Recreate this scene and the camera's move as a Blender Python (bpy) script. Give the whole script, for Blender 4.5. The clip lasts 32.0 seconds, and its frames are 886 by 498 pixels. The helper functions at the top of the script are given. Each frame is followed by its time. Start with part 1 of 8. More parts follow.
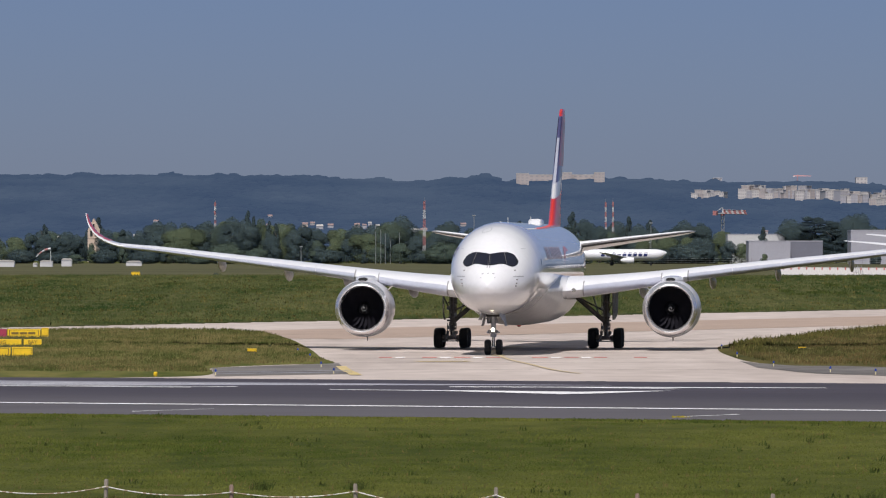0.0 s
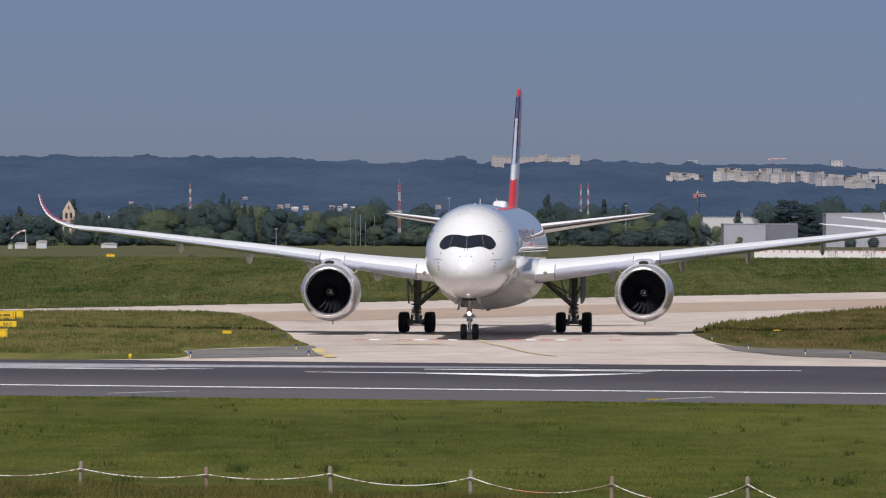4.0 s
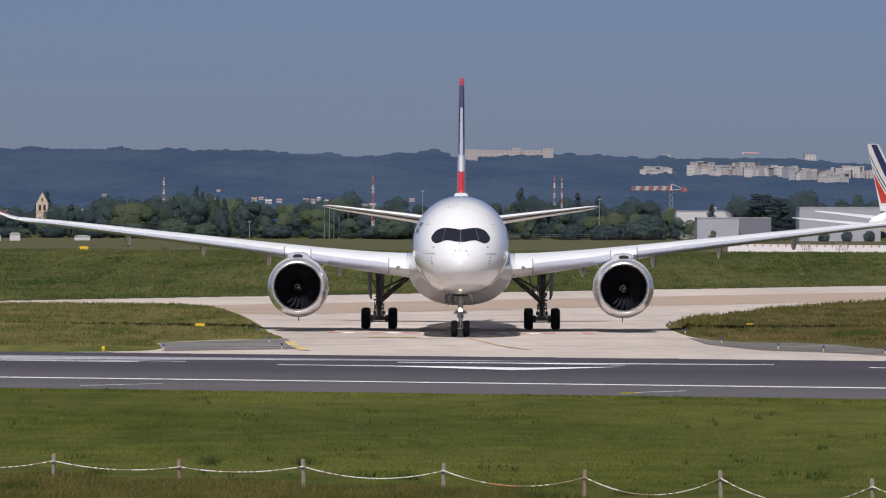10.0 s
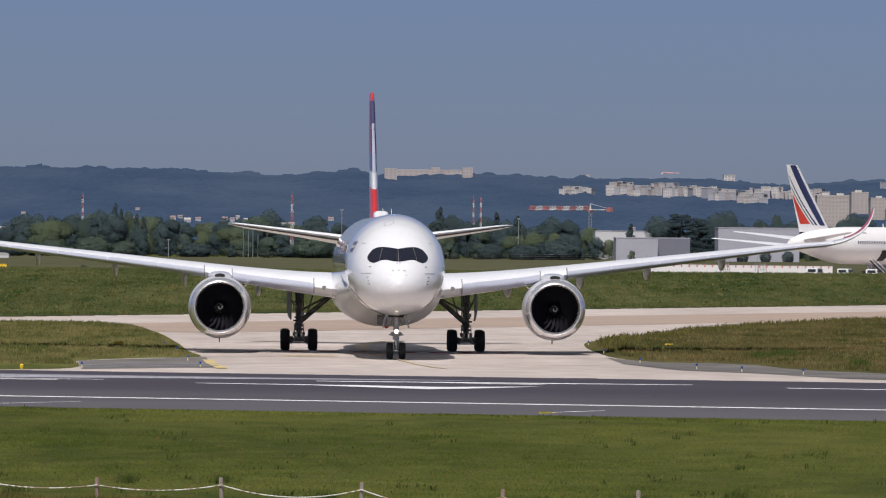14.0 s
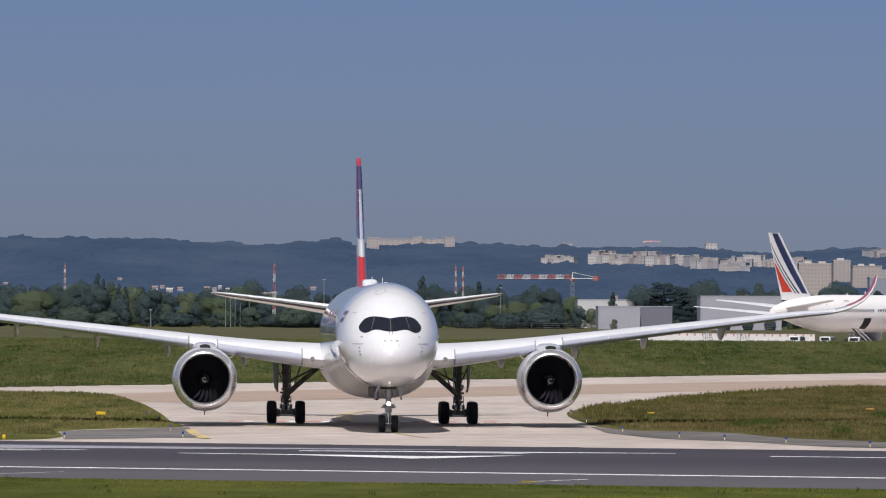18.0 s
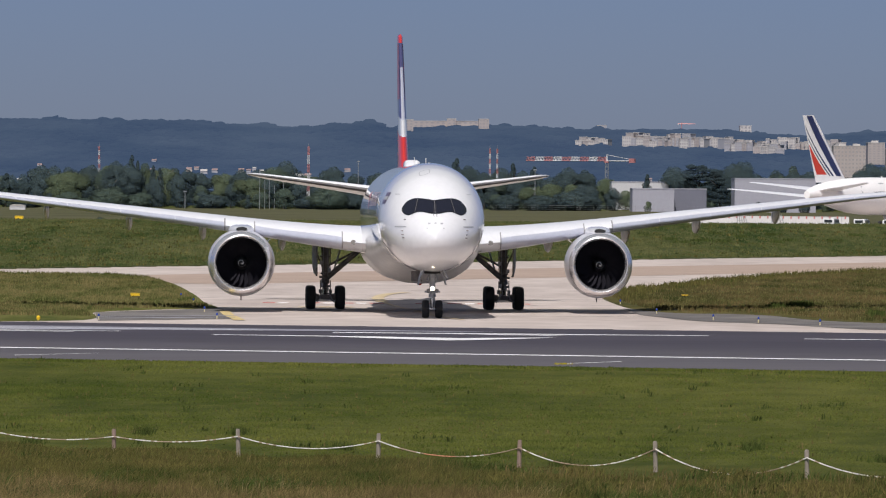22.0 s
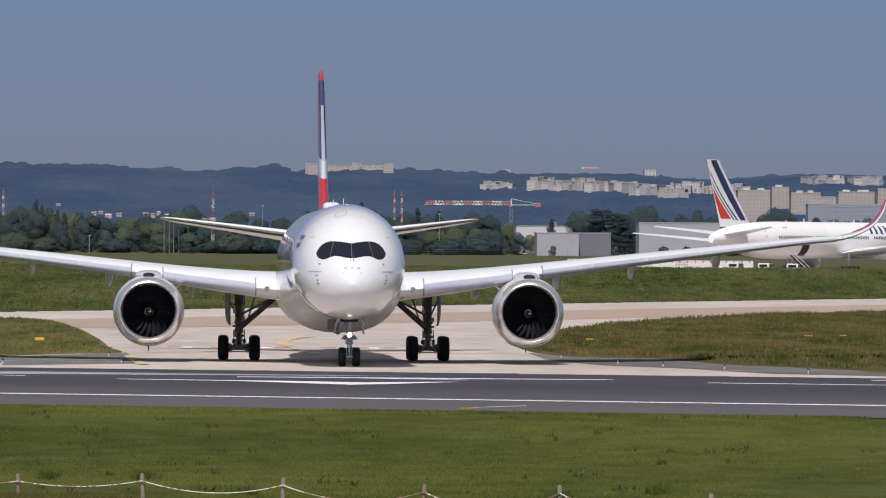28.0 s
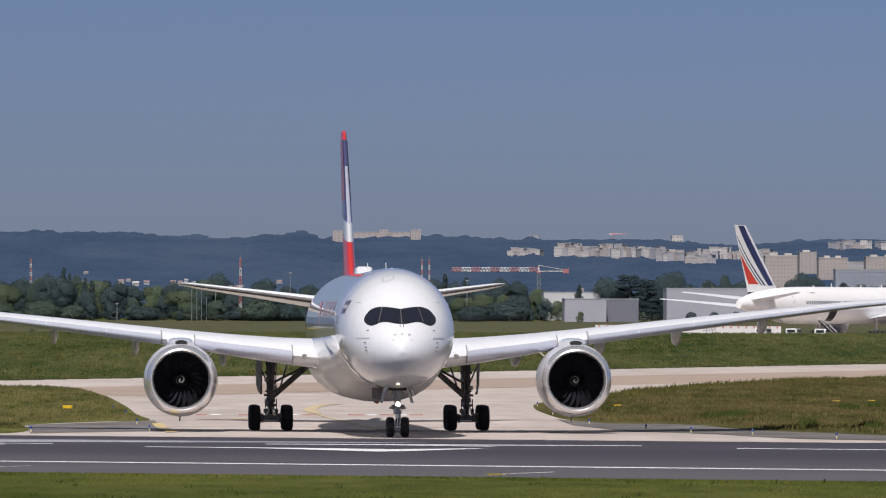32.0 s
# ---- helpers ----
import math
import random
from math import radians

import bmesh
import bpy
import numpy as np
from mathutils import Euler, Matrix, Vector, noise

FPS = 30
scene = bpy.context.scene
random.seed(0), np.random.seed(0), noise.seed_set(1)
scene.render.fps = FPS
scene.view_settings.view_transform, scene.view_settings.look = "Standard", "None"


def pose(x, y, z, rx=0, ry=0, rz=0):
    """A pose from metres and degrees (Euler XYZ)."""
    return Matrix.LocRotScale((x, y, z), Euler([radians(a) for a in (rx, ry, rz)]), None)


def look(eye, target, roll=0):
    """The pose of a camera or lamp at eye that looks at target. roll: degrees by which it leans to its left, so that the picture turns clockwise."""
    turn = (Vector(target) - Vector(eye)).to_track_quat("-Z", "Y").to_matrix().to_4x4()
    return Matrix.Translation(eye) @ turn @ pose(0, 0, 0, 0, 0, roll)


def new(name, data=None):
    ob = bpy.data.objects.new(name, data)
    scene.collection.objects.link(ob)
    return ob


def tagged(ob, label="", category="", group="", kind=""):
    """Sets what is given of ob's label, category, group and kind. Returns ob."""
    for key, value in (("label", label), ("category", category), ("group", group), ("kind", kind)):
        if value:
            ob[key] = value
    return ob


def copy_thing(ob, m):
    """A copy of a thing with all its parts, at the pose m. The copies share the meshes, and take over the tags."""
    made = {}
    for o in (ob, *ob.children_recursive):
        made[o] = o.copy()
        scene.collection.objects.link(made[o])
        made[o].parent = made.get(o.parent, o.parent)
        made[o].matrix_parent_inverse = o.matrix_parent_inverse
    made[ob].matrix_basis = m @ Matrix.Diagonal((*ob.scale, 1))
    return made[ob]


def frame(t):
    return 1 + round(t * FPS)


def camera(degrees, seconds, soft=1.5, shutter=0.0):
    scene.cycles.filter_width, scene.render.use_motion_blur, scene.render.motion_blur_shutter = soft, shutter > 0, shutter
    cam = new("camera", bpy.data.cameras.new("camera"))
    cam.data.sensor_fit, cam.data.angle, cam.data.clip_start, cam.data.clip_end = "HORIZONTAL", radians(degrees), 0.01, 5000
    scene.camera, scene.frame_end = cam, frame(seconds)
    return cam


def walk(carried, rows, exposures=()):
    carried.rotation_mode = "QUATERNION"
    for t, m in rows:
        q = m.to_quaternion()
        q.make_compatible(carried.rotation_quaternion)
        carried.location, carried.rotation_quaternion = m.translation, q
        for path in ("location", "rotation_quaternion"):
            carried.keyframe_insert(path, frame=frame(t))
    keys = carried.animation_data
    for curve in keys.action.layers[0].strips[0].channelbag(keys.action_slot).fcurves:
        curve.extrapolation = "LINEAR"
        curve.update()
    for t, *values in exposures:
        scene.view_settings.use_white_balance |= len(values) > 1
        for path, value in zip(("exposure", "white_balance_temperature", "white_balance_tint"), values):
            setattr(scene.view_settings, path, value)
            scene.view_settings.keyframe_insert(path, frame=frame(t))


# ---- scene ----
cam = camera(8.13, 32.0, soft=1.16)
EYE = (0.0, 0.0, 6.69)

# seconds, turn to the right, tilt up, lean (degrees)
PATH = [
    (0, 0.0006, 0.0203, 0.002),
    (0.5, 0.0916, 0.0487, 0.330),
    (1, 0.0993, 0.1062, 0.319),
    (1.5, 0.1111, 0.1422, -0.042),
    (2, 0.1795, 0.0911, 0.136),
    (2.5, 0.2157, -0.0538, 0.149),
    (3, 0.2079, -0.1254, 0.266),
    (3.5, 0.1936, -0.1410, 0.088),
    (5.5, 0.3727, -0.1286, 0.181),
    (6, 0.3376, -0.0221, 0.289),
    (6.5, 0.3139, -0.0359, 0.137),
    (7, 0.2695, -0.0943, 0.176),
    (7.5, 0.2476, -0.1449, 0.189),
    (8, 0.2656, -0.2086, 0.164),
    (8.5, 0.3127, -0.2201, 0.201),
    (9, 0.3802, -0.2155, 0.229),
    (9.5, 0.4322, -0.2115, 0.295),
    (10, 0.4738, -0.2033, 0.214),
    (10.5, 0.5997, -0.1746, 0.129),
    (11, 0.8244, -0.1685, 0.109),
    (11.5, 0.9944, -0.2296, 0.201),
    (12, 1.0730, -0.3119, 0.285),
    (12.5, 1.0810, -0.1560, 0.231),
    (13, 1.1372, -0.0681, 0.237),
    (13.5, 1.1951, -0.0156, 0.370),
    (14, 1.2177, -0.0234, 0.443),
    (14.5, 1.2061, 0.2681, 0.287),
    (15, 1.2598, 0.5092, 0.153),
    (15.5, 1.3651, 0.5972, 0.260),
    (17.5, 1.4821, 0.7954, 0.312),
    (18, 1.3774, 0.6136, 0.262),
    (18.5, 1.3064, 0.4975, 0.220),
    (19, 1.2446, 0.2122, 0.357),
    (19.5, 1.1309, -0.4965, 0.346),
    (20, 1.0631, -0.9186, 0.364),
    (20.5, 0.9939, -0.9049, 0.393),
    (21, 0.9588, -0.8062, 0.292),
    (21.5, 0.9919, -0.5888, 0.386),
    (22, 1.0693, -0.4730, 0.355),
    (22.5, 1.1789, -0.4105, 0.377),
    (23, 1.2831, -0.4005, 0.542),
    (23.5, 1.3393, -0.3683, 0.515),
    (24, 1.4305, -0.1593, 0.449),
    (24.5, 1.5336, 0.0800, 0.446),
    (26.5, 1.7290, 0.3220, 0.421),
    (27, 1.9250, 0.5094, 0.195),
    (27.5, 2.0204, 0.4495, 0.554),
    (28, 1.9439, -0.0614, 0.338),
    (28.5, 1.8580, -0.2314, 0.425),
    (29, 1.7454, 0.0063, 0.164),
    (29.5, 1.7399, 0.2795, 0.099),
    (30, 1.7893, 0.4356, -0.032),
    (30.5, 1.8289, 0.4999, 0.190),
    (31, 1.8004, 0.5502, 0.345),
    (31.5, 1.6876, 0.5709, 0.160),
    (32, 1.6891, 0.5494, 0.117),
]

# seconds, place of the nose wheels (x, y) and heading of the taxiing airliner (degrees)
TAXI = [
    (0, 3.249, 400.32, 5.38),
    (0.5, 3.246, 399.31, 5.205),
    (1, 3.223, 398.28, 5.021),
    (1.5, 3.202, 397.26, 4.848),
    (2, 3.203, 396.23, 4.68),
    (2.5, 3.219, 395.19, 4.478),
    (3, 3.215, 394.15, 4.282),
    (3.5, 3.233, 393.11, 4.116),
    (5.5, 3.304, 388.62, 3.378),
    (6, 3.36, 387.48, 3.116),
    (6.5, 3.427, 386.33, 2.814),
    (7, 3.52, 385.17, 2.483),
    (7.5, 3.645, 383.99, 2.149),
    (8, 3.754, 382.8, 1.821),
    (8.5, 3.871, 381.58, 1.514),
    (9, 3.974, 380.35, 1.216),
    (9.5, 4.097, 379.08, 0.925),
    (10, 4.194, 377.8, 0.666),
    (10.5, 4.305, 376.5, 0.432),
    (11, 4.412, 375.18, 0.215),
    (11.5, 4.541, 373.83, -0.035),
    (12, 4.665, 372.46, -0.266),
    (12.5, 4.775, 371.07, -0.467),
    (13, 4.872, 369.67, -0.657),
    (13.5, 4.979, 368.26, -0.813),
    (14, 5.071, 366.86, -0.939),
    (14.5, 5.134, 365.46, -1.03),
    (15, 5.204, 364.06, -1.12),
    (15.5, 5.282, 362.66, -1.196),
    (17.5, 5.43, 356.66, -1.208),
    (18, 5.467, 355.04, -1.13),
    (18.5, 5.476, 353.4, -1.09),
    (19, 5.531, 351.75, -1.084),
    (19.5, 5.603, 350.1, -1.153),
    (20, 5.657, 348.45, -1.241),
    (20.5, 5.714, 346.8, -1.247),
    (21, 5.748, 345.16, -1.208),
    (21.5, 5.784, 343.51, -1.149),
    (22, 5.806, 341.86, -1.153),
    (22.5, 5.871, 340.17, -1.179),
    (23, 5.931, 338.46, -1.179),
    (23.5, 5.959, 336.72, -1.161),
    (24, 5.981, 334.96, -1.132),
    (24.5, 6.026, 333.19, -1.112),
    (26.5, 6.067, 325.99, -0.87),
    (27, 6.085, 324.36, -0.797),
    (27.5, 6.086, 322.75, -0.73),
    (28, 6.094, 321.16, -0.695),
    (28.5, 6.125, 319.58, -0.757),
    (29, 6.179, 318.01, -0.868),
    (29.5, 6.264, 316.43, -1.001),
    (30, 6.352, 314.86, -1.141),
    (30.5, 6.45, 313.29, -1.309),
    (31, 6.556, 311.71, -1.492),
    (31.5, 6.694, 310.13, -1.652),
    (32, 6.861, 308.54, -1.857),
]


def aim(turn, tilt, lean):
    a, e = radians(turn), radians(tilt)
    target = (EYE[0] + 1000 * math.sin(a), EYE[1] + 1000 * math.cos(a), EYE[2] + 1000 * math.tan(e))
    return look(EYE, target, lean)


walk(cam, [(t, aim(a, e, r)) for t, a, e, r in PATH], exposures=[(0, 0.0), (32, 0.0)])

# ---- light: high sun behind the camera, clear hazy sky ----
SUN_ELEVATION, SUN_TURN = 54.0, 191.0
world = bpy.data.worlds.new("sky")
scene.world = world
world.use_nodes = True
wn, wl = world.node_tree.nodes, world.node_tree.links
wn.clear()
sky = wn.new("ShaderNodeTexSky")
sky.sky_type = "NISHITA"
sky.sun_disc = False
sky.sun_elevation, sky.sun_rotation = radians(SUN_ELEVATION), radians(SUN_TURN)
sky.altitude, sky.air_density, sky.dust_density, sky.ozone_density = 100, 1.0, 0.3, 1.0
back = wn.new("ShaderNodeBackground")
back.inputs["Strength"].default_value = 0.09
wout = wn.new("ShaderNodeOutputWorld")
low, high = wn.new("ShaderNodeMix"), wn.new("ShaderNodeMix")   # thick blue haze low down, a paler veil above
for node, colour in ((low, (0.246, 0.311, 0.588)), (high, (1.30, 0.98, 0.66))):
    node.data_type, node.blend_type = "RGBA", "MULTIPLY"
    node.inputs["Factor"].default_value = 1.0
    node.inputs["B"].default_value = (*colour, 1)
    wl.new(sky.outputs["Color"], node.inputs["A"])
where, parts, rise, tone = wn.new("ShaderNodeTexCoord"), wn.new("ShaderNodeSeparateXYZ"), wn.new("ShaderNodeMapRange"), wn.new("ShaderNodeMix")
rise.inputs["From Min"].default_value, rise.inputs["From Max"].default_value = 0.12, 0.55
rise.interpolation_type = "SMOOTHSTEP"
tone.data_type = "RGBA"
wl.new(where.outputs["Generated"], parts.inputs["Vector"])
wl.new(parts.outputs["Z"], rise.inputs["Value"])
wl.new(rise.outputs["Result"], tone.inputs["Factor"])
wl.new(low.outputs["Result"], tone.inputs["A"])
wl.new(high.outputs["Result"], tone.inputs["B"])
wl.new(tone.outputs["Result"], back.inputs["Color"])
wl.new(back.outputs["Background"], wout.inputs["Surface"])

sun = new("sun", bpy.data.lights.new("sun", "SUN"))
sun.data.energy, sun.data.angle, sun.data.color = 4.6, radians(0.55), (1.0, 0.945, 0.925)
_a, _e = radians(SUN_TURN), radians(SUN_ELEVATION)
SUN_FROM = Vector((math.sin(_a) * math.cos(_e), math.cos(_a) * math.cos(_e), math.sin(_e)))
sun.matrix_world = look(SUN_FROM * 500, (0, 0, 0))


# ---- materials ----
def surface(name, base, rough=0.6, metal=0.0, vary=0.12, scale=1.5, fine=20.0, bump=0.0, coat=0.0, glow=None, power=0.0, tint=None, island=0.0, stretch=(1, 1, 1), relief=None, shine=0.5, spread=0.35, gloss=0.06):
    """A painted or natural surface with stains at two scales and fine relief."""
    m = bpy.data.materials.new(name)
    m.use_nodes = True
    n, l = m.node_tree.nodes, m.node_tree.links
    b = n["Principled BSDF"]
    b.inputs["Roughness"].default_value = rough
    b.inputs["Metallic"].default_value = metal
    b.inputs["Specular IOR Level"].default_value = shine
    b.inputs["Coat Weight"].default_value = coat
    b.inputs["Coat Roughness"].default_value = gloss
    tc = n.new("ShaderNodeTexCoord")
    mp = n.new("ShaderNodeMapping")
    mp.inputs["Scale"].default_value = stretch
    l.new(tc.outputs["Object"], mp.inputs["Vector"])
    big, small = n.new("ShaderNodeTexNoise"), n.new("ShaderNodeTexNoise")
    big.inputs["Scale"].default_value, big.inputs["Detail"].default_value = scale, 4
    small.inputs["Scale"].default_value, small.inputs["Detail"].default_value = fine, 3
    l.new(mp.outputs["Vector"], big.inputs["Vector"])
    l.new(mp.outputs["Vector"], small.inputs["Vector"])
    add = n.new("ShaderNodeMath")
    add.operation = "ADD"
    l.new(big.outputs["Fac"], add.inputs[0])
    l.new(small.outputs["Fac"], add.inputs[1])
    ramp = n.new("ShaderNodeMapRange")
    ramp.inputs["From Min"].default_value, ramp.inputs["From Max"].default_value = 1 - spread, 1 + spread
    l.new(add.outputs["Value"], ramp.inputs["Value"])
    mix = n.new("ShaderNodeMix")
    mix.data_type = "RGBA"
    other = tint or tuple(min(1.0, c * (1 + 1.6 * vary)) for c in base)
    dark = tuple(c * (1 - vary) for c in base)
    mix.inputs["A"].default_value, mix.inputs["B"].default_value = (*dark, 1), (*other, 1)
    l.new(ramp.outputs["Result"], mix.inputs["Factor"])
    last = mix.outputs["Result"]
    if island:
        geo, hsv = n.new("ShaderNodeNewGeometry"), n.new("ShaderNodeHueSaturation")
        mr = n.new("ShaderNodeMapRange")
        mr.inputs["To Min"].default_value, mr.inputs["To Max"].default_value = 1 - island, 1 + island
        l.new(geo.outputs["Random Per Island"], mr.inputs["Value"])
        l.new(mr.outputs["Result"], hsv.inputs["Value"])
        l.new(last, hsv.inputs["Color"])
        last = hsv.outputs["Color"]
    l.new(last, b.inputs["Base Color"])
    if bump:
        bp = n.new("ShaderNodeBump")
        bp.inputs["Strength"].default_value = bump
        bp.inputs["Distance"].default_value = relief or 0.05
        l.new(add.outputs["Value"], bp.inputs["Height"])
        l.new(bp.outputs["Normal"], b.inputs["Normal"])
    if glow:
        b.inputs["Emission Color"].default_value = (*glow, 1)
        b.inputs["Emission Strength"].default_value = power
    return m


M_GRASS = surface("mown grass", (0.052, 0.069, 0.0135), 0.9, vary=0.32, scale=0.09, fine=1.1, bump=0.4, tint=(0.089, 0.094, 0.023), relief=0.05, stretch=(0.5, 0.3, 1), shine=0.05, spread=0.24)
M_BLADE = surface("grass blades", (0.050, 0.071, 0.0125), 0.8, vary=0.3, scale=0.09, fine=0.9, tint=(0.084, 0.091, 0.0215), island=0.18, stretch=(0.5, 0.3, 1), shine=0.05, spread=0.24)
M_WILD = surface("tall wild grass", (0.034, 0.050, 0.011), 0.8, vary=0.3, scale=0.38, fine=0.6, tint=(0.088, 0.072, 0.023), island=0.5, shine=0.05, spread=0.28)
M_SEED = surface("pale seed heads", (0.118, 0.094, 0.042), 0.8, vary=0.3, scale=0.4, fine=2.0, tint=(0.180, 0.146, 0.072), island=0.35, shine=0.05)
M_STRAW = surface("dry straw grass", (0.064, 0.050, 0.019), 0.8, vary=0.3, scale=0.2, fine=1.0, tint=(0.128, 0.097, 0.042), island=0.38, shine=0.05)
M_BANK = surface("rough bank grass", (0.040, 0.060, 0.016), 0.9, vary=0.3, scale=0.16, fine=0.9, tint=(0.092, 0.090, 0.034), stretch=(0.8, 0.2, 1), shine=0.05, spread=0.25)
M_BANKBLADE = surface("rough bank grass blades", (0.032, 0.058, 0.016), 0.9, vary=0.35, scale=0.12, fine=0.8, tint=(0.082, 0.086, 0.034), island=0.16, stretch=(0.8, 0.12, 1), shine=0.05, spread=0.25)
M_ISLAND = surface("rough island grass", (0.066, 0.088, 0.018), 0.9, vary=0.3, scale=0.45, fine=1.6, tint=(0.138, 0.126, 0.042), island=0.1, stretch=(0.7, 0.1, 1), shine=0.05)
M_YPLANT = surface("yellow flowering weed", (0.20, 0.17, 0.02), 0.8, vary=0.3, scale=2, fine=9, shine=0.05)
M_DRYISLAND = surface("dry rough island grass", (0.050, 0.064, 0.015), 0.9, vary=0.4, scale=0.3, fine=1.0, tint=(0.126, 0.106, 0.040), island=0.12, stretch=(0.6, 0.1, 1), shine=0.05)
M_ISLANDBLADE = surface("rough island grass blades", (0.050, 0.068, 0.017), 0.9, vary=0.3, scale=0.3, fine=1.4, tint=(0.124, 0.104, 0.044), island=0.3, stretch=(0.7, 0.14, 1), shine=0.05, spread=0.25)
M_DRYBLADE = surface("dry island grass blades", (0.038, 0.047, 0.013), 0.9, vary=0.35, scale=0.25, fine=1.0, tint=(0.096, 0.070, 0.031), island=0.3, stretch=(0.6, 0.14, 1), shine=0.05, spread=0.25)
M_WEED = surface("dark weeds", (0.029, 0.040, 0.009), 0.7, vary=0.3, scale=1, fine=5, island=0.4, shine=0.05)
M_ASPHALT = surface("runway asphalt", (0.080, 0.073, 0.081), 0.75, vary=0.3, scale=0.12, fine=3.0, bump=0.15, tint=(0.114, 0.105, 0.112), stretch=(0.08, 1, 1), relief=0.01)
n, l = M_ASPHALT.node_tree.nodes, M_ASPHALT.node_tree.links
# the far half is darker with rubber, the near margin bleached
sep, over, ramp, wear = n.new("ShaderNodeVectorMath"), n.new("ShaderNodeMath"), n.new("ShaderNodeMapRange"), n.new("ShaderNodeMix")
sep.operation = "DOT_PRODUCT"
sep.inputs[1].default_value = (0.3387, 0.9409, 0)
l.new(n["Texture Coordinate"].outputs["Object"], sep.inputs[0])
over.operation = "MULTIPLY_ADD"
l.new(n["Noise Texture"].outputs["Fac"], over.inputs[0])
over.inputs[1].default_value = 14.0
l.new(sep.outputs["Value"], over.inputs[2])
ramp.inputs["From Min"].default_value, ramp.inputs["From Max"].default_value = 238.0, 266.0
ramp.interpolation_type = "SMOOTHSTEP"
l.new(over.outputs["Value"], ramp.inputs["Value"])
wear.data_type, wear.blend_type = "RGBA", "MULTIPLY"
wear.inputs["B"].default_value = (0.49, 0.45, 0.54, 1)
l.new(ramp.outputs["Result"], wear.inputs["Factor"])
l.new(n["Principled BSDF"].inputs["Base Color"].links[0].from_socket, wear.inputs["A"])
l.new(wear.outputs["Result"], n["Principled BSDF"].inputs["Base Color"])
M_OLDASPHALT = surface("old grey asphalt", (0.105, 0.096, 0.090), 0.85, vary=0.3, scale=0.3, fine=2.0, bump=0.15, relief=0.01, tint=(0.19, 0.175, 0.16), stretch=(0.25, 0.3, 1), spread=0.25)
M_CONCRETE = surface("pale concrete slabs", (0.465, 0.395, 0.350), 0.8, vary=0.2, scale=0.16, fine=0.9, bump=0.1, tint=(0.55, 0.48, 0.435), relief=0.01, stretch=(0.5, 0.14, 1))
M_TANCONC = surface("tan concrete slabs", (0.345, 0.262, 0.208), 0.85, vary=0.12, scale=0.1, fine=0.9, bump=0.1, relief=0.01)
M_JOINT = surface("dark joint sealant", (0.10, 0.095, 0.09), 0.8, vary=0.2)
M_LINE = surface("worn white road paint", (0.74, 0.74, 0.74), 0.6, vary=0.18, scale=0.8, fine=6.0)
M_YLINE = surface("worn yellow road paint", (0.55, 0.43, 0.19), 0.6, vary=0.2, scale=0.8, fine=6.0)
M_YWORN = surface("faded yellow road paint", (0.50, 0.40, 0.24), 0.7, vary=0.2, scale=0.8, fine=4.0)
M_RLINE = surface("worn red road paint", (0.42, 0.16, 0.14), 0.6, vary=0.2, scale=0.8, fine=6.0)
M_WHITE = surface("glossy white aircraft paint", (0.72, 0.725, 0.745), 0.36, vary=0.03, scale=0.5, fine=4.0, coat=1.0, shine=0.9, gloss=0.02)
M_JETWHITE = surface("chalky white aircraft paint", (0.86, 0.845, 0.835), 0.4, vary=0.03, scale=0.5, fine=4.0, coat=0.2)
M_WING = surface("light grey wing paint", (0.70, 0.71, 0.74), 0.38, vary=0.05, scale=0.7, fine=5.0, coat=0.25)
M_SLAT = surface("pale slat paint", (0.53, 0.55, 0.64), 0.32, metal=0.3, vary=0.05, scale=0.7, fine=5.0, coat=0.2)
M_BELLY = surface("grey belly paint", (0.66, 0.65, 0.64), 0.35, vary=0.08, scale=0.6, fine=3.0, coat=0.35, gloss=0.16)
M_FAIRING = surface("mottled grey fairing paint", (0.50, 0.47, 0.44), 0.4, vary=0.25, scale=1.5, fine=6.0)
M_DARKREFLECTION = surface("painted dark reflection", (0.028, 0.026, 0.028), 0.6, vary=0.2)
M_SEAM = surface("dark panel gap", (0.26, 0.26, 0.27), 0.7, vary=0.1)
M_GEARDOOR = surface("scuffed gear door", (0.22, 0.20, 0.18), 0.6, vary=0.55, scale=2.5, fine=7.0, tint=(0.42, 0.40, 0.37))
M_CHROME = surface("bright inlet metal", (0.80, 0.79, 0.81), 0.26, metal=0.8, vary=0.05, scale=2.0, fine=8.0)
M_NACELLE = surface("pearl nacelle paint", (0.60, 0.60, 0.64), 0.3, vary=0.04, scale=0.7, fine=4.0, coat=0.4)
M_PALEASPHALT = surface("pale grey runway shoulder", (0.20, 0.20, 0.235), 0.8, vary=0.35, scale=0.15, fine=1.2, tint=(0.40, 0.40, 0.45), stretch=(0.12, 1, 1))
# liner and blades near black: the shade inside the inlet is in the colour
M_LINER = surface("acoustic liner with inlet shade", (0.016, 0.016, 0.020), 0.8, vary=0.2, scale=3.0, fine=40.0, shine=0.15)
M_BLADEMETAL = surface("fan blade with inlet shade", (0.024, 0.023, 0.029), 0.5, vary=0.1, shine=0.12)
M_SPINNER = surface("black spinner", (0.018, 0.018, 0.02), 0.45, vary=0.1)
M_SPIRAL = surface("white spiral paint", (0.52, 0.52, 0.51), 0.5, vary=0.05)
M_TYRE = surface("black tyre rubber", (0.016, 0.016, 0.017), 0.8, vary=0.3, scale=4, fine=30, bump=0.2, relief=0.005)
M_RIM = surface("grey wheel rim", (0.30, 0.31, 0.32), 0.45, metal=0.5, vary=0.15, scale=6)
M_STRUT = surface("grey gear steel", (0.15, 0.135, 0.125), 0.5, metal=0.25, vary=0.45, scale=3, fine=15)
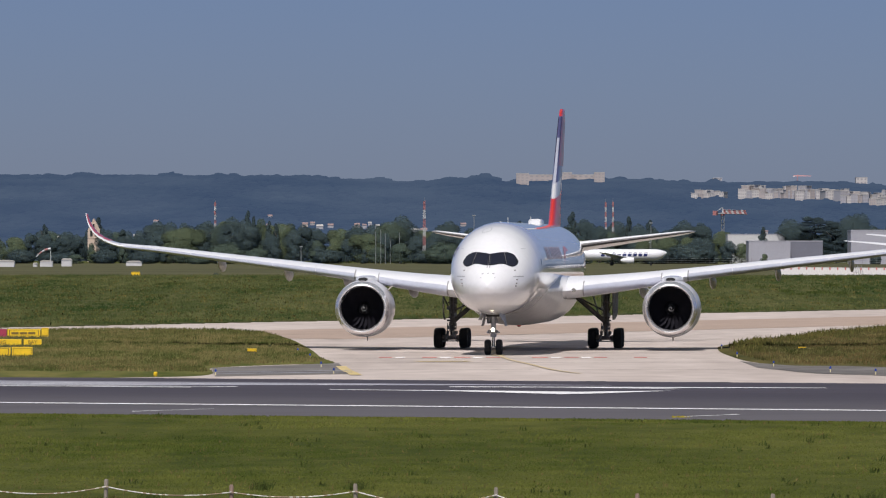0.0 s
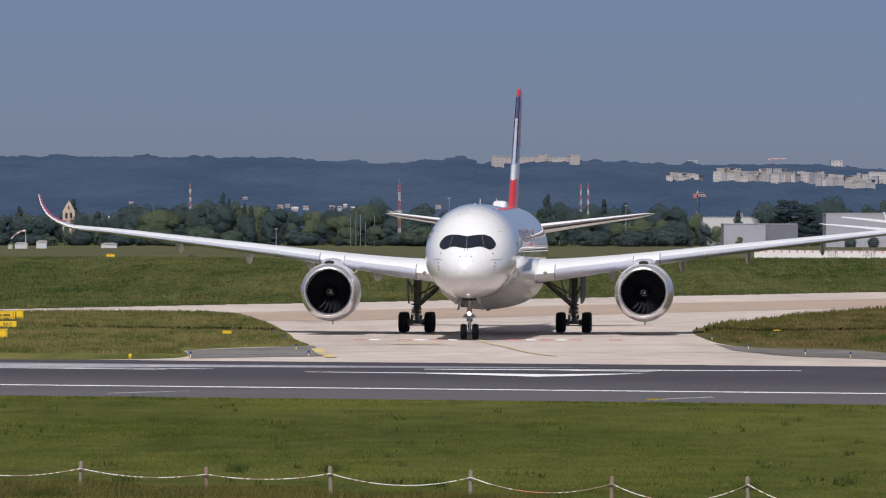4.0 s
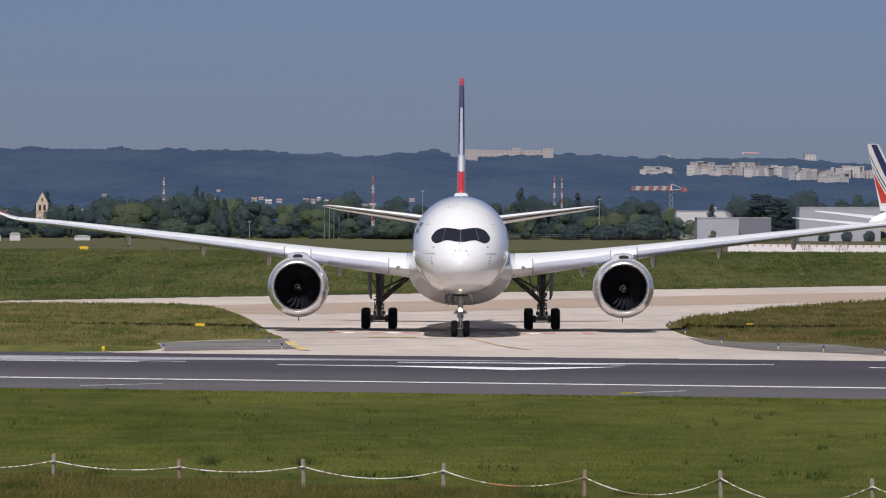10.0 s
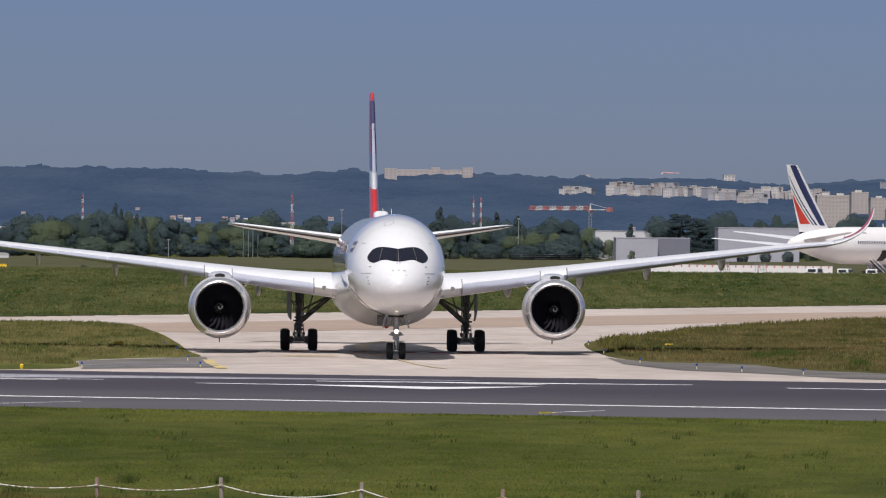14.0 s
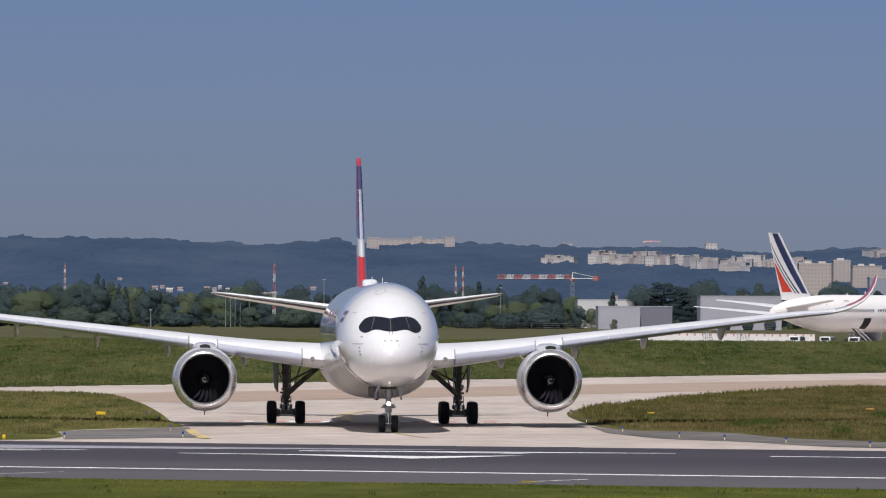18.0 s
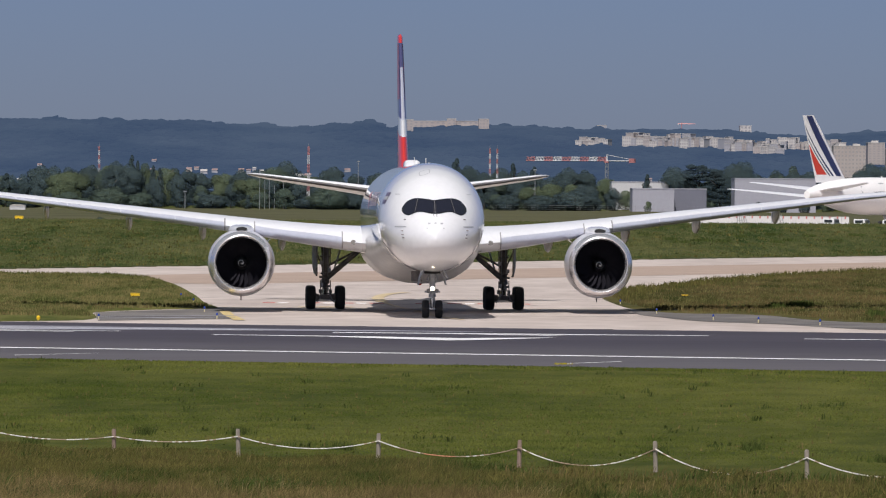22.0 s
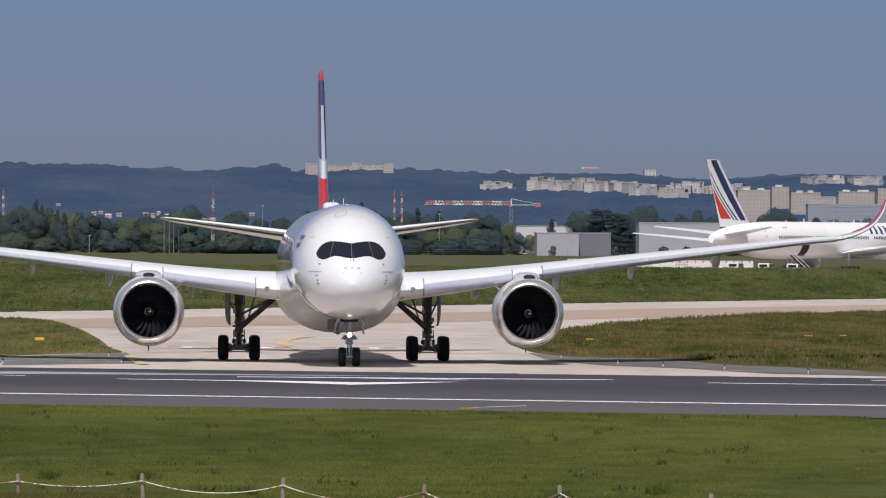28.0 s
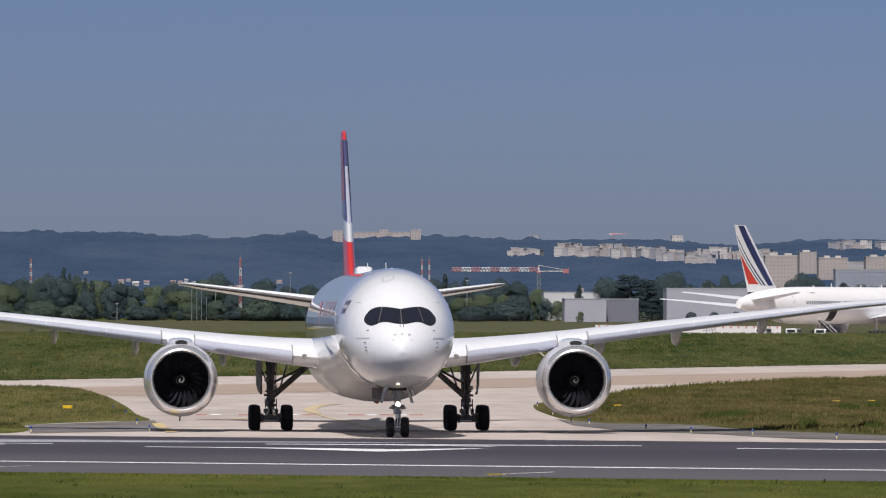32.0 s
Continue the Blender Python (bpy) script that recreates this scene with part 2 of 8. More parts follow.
M_GEARWHITE = surface("white gear paint", (0.55, 0.55, 0.54), 0.5, vary=0.2, scale=3, fine=15)
M_PISTON = surface("chrome piston", (0.7, 0.7, 0.7), 0.15, metal=1.0, vary=0.03)
M_BLACK = surface("black gloss mask", (0.010, 0.011, 0.014), 0.12, vary=0.1, coat=0.6)
M_FRAME = surface("grey window frame", (0.11, 0.105, 0.11), 0.5, vary=0.1)
M_PANE = surface("dark cockpit glass", (0.013, 0.014, 0.024), 0.06, vary=0.1, coat=0.45, shine=0.35)
# near black painted for the shade inside openings; also the loader's belt
M_DARK = surface("black opening shade and belt", (0.015, 0.015, 0.015), 0.8, vary=0.1)
M_GREYMARK = surface("grey stencil marks", (0.36, 0.37, 0.39), 0.5, vary=0.1)
M_RED = surface("red livery paint", (0.62, 0.035, 0.03), 0.3, vary=0.06, scale=0.6, coat=0.5)
M_NAVY = surface("dark blue violet livery paint", (0.075, 0.07, 0.17), 0.3, vary=0.08, scale=0.6, coat=0.5)
M_MAROON = surface("maroon livery paint", (0.33, 0.045, 0.08), 0.35, vary=0.08, coat=0.4)
M_FLAGBLUE = surface("navy stripe paint", (0.022, 0.028, 0.10), 0.35, vary=0.05, coat=0.3)
M_FLAGRED = surface("bright red stripe paint", (0.62, 0.05, 0.03), 0.35, vary=0.05, coat=0.3)
M_YELLOW = surface("yellow sign enamel", (0.72, 0.47, 0.02), 0.45, vary=0.12, scale=1.0, fine=6.0)
M_FLAGDARK = surface("dull plum flag paint", (0.13, 0.10, 0.14), 0.4, vary=0.1, coat=0.3)
M_FADEDRED = surface("faded red emblem paint", (0.50, 0.20, 0.23), 0.4, vary=0.08, coat=0.3)
M_NAME = surface("faded plum lettering paint", (0.46, 0.36, 0.41), 0.4, vary=0.08, coat=0.3)
M_MEADOW = surface("dry olive meadow", (0.076, 0.080, 0.040), 0.9, vary=0.25, scale=0.012, fine=0.2, tint=(0.105, 0.100, 0.054), shine=0.05)
M_INK = surface("faded brown sign ink", (0.16, 0.10, 0.02), 0.6, vary=0.1)
M_LAMP = surface("lit lamp lens", (1, 0.95, 0.85), 0.3, glow=(1.0, 0.86, 0.6), power=9.0)
M_LENS = surface("clear lamp glass", (0.20, 0.19, 0.18), 0.1, vary=0.1, coat=0.8)
M_BLUE = surface("blue lamp lens", (0.02, 0.05, 0.26), 0.25, vary=0.1, coat=0.5)
M_POST = surface("weathered timber post", (0.215, 0.185, 0.15), 0.85, vary=0.3, scale=3, fine=25, bump=0.4, stretch=(1, 1, 0.15), relief=0.02)
M_POSTRED = surface("reddish timber post", (0.20, 0.14, 0.11), 0.85, vary=0.3, scale=3, fine=25, bump=0.4, stretch=(1, 1, 0.15), relief=0.02)
M_ROPE = surface("pale plastic chain", (0.62, 0.60, 0.56), 0.6, vary=0.2, scale=3, fine=20)
M_ROPEDULL = surface("rusty stained plastic chain", (0.30, 0.22, 0.16), 0.7, vary=0.2, scale=3, fine=20)
M_ROPERED = surface("faded red plastic chain", (0.48, 0.20, 0.12), 0.6, vary=0.2, scale=3, fine=20)
# leaf colours carry distance haze: bluer and greyer than foliage
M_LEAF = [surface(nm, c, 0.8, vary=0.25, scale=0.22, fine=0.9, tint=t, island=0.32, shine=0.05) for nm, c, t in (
    ("hazed mid green leaves", (0.062, 0.094, 0.082), (0.092, 0.122, 0.090)),
    ("hazed dark green leaves", (0.045, 0.071, 0.082), (0.067, 0.094, 0.092)),
    ("hazed light green leaves", (0.088, 0.122, 0.078), (0.116, 0.142, 0.084)),
    ("hazed dark needles", (0.038, 0.060, 0.072), (0.052, 0.075, 0.080)))]


def thin(m, share, airy):
    """Leaves let part of the light through, and sky and light pass between them."""
    n, l = m.node_tree.nodes, m.node_tree.links
    glow_through, blend = n.new("ShaderNodeBsdfTranslucent"), n.new("ShaderNodeMixShader")
    l.new(n["Principled BSDF"].inputs["Base Color"].links[0].from_socket, glow_through.inputs["Color"])
    blend.inputs["Fac"].default_value = share
    l.new(n["Principled BSDF"].outputs["BSDF"], blend.inputs[1])
    l.new(glow_through.outputs["BSDF"], blend.inputs[2])
    gaps, loose = n.new("ShaderNodeBsdfTransparent"), n.new("ShaderNodeMixShader")
    loose.inputs["Fac"].default_value = airy
    l.new(blend.outputs["Shader"], loose.inputs[1])
    l.new(gaps.outputs["BSDF"], loose.inputs[2])
    l.new(loose.outputs["Shader"], n["Material Output"].inputs["Surface"])


# mostly see-through, so the hill's blue softens the crowns like haze
for m in M_LEAF:
    thin(m, 0.12, 0.66)
M_BARK = surface("grey bark", (0.075, 0.062, 0.05), 0.9, vary=0.3, scale=1.5, fine=8, bump=0.3)
# near black base; the hill's blue is haze put in as emission
M_HILL = surface("far wooded hill with haze glow", (0.003, 0.005, 0.005), 0.95, vary=0.4, scale=0.012, fine=0.07, glow=(0.049, 0.088, 0.196), power=0.94, tint=(0.006, 0.009, 0.008), island=0.06, shine=0.0)
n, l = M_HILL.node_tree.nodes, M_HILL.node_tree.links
# the glow paints blue distance haze, in broad lighter and darker drifts
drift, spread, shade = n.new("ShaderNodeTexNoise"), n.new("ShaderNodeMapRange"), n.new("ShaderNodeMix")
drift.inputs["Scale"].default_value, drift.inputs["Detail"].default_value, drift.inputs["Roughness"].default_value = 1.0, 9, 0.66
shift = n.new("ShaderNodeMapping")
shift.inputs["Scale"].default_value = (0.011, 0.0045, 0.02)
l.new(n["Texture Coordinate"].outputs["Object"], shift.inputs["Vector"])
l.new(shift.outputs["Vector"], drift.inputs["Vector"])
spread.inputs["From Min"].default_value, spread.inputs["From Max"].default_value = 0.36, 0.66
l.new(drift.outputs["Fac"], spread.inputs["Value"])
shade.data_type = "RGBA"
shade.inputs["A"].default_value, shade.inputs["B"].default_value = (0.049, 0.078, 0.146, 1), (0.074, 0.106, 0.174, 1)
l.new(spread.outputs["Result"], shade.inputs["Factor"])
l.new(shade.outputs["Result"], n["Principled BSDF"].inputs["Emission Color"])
M_FACADE = surface("cream rendered facade", (0.365, 0.322, 0.303), 0.85, vary=0.08, scale=0.1, fine=1.0)
M_FACADEPALE = surface("white rendered facade", (0.47, 0.445, 0.425), 0.85, vary=0.08, scale=0.1, fine=1.0)
M_FACADEGREY = surface("pale grey facade", (0.33, 0.327, 0.352), 0.85, vary=0.08, scale=0.1, fine=1.0)
M_FACADEBLUE = surface("blue grey glazed facade", (0.23, 0.26, 0.33), 0.4, vary=0.1, scale=0.1, fine=1.0)
# glass paled towards the wall colour, distance haze put in
M_WINDOW = surface("haze paled window glass", (0.31, 0.295, 0.30), 0.25, vary=0.2, scale=0.3)
M_ROOF = surface("light flat roofing", (0.42, 0.40, 0.38), 0.9, vary=0.1, scale=0.2)
# tile red greyed with distance haze
M_TILE = surface("red brown roof tiles", (0.24, 0.17, 0.165), 0.85, vary=0.2, scale=0.4)
M_SHED = surface("grey ribbed cladding", (0.33, 0.33, 0.375), 0.55, vary=0.06, scale=0.1, fine=1.0)
M_SHEDDARK = surface("dark grey cladding", (0.155, 0.16, 0.20), 0.55, vary=0.06, scale=0.1, fine=1.0)
M_STEELWHITE = surface("white painted steel", (0.50, 0.50, 0.51), 0.5, vary=0.08)
M_STEELCREAM = surface("cream painted steel", (0.62, 0.55, 0.33), 0.5, vary=0.1)
# red dulled in the base colour for haze over masts and crane
M_STEELRED = surface("red painted steel", (0.34, 0.14, 0.14), 0.5, vary=0.1)
M_STEELGREY = surface("galvanised steel", (0.30, 0.31, 0.32), 0.5, metal=0.4, vary=0.1)
M_STONE = surface("pale church stone", (0.48, 0.38, 0.31), 0.9, vary=0.15, scale=0.5)
M_VAN = surface("white vehicle paint", (0.72, 0.72, 0.72), 0.35, vary=0.04, coat=0.4)
M_VANGLASS = surface("dark vehicle glass", (0.03, 0.035, 0.04), 0.1, vary=0.1, coat=0.6)
M_BARRIER = surface("white plastic barrier", (0.57, 0.55, 0.545), 0.7, vary=0.16, scale=0.6, fine=3.0)
M_BARRIERRED = surface("faded red barrier plastic", (0.50, 0.16, 0.14), 0.6, vary=0.15, scale=0.6)


# ---- building tools ----
def soft_normals(me, directions):
    """Leaves and blades shade by the mass that they belong to."""
    d = np.asarray(directions, dtype=np.float32)
    d = d / np.linalg.norm(d, axis=1)[:, None]
    me.shade_smooth()
    me.attributes.new("custom_normal", "FLOAT_VECTOR", "POINT").data.foreach_set("vector", d.ravel())


def link(name, bm, material, smooth=True):
    me = bpy.data.meshes.new(name)
    bm.normal_update()
    bm.to_mesh(me)
    bm.free()
    for m in material if isinstance(material, (list, tuple)) else [material]:
        me.materials.append(m)
    if smooth:
        me.shade_smooth()
        me.set_sharp_from_angle(angle=radians(38))
    return me


def part(name, bm, material, parent, label="", smooth=True):
    ob = new(name, link(name, bm, material, smooth))
    ob.parent = parent
    return tagged(ob, label)


def thing(name, label, category, group="", place=(0, 0, 0), turn=0.0, kind=""):
    ob = new(name)
    ob.empty_display_size = 0.5
    ob.matrix_basis = pose(*place, 0, 0, turn)
    return tagged(ob, label, category, group, kind)


def solo(name, bm, material, label, category, group="", kind="", place=(0, 0, 0), turn=0.0, smooth=True):
    ob = new(name, link(name, bm, material, smooth))
    ob.matrix_basis = pose(*place, 0, 0, turn)
    return tagged(ob, label, category, group, kind)


def box(bm, x0, x1, y0, y1, z0, z1, bevel=0.0, mat=0):
    v = [bm.verts.new(p) for p in ((x0, y0, z0), (x1, y0, z0), (x1, y1, z0), (x0, y1, z0), (x0, y0, z1), (x1, y0, z1), (x1, y1, z1), (x0, y1, z1))]
    fs = [bm.faces.new([v[i] for i in q]) for q in ((0, 3, 2, 1), (4, 5, 6, 7), (0, 1, 5, 4), (1, 2, 6, 5), (2, 3, 7, 6), (3, 0, 4, 7))]
    for f in fs:
        f.material_index = mat
    if bevel:
        bmesh.ops.bevel(bm, geom=list({e for f in fs for e in f.edges}), offset=bevel, segments=2, affect="EDGES", profile=0.7)
    return bm


def loft(bm, rings, closed=True, caps=True, mat=0):
    """Skins a row of rings, each a list of as many points."""
    rows = [[bm.verts.new(p) for p in r] for r in rings]
    n = len(rows[0])
    for a, b in zip(rows, rows[1:]):
        for i in range(n if closed else n - 1):
            j = (i + 1) % n
            bm.faces.new((a[i], a[j], b[j], b[i])).material_index = mat
    if caps and closed:
        bm.faces.new(rows[0][::-1]).material_index = mat
        bm.faces.new(rows[-1]).material_index = mat
    return bm


def ring(centre, along, radius, n=12, flat=1.0):
    """A circle of n points round the axis along."""
    q = Vector(along).normalized().to_track_quat("Z", "Y")
    return [Vector(centre) + q @ Vector((radius * math.cos(2 * math.pi * i / n), flat * radius * math.sin(2 * math.pi * i / n), 0)) for i in range(n)]


def rod(bm, a, b, r0, r1=None, n=10, mat=0):
    d = Vector(b) - Vector(a)
    return loft(bm, [ring(a, d, r0, n), ring(b, d, r0 if r1 is None else r1, n)], mat=mat)


def turned(bm, centre, axis, profile, n=32, mat=0, caps=False):
    """A body of revolution: profile is rows of (along, radius)."""
    c, d = Vector(centre), Vector(axis).normalized()
    return loft(bm, [ring(c + d * s, d, max(r, 0.002), n) for s, r in profile], caps=caps, mat=mat)


def curve_through(points, steps=8, closed=False):
    """A smooth line through a few points (Catmull-Rom)."""
    p = [Vector(q) for q in points]
    n = len(p)
    out = []
    for i in range(n if closed else n - 1):
        a, b, c, d = (p[(i + k) % n] if closed else p[min(max(i + k, 0), n - 1)] for k in (-1, 0, 1, 2))
        for k in range(steps):
            t = k / steps
            out.append(0.5 * (2 * b + (c - a) * t + (2 * a - 5 * b + 4 * c - d) * t * t + (3 * b - a - 3 * c + d) * t ** 3))
    if not closed:
        out.append(p[-1])
    return out


def smooth(a, b, x):
    t = min(1.0, max(0.0, (x - a) / (b - a)))
    return t * t * (3 - 2 * t)


def spline(xs, ys, x):
    """Monotone cubic through a table."""
    n = len(xs)
    if x <= xs[0]:
        return ys[0]
    if x >= xs[-1]:
        return ys[-1]
    h = [xs[i + 1] - xs[i] for i in range(n - 1)]
    d = [(ys[i + 1] - ys[i]) / h[i] for i in range(n - 1)]
    i = max(k for k in range(n - 1) if xs[k] <= x)

    def slope(k):
        if k == 0:
            return d[0]
        if k == n - 1:
            return d[-1]
        return 0.0 if d[k - 1] * d[k] <= 0 else 2 * d[k - 1] * d[k] / (d[k - 1] + d[k])

    t = (x - xs[i]) / h[i]
    m0, m1 = slope(i) * h[i], slope(i + 1) * h[i]
    return (2 * t ** 3 - 3 * t * t + 1) * ys[i] + (t ** 3 - 2 * t * t + t) * m0 + (-2 * t ** 3 + 3 * t * t) * ys[i + 1] + (t ** 3 - t * t) * m1


# ---- lie of the land ----
def aside(u, d):
    """Metres to the right at d metres for a bearing u, in steps of 1/11030 from 784 straight ahead."""
    return (u - 784) / 11030 * d


def level(v, d):
    """Height over the runway at d metres for a line of sight v, in the same steps down from the horizon at 445.1."""
    return 6.69 - (v - 445.1) / 11030 * d


RNORM = Vector((0.36, 1.0)).normalized()


def across(x, y):
    """Metres beyond the near edge of the runway, square to it."""
    return (x - 4.4) * RNORM.x + (y - 235.0) * RNORM.y


FAR_EDGE = across(15.0, 302.0)


def land(x, y):
    """Height of the ground: a crowned runway, a flat taxiway and a bank with a lower plateau behind it."""
    s = across(x, y)
    z = 0.30 * smooth(-40, -3, s) * (1 - smooth(FAR_EDGE + 2, FAR_EDGE + 44, s))
    z += 0.12 * smooth(0, 30, s) * (1 - smooth(32, FAR_EDGE, s))
    b = -0.886 * (x + 34.4) + 0.464 * (y - 555.0)
    z += 3.0 * smooth(8, 50, b) * smooth(560, 850, y) - 1.1 * smooth(890, 985, y)
    return z


# ---- ground ----
def ground_sheet():
    """One sheet from behind the camera to the horizon, finer where it is seen near by."""
    ys = [-300, -60, 0, 40, 80] + list(range(100, 330, 4)) + list(range(330, 900, 10)) + list(range(900, 1700, 50)) + list(range(1700, 4900, 200))
    xs = [-1200, -500, -200, -110] + list(range(-80, 161, 4)) + [190, 260, 400, 800, 1400]
    verts = [(x, y, land(x, y) + (noise.noise((x * 0.11, y * 0.05, 0)) * 0.07 if across(x, y) < -2 else 0)) for y in ys for x in xs]
    w = len(xs)
    faces = [(j * w + i, j * w + i + 1, (j + 1) * w + i + 1, (j + 1) * w + i) for j in range(len(ys) - 1) for i in range(w - 1)]
    me = bpy.data.meshes.new("ground")
    me.from_pydata(verts, [], faces)
    me.materials.append(M_GRASS)
    me.shade_smooth()
    return tagged(new("ground", me), "green airfield grass over gently rolling earth", "grass", kind="structure")


ground_sheet()


def sheet(name, inside, x0, x1, y0, y1, step, lift, material, label, category):
    """A paved sheet that follows the land where inside(x, y) holds, with a skirt."""
    nx, ny = int((x1 - x0) / step) + 1, int((y1 - y0) / step) + 1
    bm = bmesh.new()
    grid = {}
    for j in range(ny):
        for i in range(nx):
            x, y = x0 + i * step, y0 + j * step
            if inside(x, y):
                grid[i, j] = bm.verts.new((x, y, land(x, y) + lift))
    for (i, j), v in list(grid.items()):
        q = [grid.get(k) for k in ((i, j), (i + 1, j), (i + 1, j + 1), (i, j + 1))]
        if all(q):
            bm.faces.new(q)
    return solo(name, bm, material, label, category, kind="structure")


def strip(name, a, b, s0, s1, lift, material, label, category, n=60, parent=None):
    """A band along the runway from x = a to b, between s0 and s1 metres across it, following the land."""
    bm = bmesh.new()
    rows = []
    for i in range(n + 1):
        x = a + (b - a) * i / n
        col = []
        for k in range(9):
            s = s0 + (s1 - s0) * k / 8
            y = 235.0 + (s - (x - 4.4) * RNORM.x) / RNORM.y
            col.append((x, y, land(x, y) + lift))
        rows.append(col)
    loft(bm, rows, closed=False, caps=False)
    if parent:
        return part(name, bm, material, parent)
    return solo(name, bm, material, label, category, kind="structure")


runway = strip("runway", -420, 420, 0.0, FAR_EDGE, 0.03, M_ASPHALT, "dark grey asphalt runway with worn white markings", "runway", n=210)

# concrete: the taxiway that comes in from the bank and fans out to the runway


def on_concrete(x, y):
    s = across(x, y)
    b = -0.886 * (x + 34.4) + 0.464 * (y - 555.0)
    return s > FAR_EDGE - 1.0 and b < 0.0


sheet("taxiway", on_concrete, -70, 170, 240, 960, 2.0, 0.012, M_CONCRETE, "pale beige concrete taxiway of large slabs", "taxiway")

# tan band of old slabs along the far taxiway
bm = bmesh.new()
for w0, w1 in ((-62.0, -31.0),):
    rows = []
    for i in range(80):
        t = -60 + i * 8.0
        p = Vector((-34.4, 555.0)) + Vector((0.464, 0.886)) * t
        rows.append([(p.x - 0.886 * w, p.y + 0.464 * w, land(p.x - 0.886 * w, p.y + 0.464 * w) + 0.03) for w in np.linspace(w0, w1, 9)])
    loft(bm, rows, closed=False, caps=False)
solo("taxiway_band", bm, M_TANCONC, "tan weathered concrete strip along the far taxiway", "taxiway", kind="structure")

# dark joints across the taxiway
joints = thing("taxiway_joints", "dark sealed joints between the taxiway slabs", "joint", kind="structure")
for y in (350, 372, 386, 403, 409, 424, 446, 470, 498):
    bm = bmesh.new()
    x0, x1 = -12 - (y - 340) * 0.02, 22 + (y - 340) * 0.08
    rows = [[(x, y + e + 0.05 * (x - x0), land(x, y) + 0.035) for e in (-0.16, 0.16)] for x in np.linspace(x0, x1, 14)]
    loft(bm, rows, closed=False, caps=False)
    part("joint", bm, M_JOINT, joints)


# rough grass of the bank beside the far taxiway
bm = bmesh.new()
rows = []
for i in range(101):
    p = Vector((-34.4, 555.0)) + Vector((0.464, 0.886)) * (-160 + 6.0 * i)
    col = []
    for k in range(31):
        w = 0.4 + 330.0 * (k / 30) ** 1.7
        x, y = p.x - 0.886 * w, p.y + 0.464 * w
        col.append((x, y, land(x, y) + 0.03 + 0.22 * abs(noise.noise((x * 0.12, y * 0.05, 7.0))) * min(1, w / 6)))
    rows.append(col)
loft(bm, rows, closed=False, caps=False)
solo("bank_grass", bm, M_BANK, "rough dark green grass on the far bank", "grass", kind="structure")

# dull meadow on the plateau behind the bank
sheet("meadow", lambda x, y: True, -220, 320, 985, 2440, 45.0, 0.06, M_MEADOW, "dull olive meadow between the bank and the trees", "grass")

# pale worn shoulder on the runway's far side
bm = bmesh.new()
rows = []
for i in range(61):
    x = -120 + 128 * i / 60
    t = max(0.0, min(1.0, (8 - x) / 26))
    lo = across(-14.8, 291.6) + (1 - t) * (across(-15.3, 302.9) - across(-14.8, 291.6)) * 0.97
    hi = across(-15.35, 302.9)
    col = []
    for k in range(5):
        s = lo + (hi - lo) * k / 4
        y = 235.0 + (s - (x - 4.4) * RNORM.x) / RNORM.y
        col.append((x, y, land(x, y) + 0.04))
    rows.append(col)
loft(bm, rows, closed=False, caps=False)
solo("shoulder", bm, M_PALEASPHALT, "pale worn asphalt shoulder of the runway", "runway", kind="structure")

# concrete apron under the parked airliner
bm = bmesh.new()
loft(bm, [[(x, y, 1.98 if y > 987 else land(x, y) + 0.04) for x in range(40, 181, 10)] for y in (962, 970, 980, 990, 1010, 1040, 1080, 1120)], closed=False, caps=False)
solo("apron", bm, M_CONCRETE, "pale concrete parking apron beyond the bank", "apron", kind="structure")

# ---- runway markings ----
marks = thing("runway_markings", "worn white painted lines on the dark runway", "marking", kind="structure")
for a, b, s0, s1 in ((-420, 420, across(4.67, 250.8) - 0.45, across(4.67, 250.8) + 0.45), (30, 420, FAR_EDGE - 5.6, FAR_EDGE - 4.6),
                     (-46, -11.6, across(-13, 287.5) - 0.5, across(-13, 287.5) + 0.5), (-90, -9.5, across(-12.4, 289.6) - 0.4, across(-12.4, 289.6) + 0.3), (-90, -14.0, across(-15, 294.5), across(-15, 294.5) + 0.5), (-60, -3.0, across(-15, 298.0), across(-15, 298.0) + 0.35), (21.6, 52, across(23, 281) - 0.5, across(23, 281) + 0.5)):
    strip("line", a, b, s0, s1, 0.045, M_LINE, "", "", n=max(8, int((b - a) / 4)), parent=marks)
for outline in ([(-5.2, 281.9), (-5.0, 281.0), (0.0, 278.6), (5.2, 271.8), (6.6, 273.0), (10.4, 280.0), (6.0, 277.0), (2.0, 279.4)],
                [(0.3, 290.0), (0.3, 288.6), (9, 287.2), (17.7, 287.6), (17.7, 288.4), (9, 289.4)],
                [(4.0, 289.0), (10.5, 284.2), (10.9, 284.9), (4.4, 289.6)],
                [(9.0, 238.1), (9.2, 238.9), (11.4, 241.9), (11.5, 241.5), (10.2, 240.5)], [(-12.3, 246.6), (-9.2, 249.9), (-9.1, 250.2), (-12.3, 247.0)]):
    bm = bmesh.new()
    fill = [bm.verts.new((x, y, land(x, y) + 0.045)) for x, y in outline]
    bm.faces.new(fill)
    bmesh.ops.triangulate(bm, faces=bm.faces[:])
    part("arrow" if len(outline) == 8 else "line", bm, M_LINE, marks)

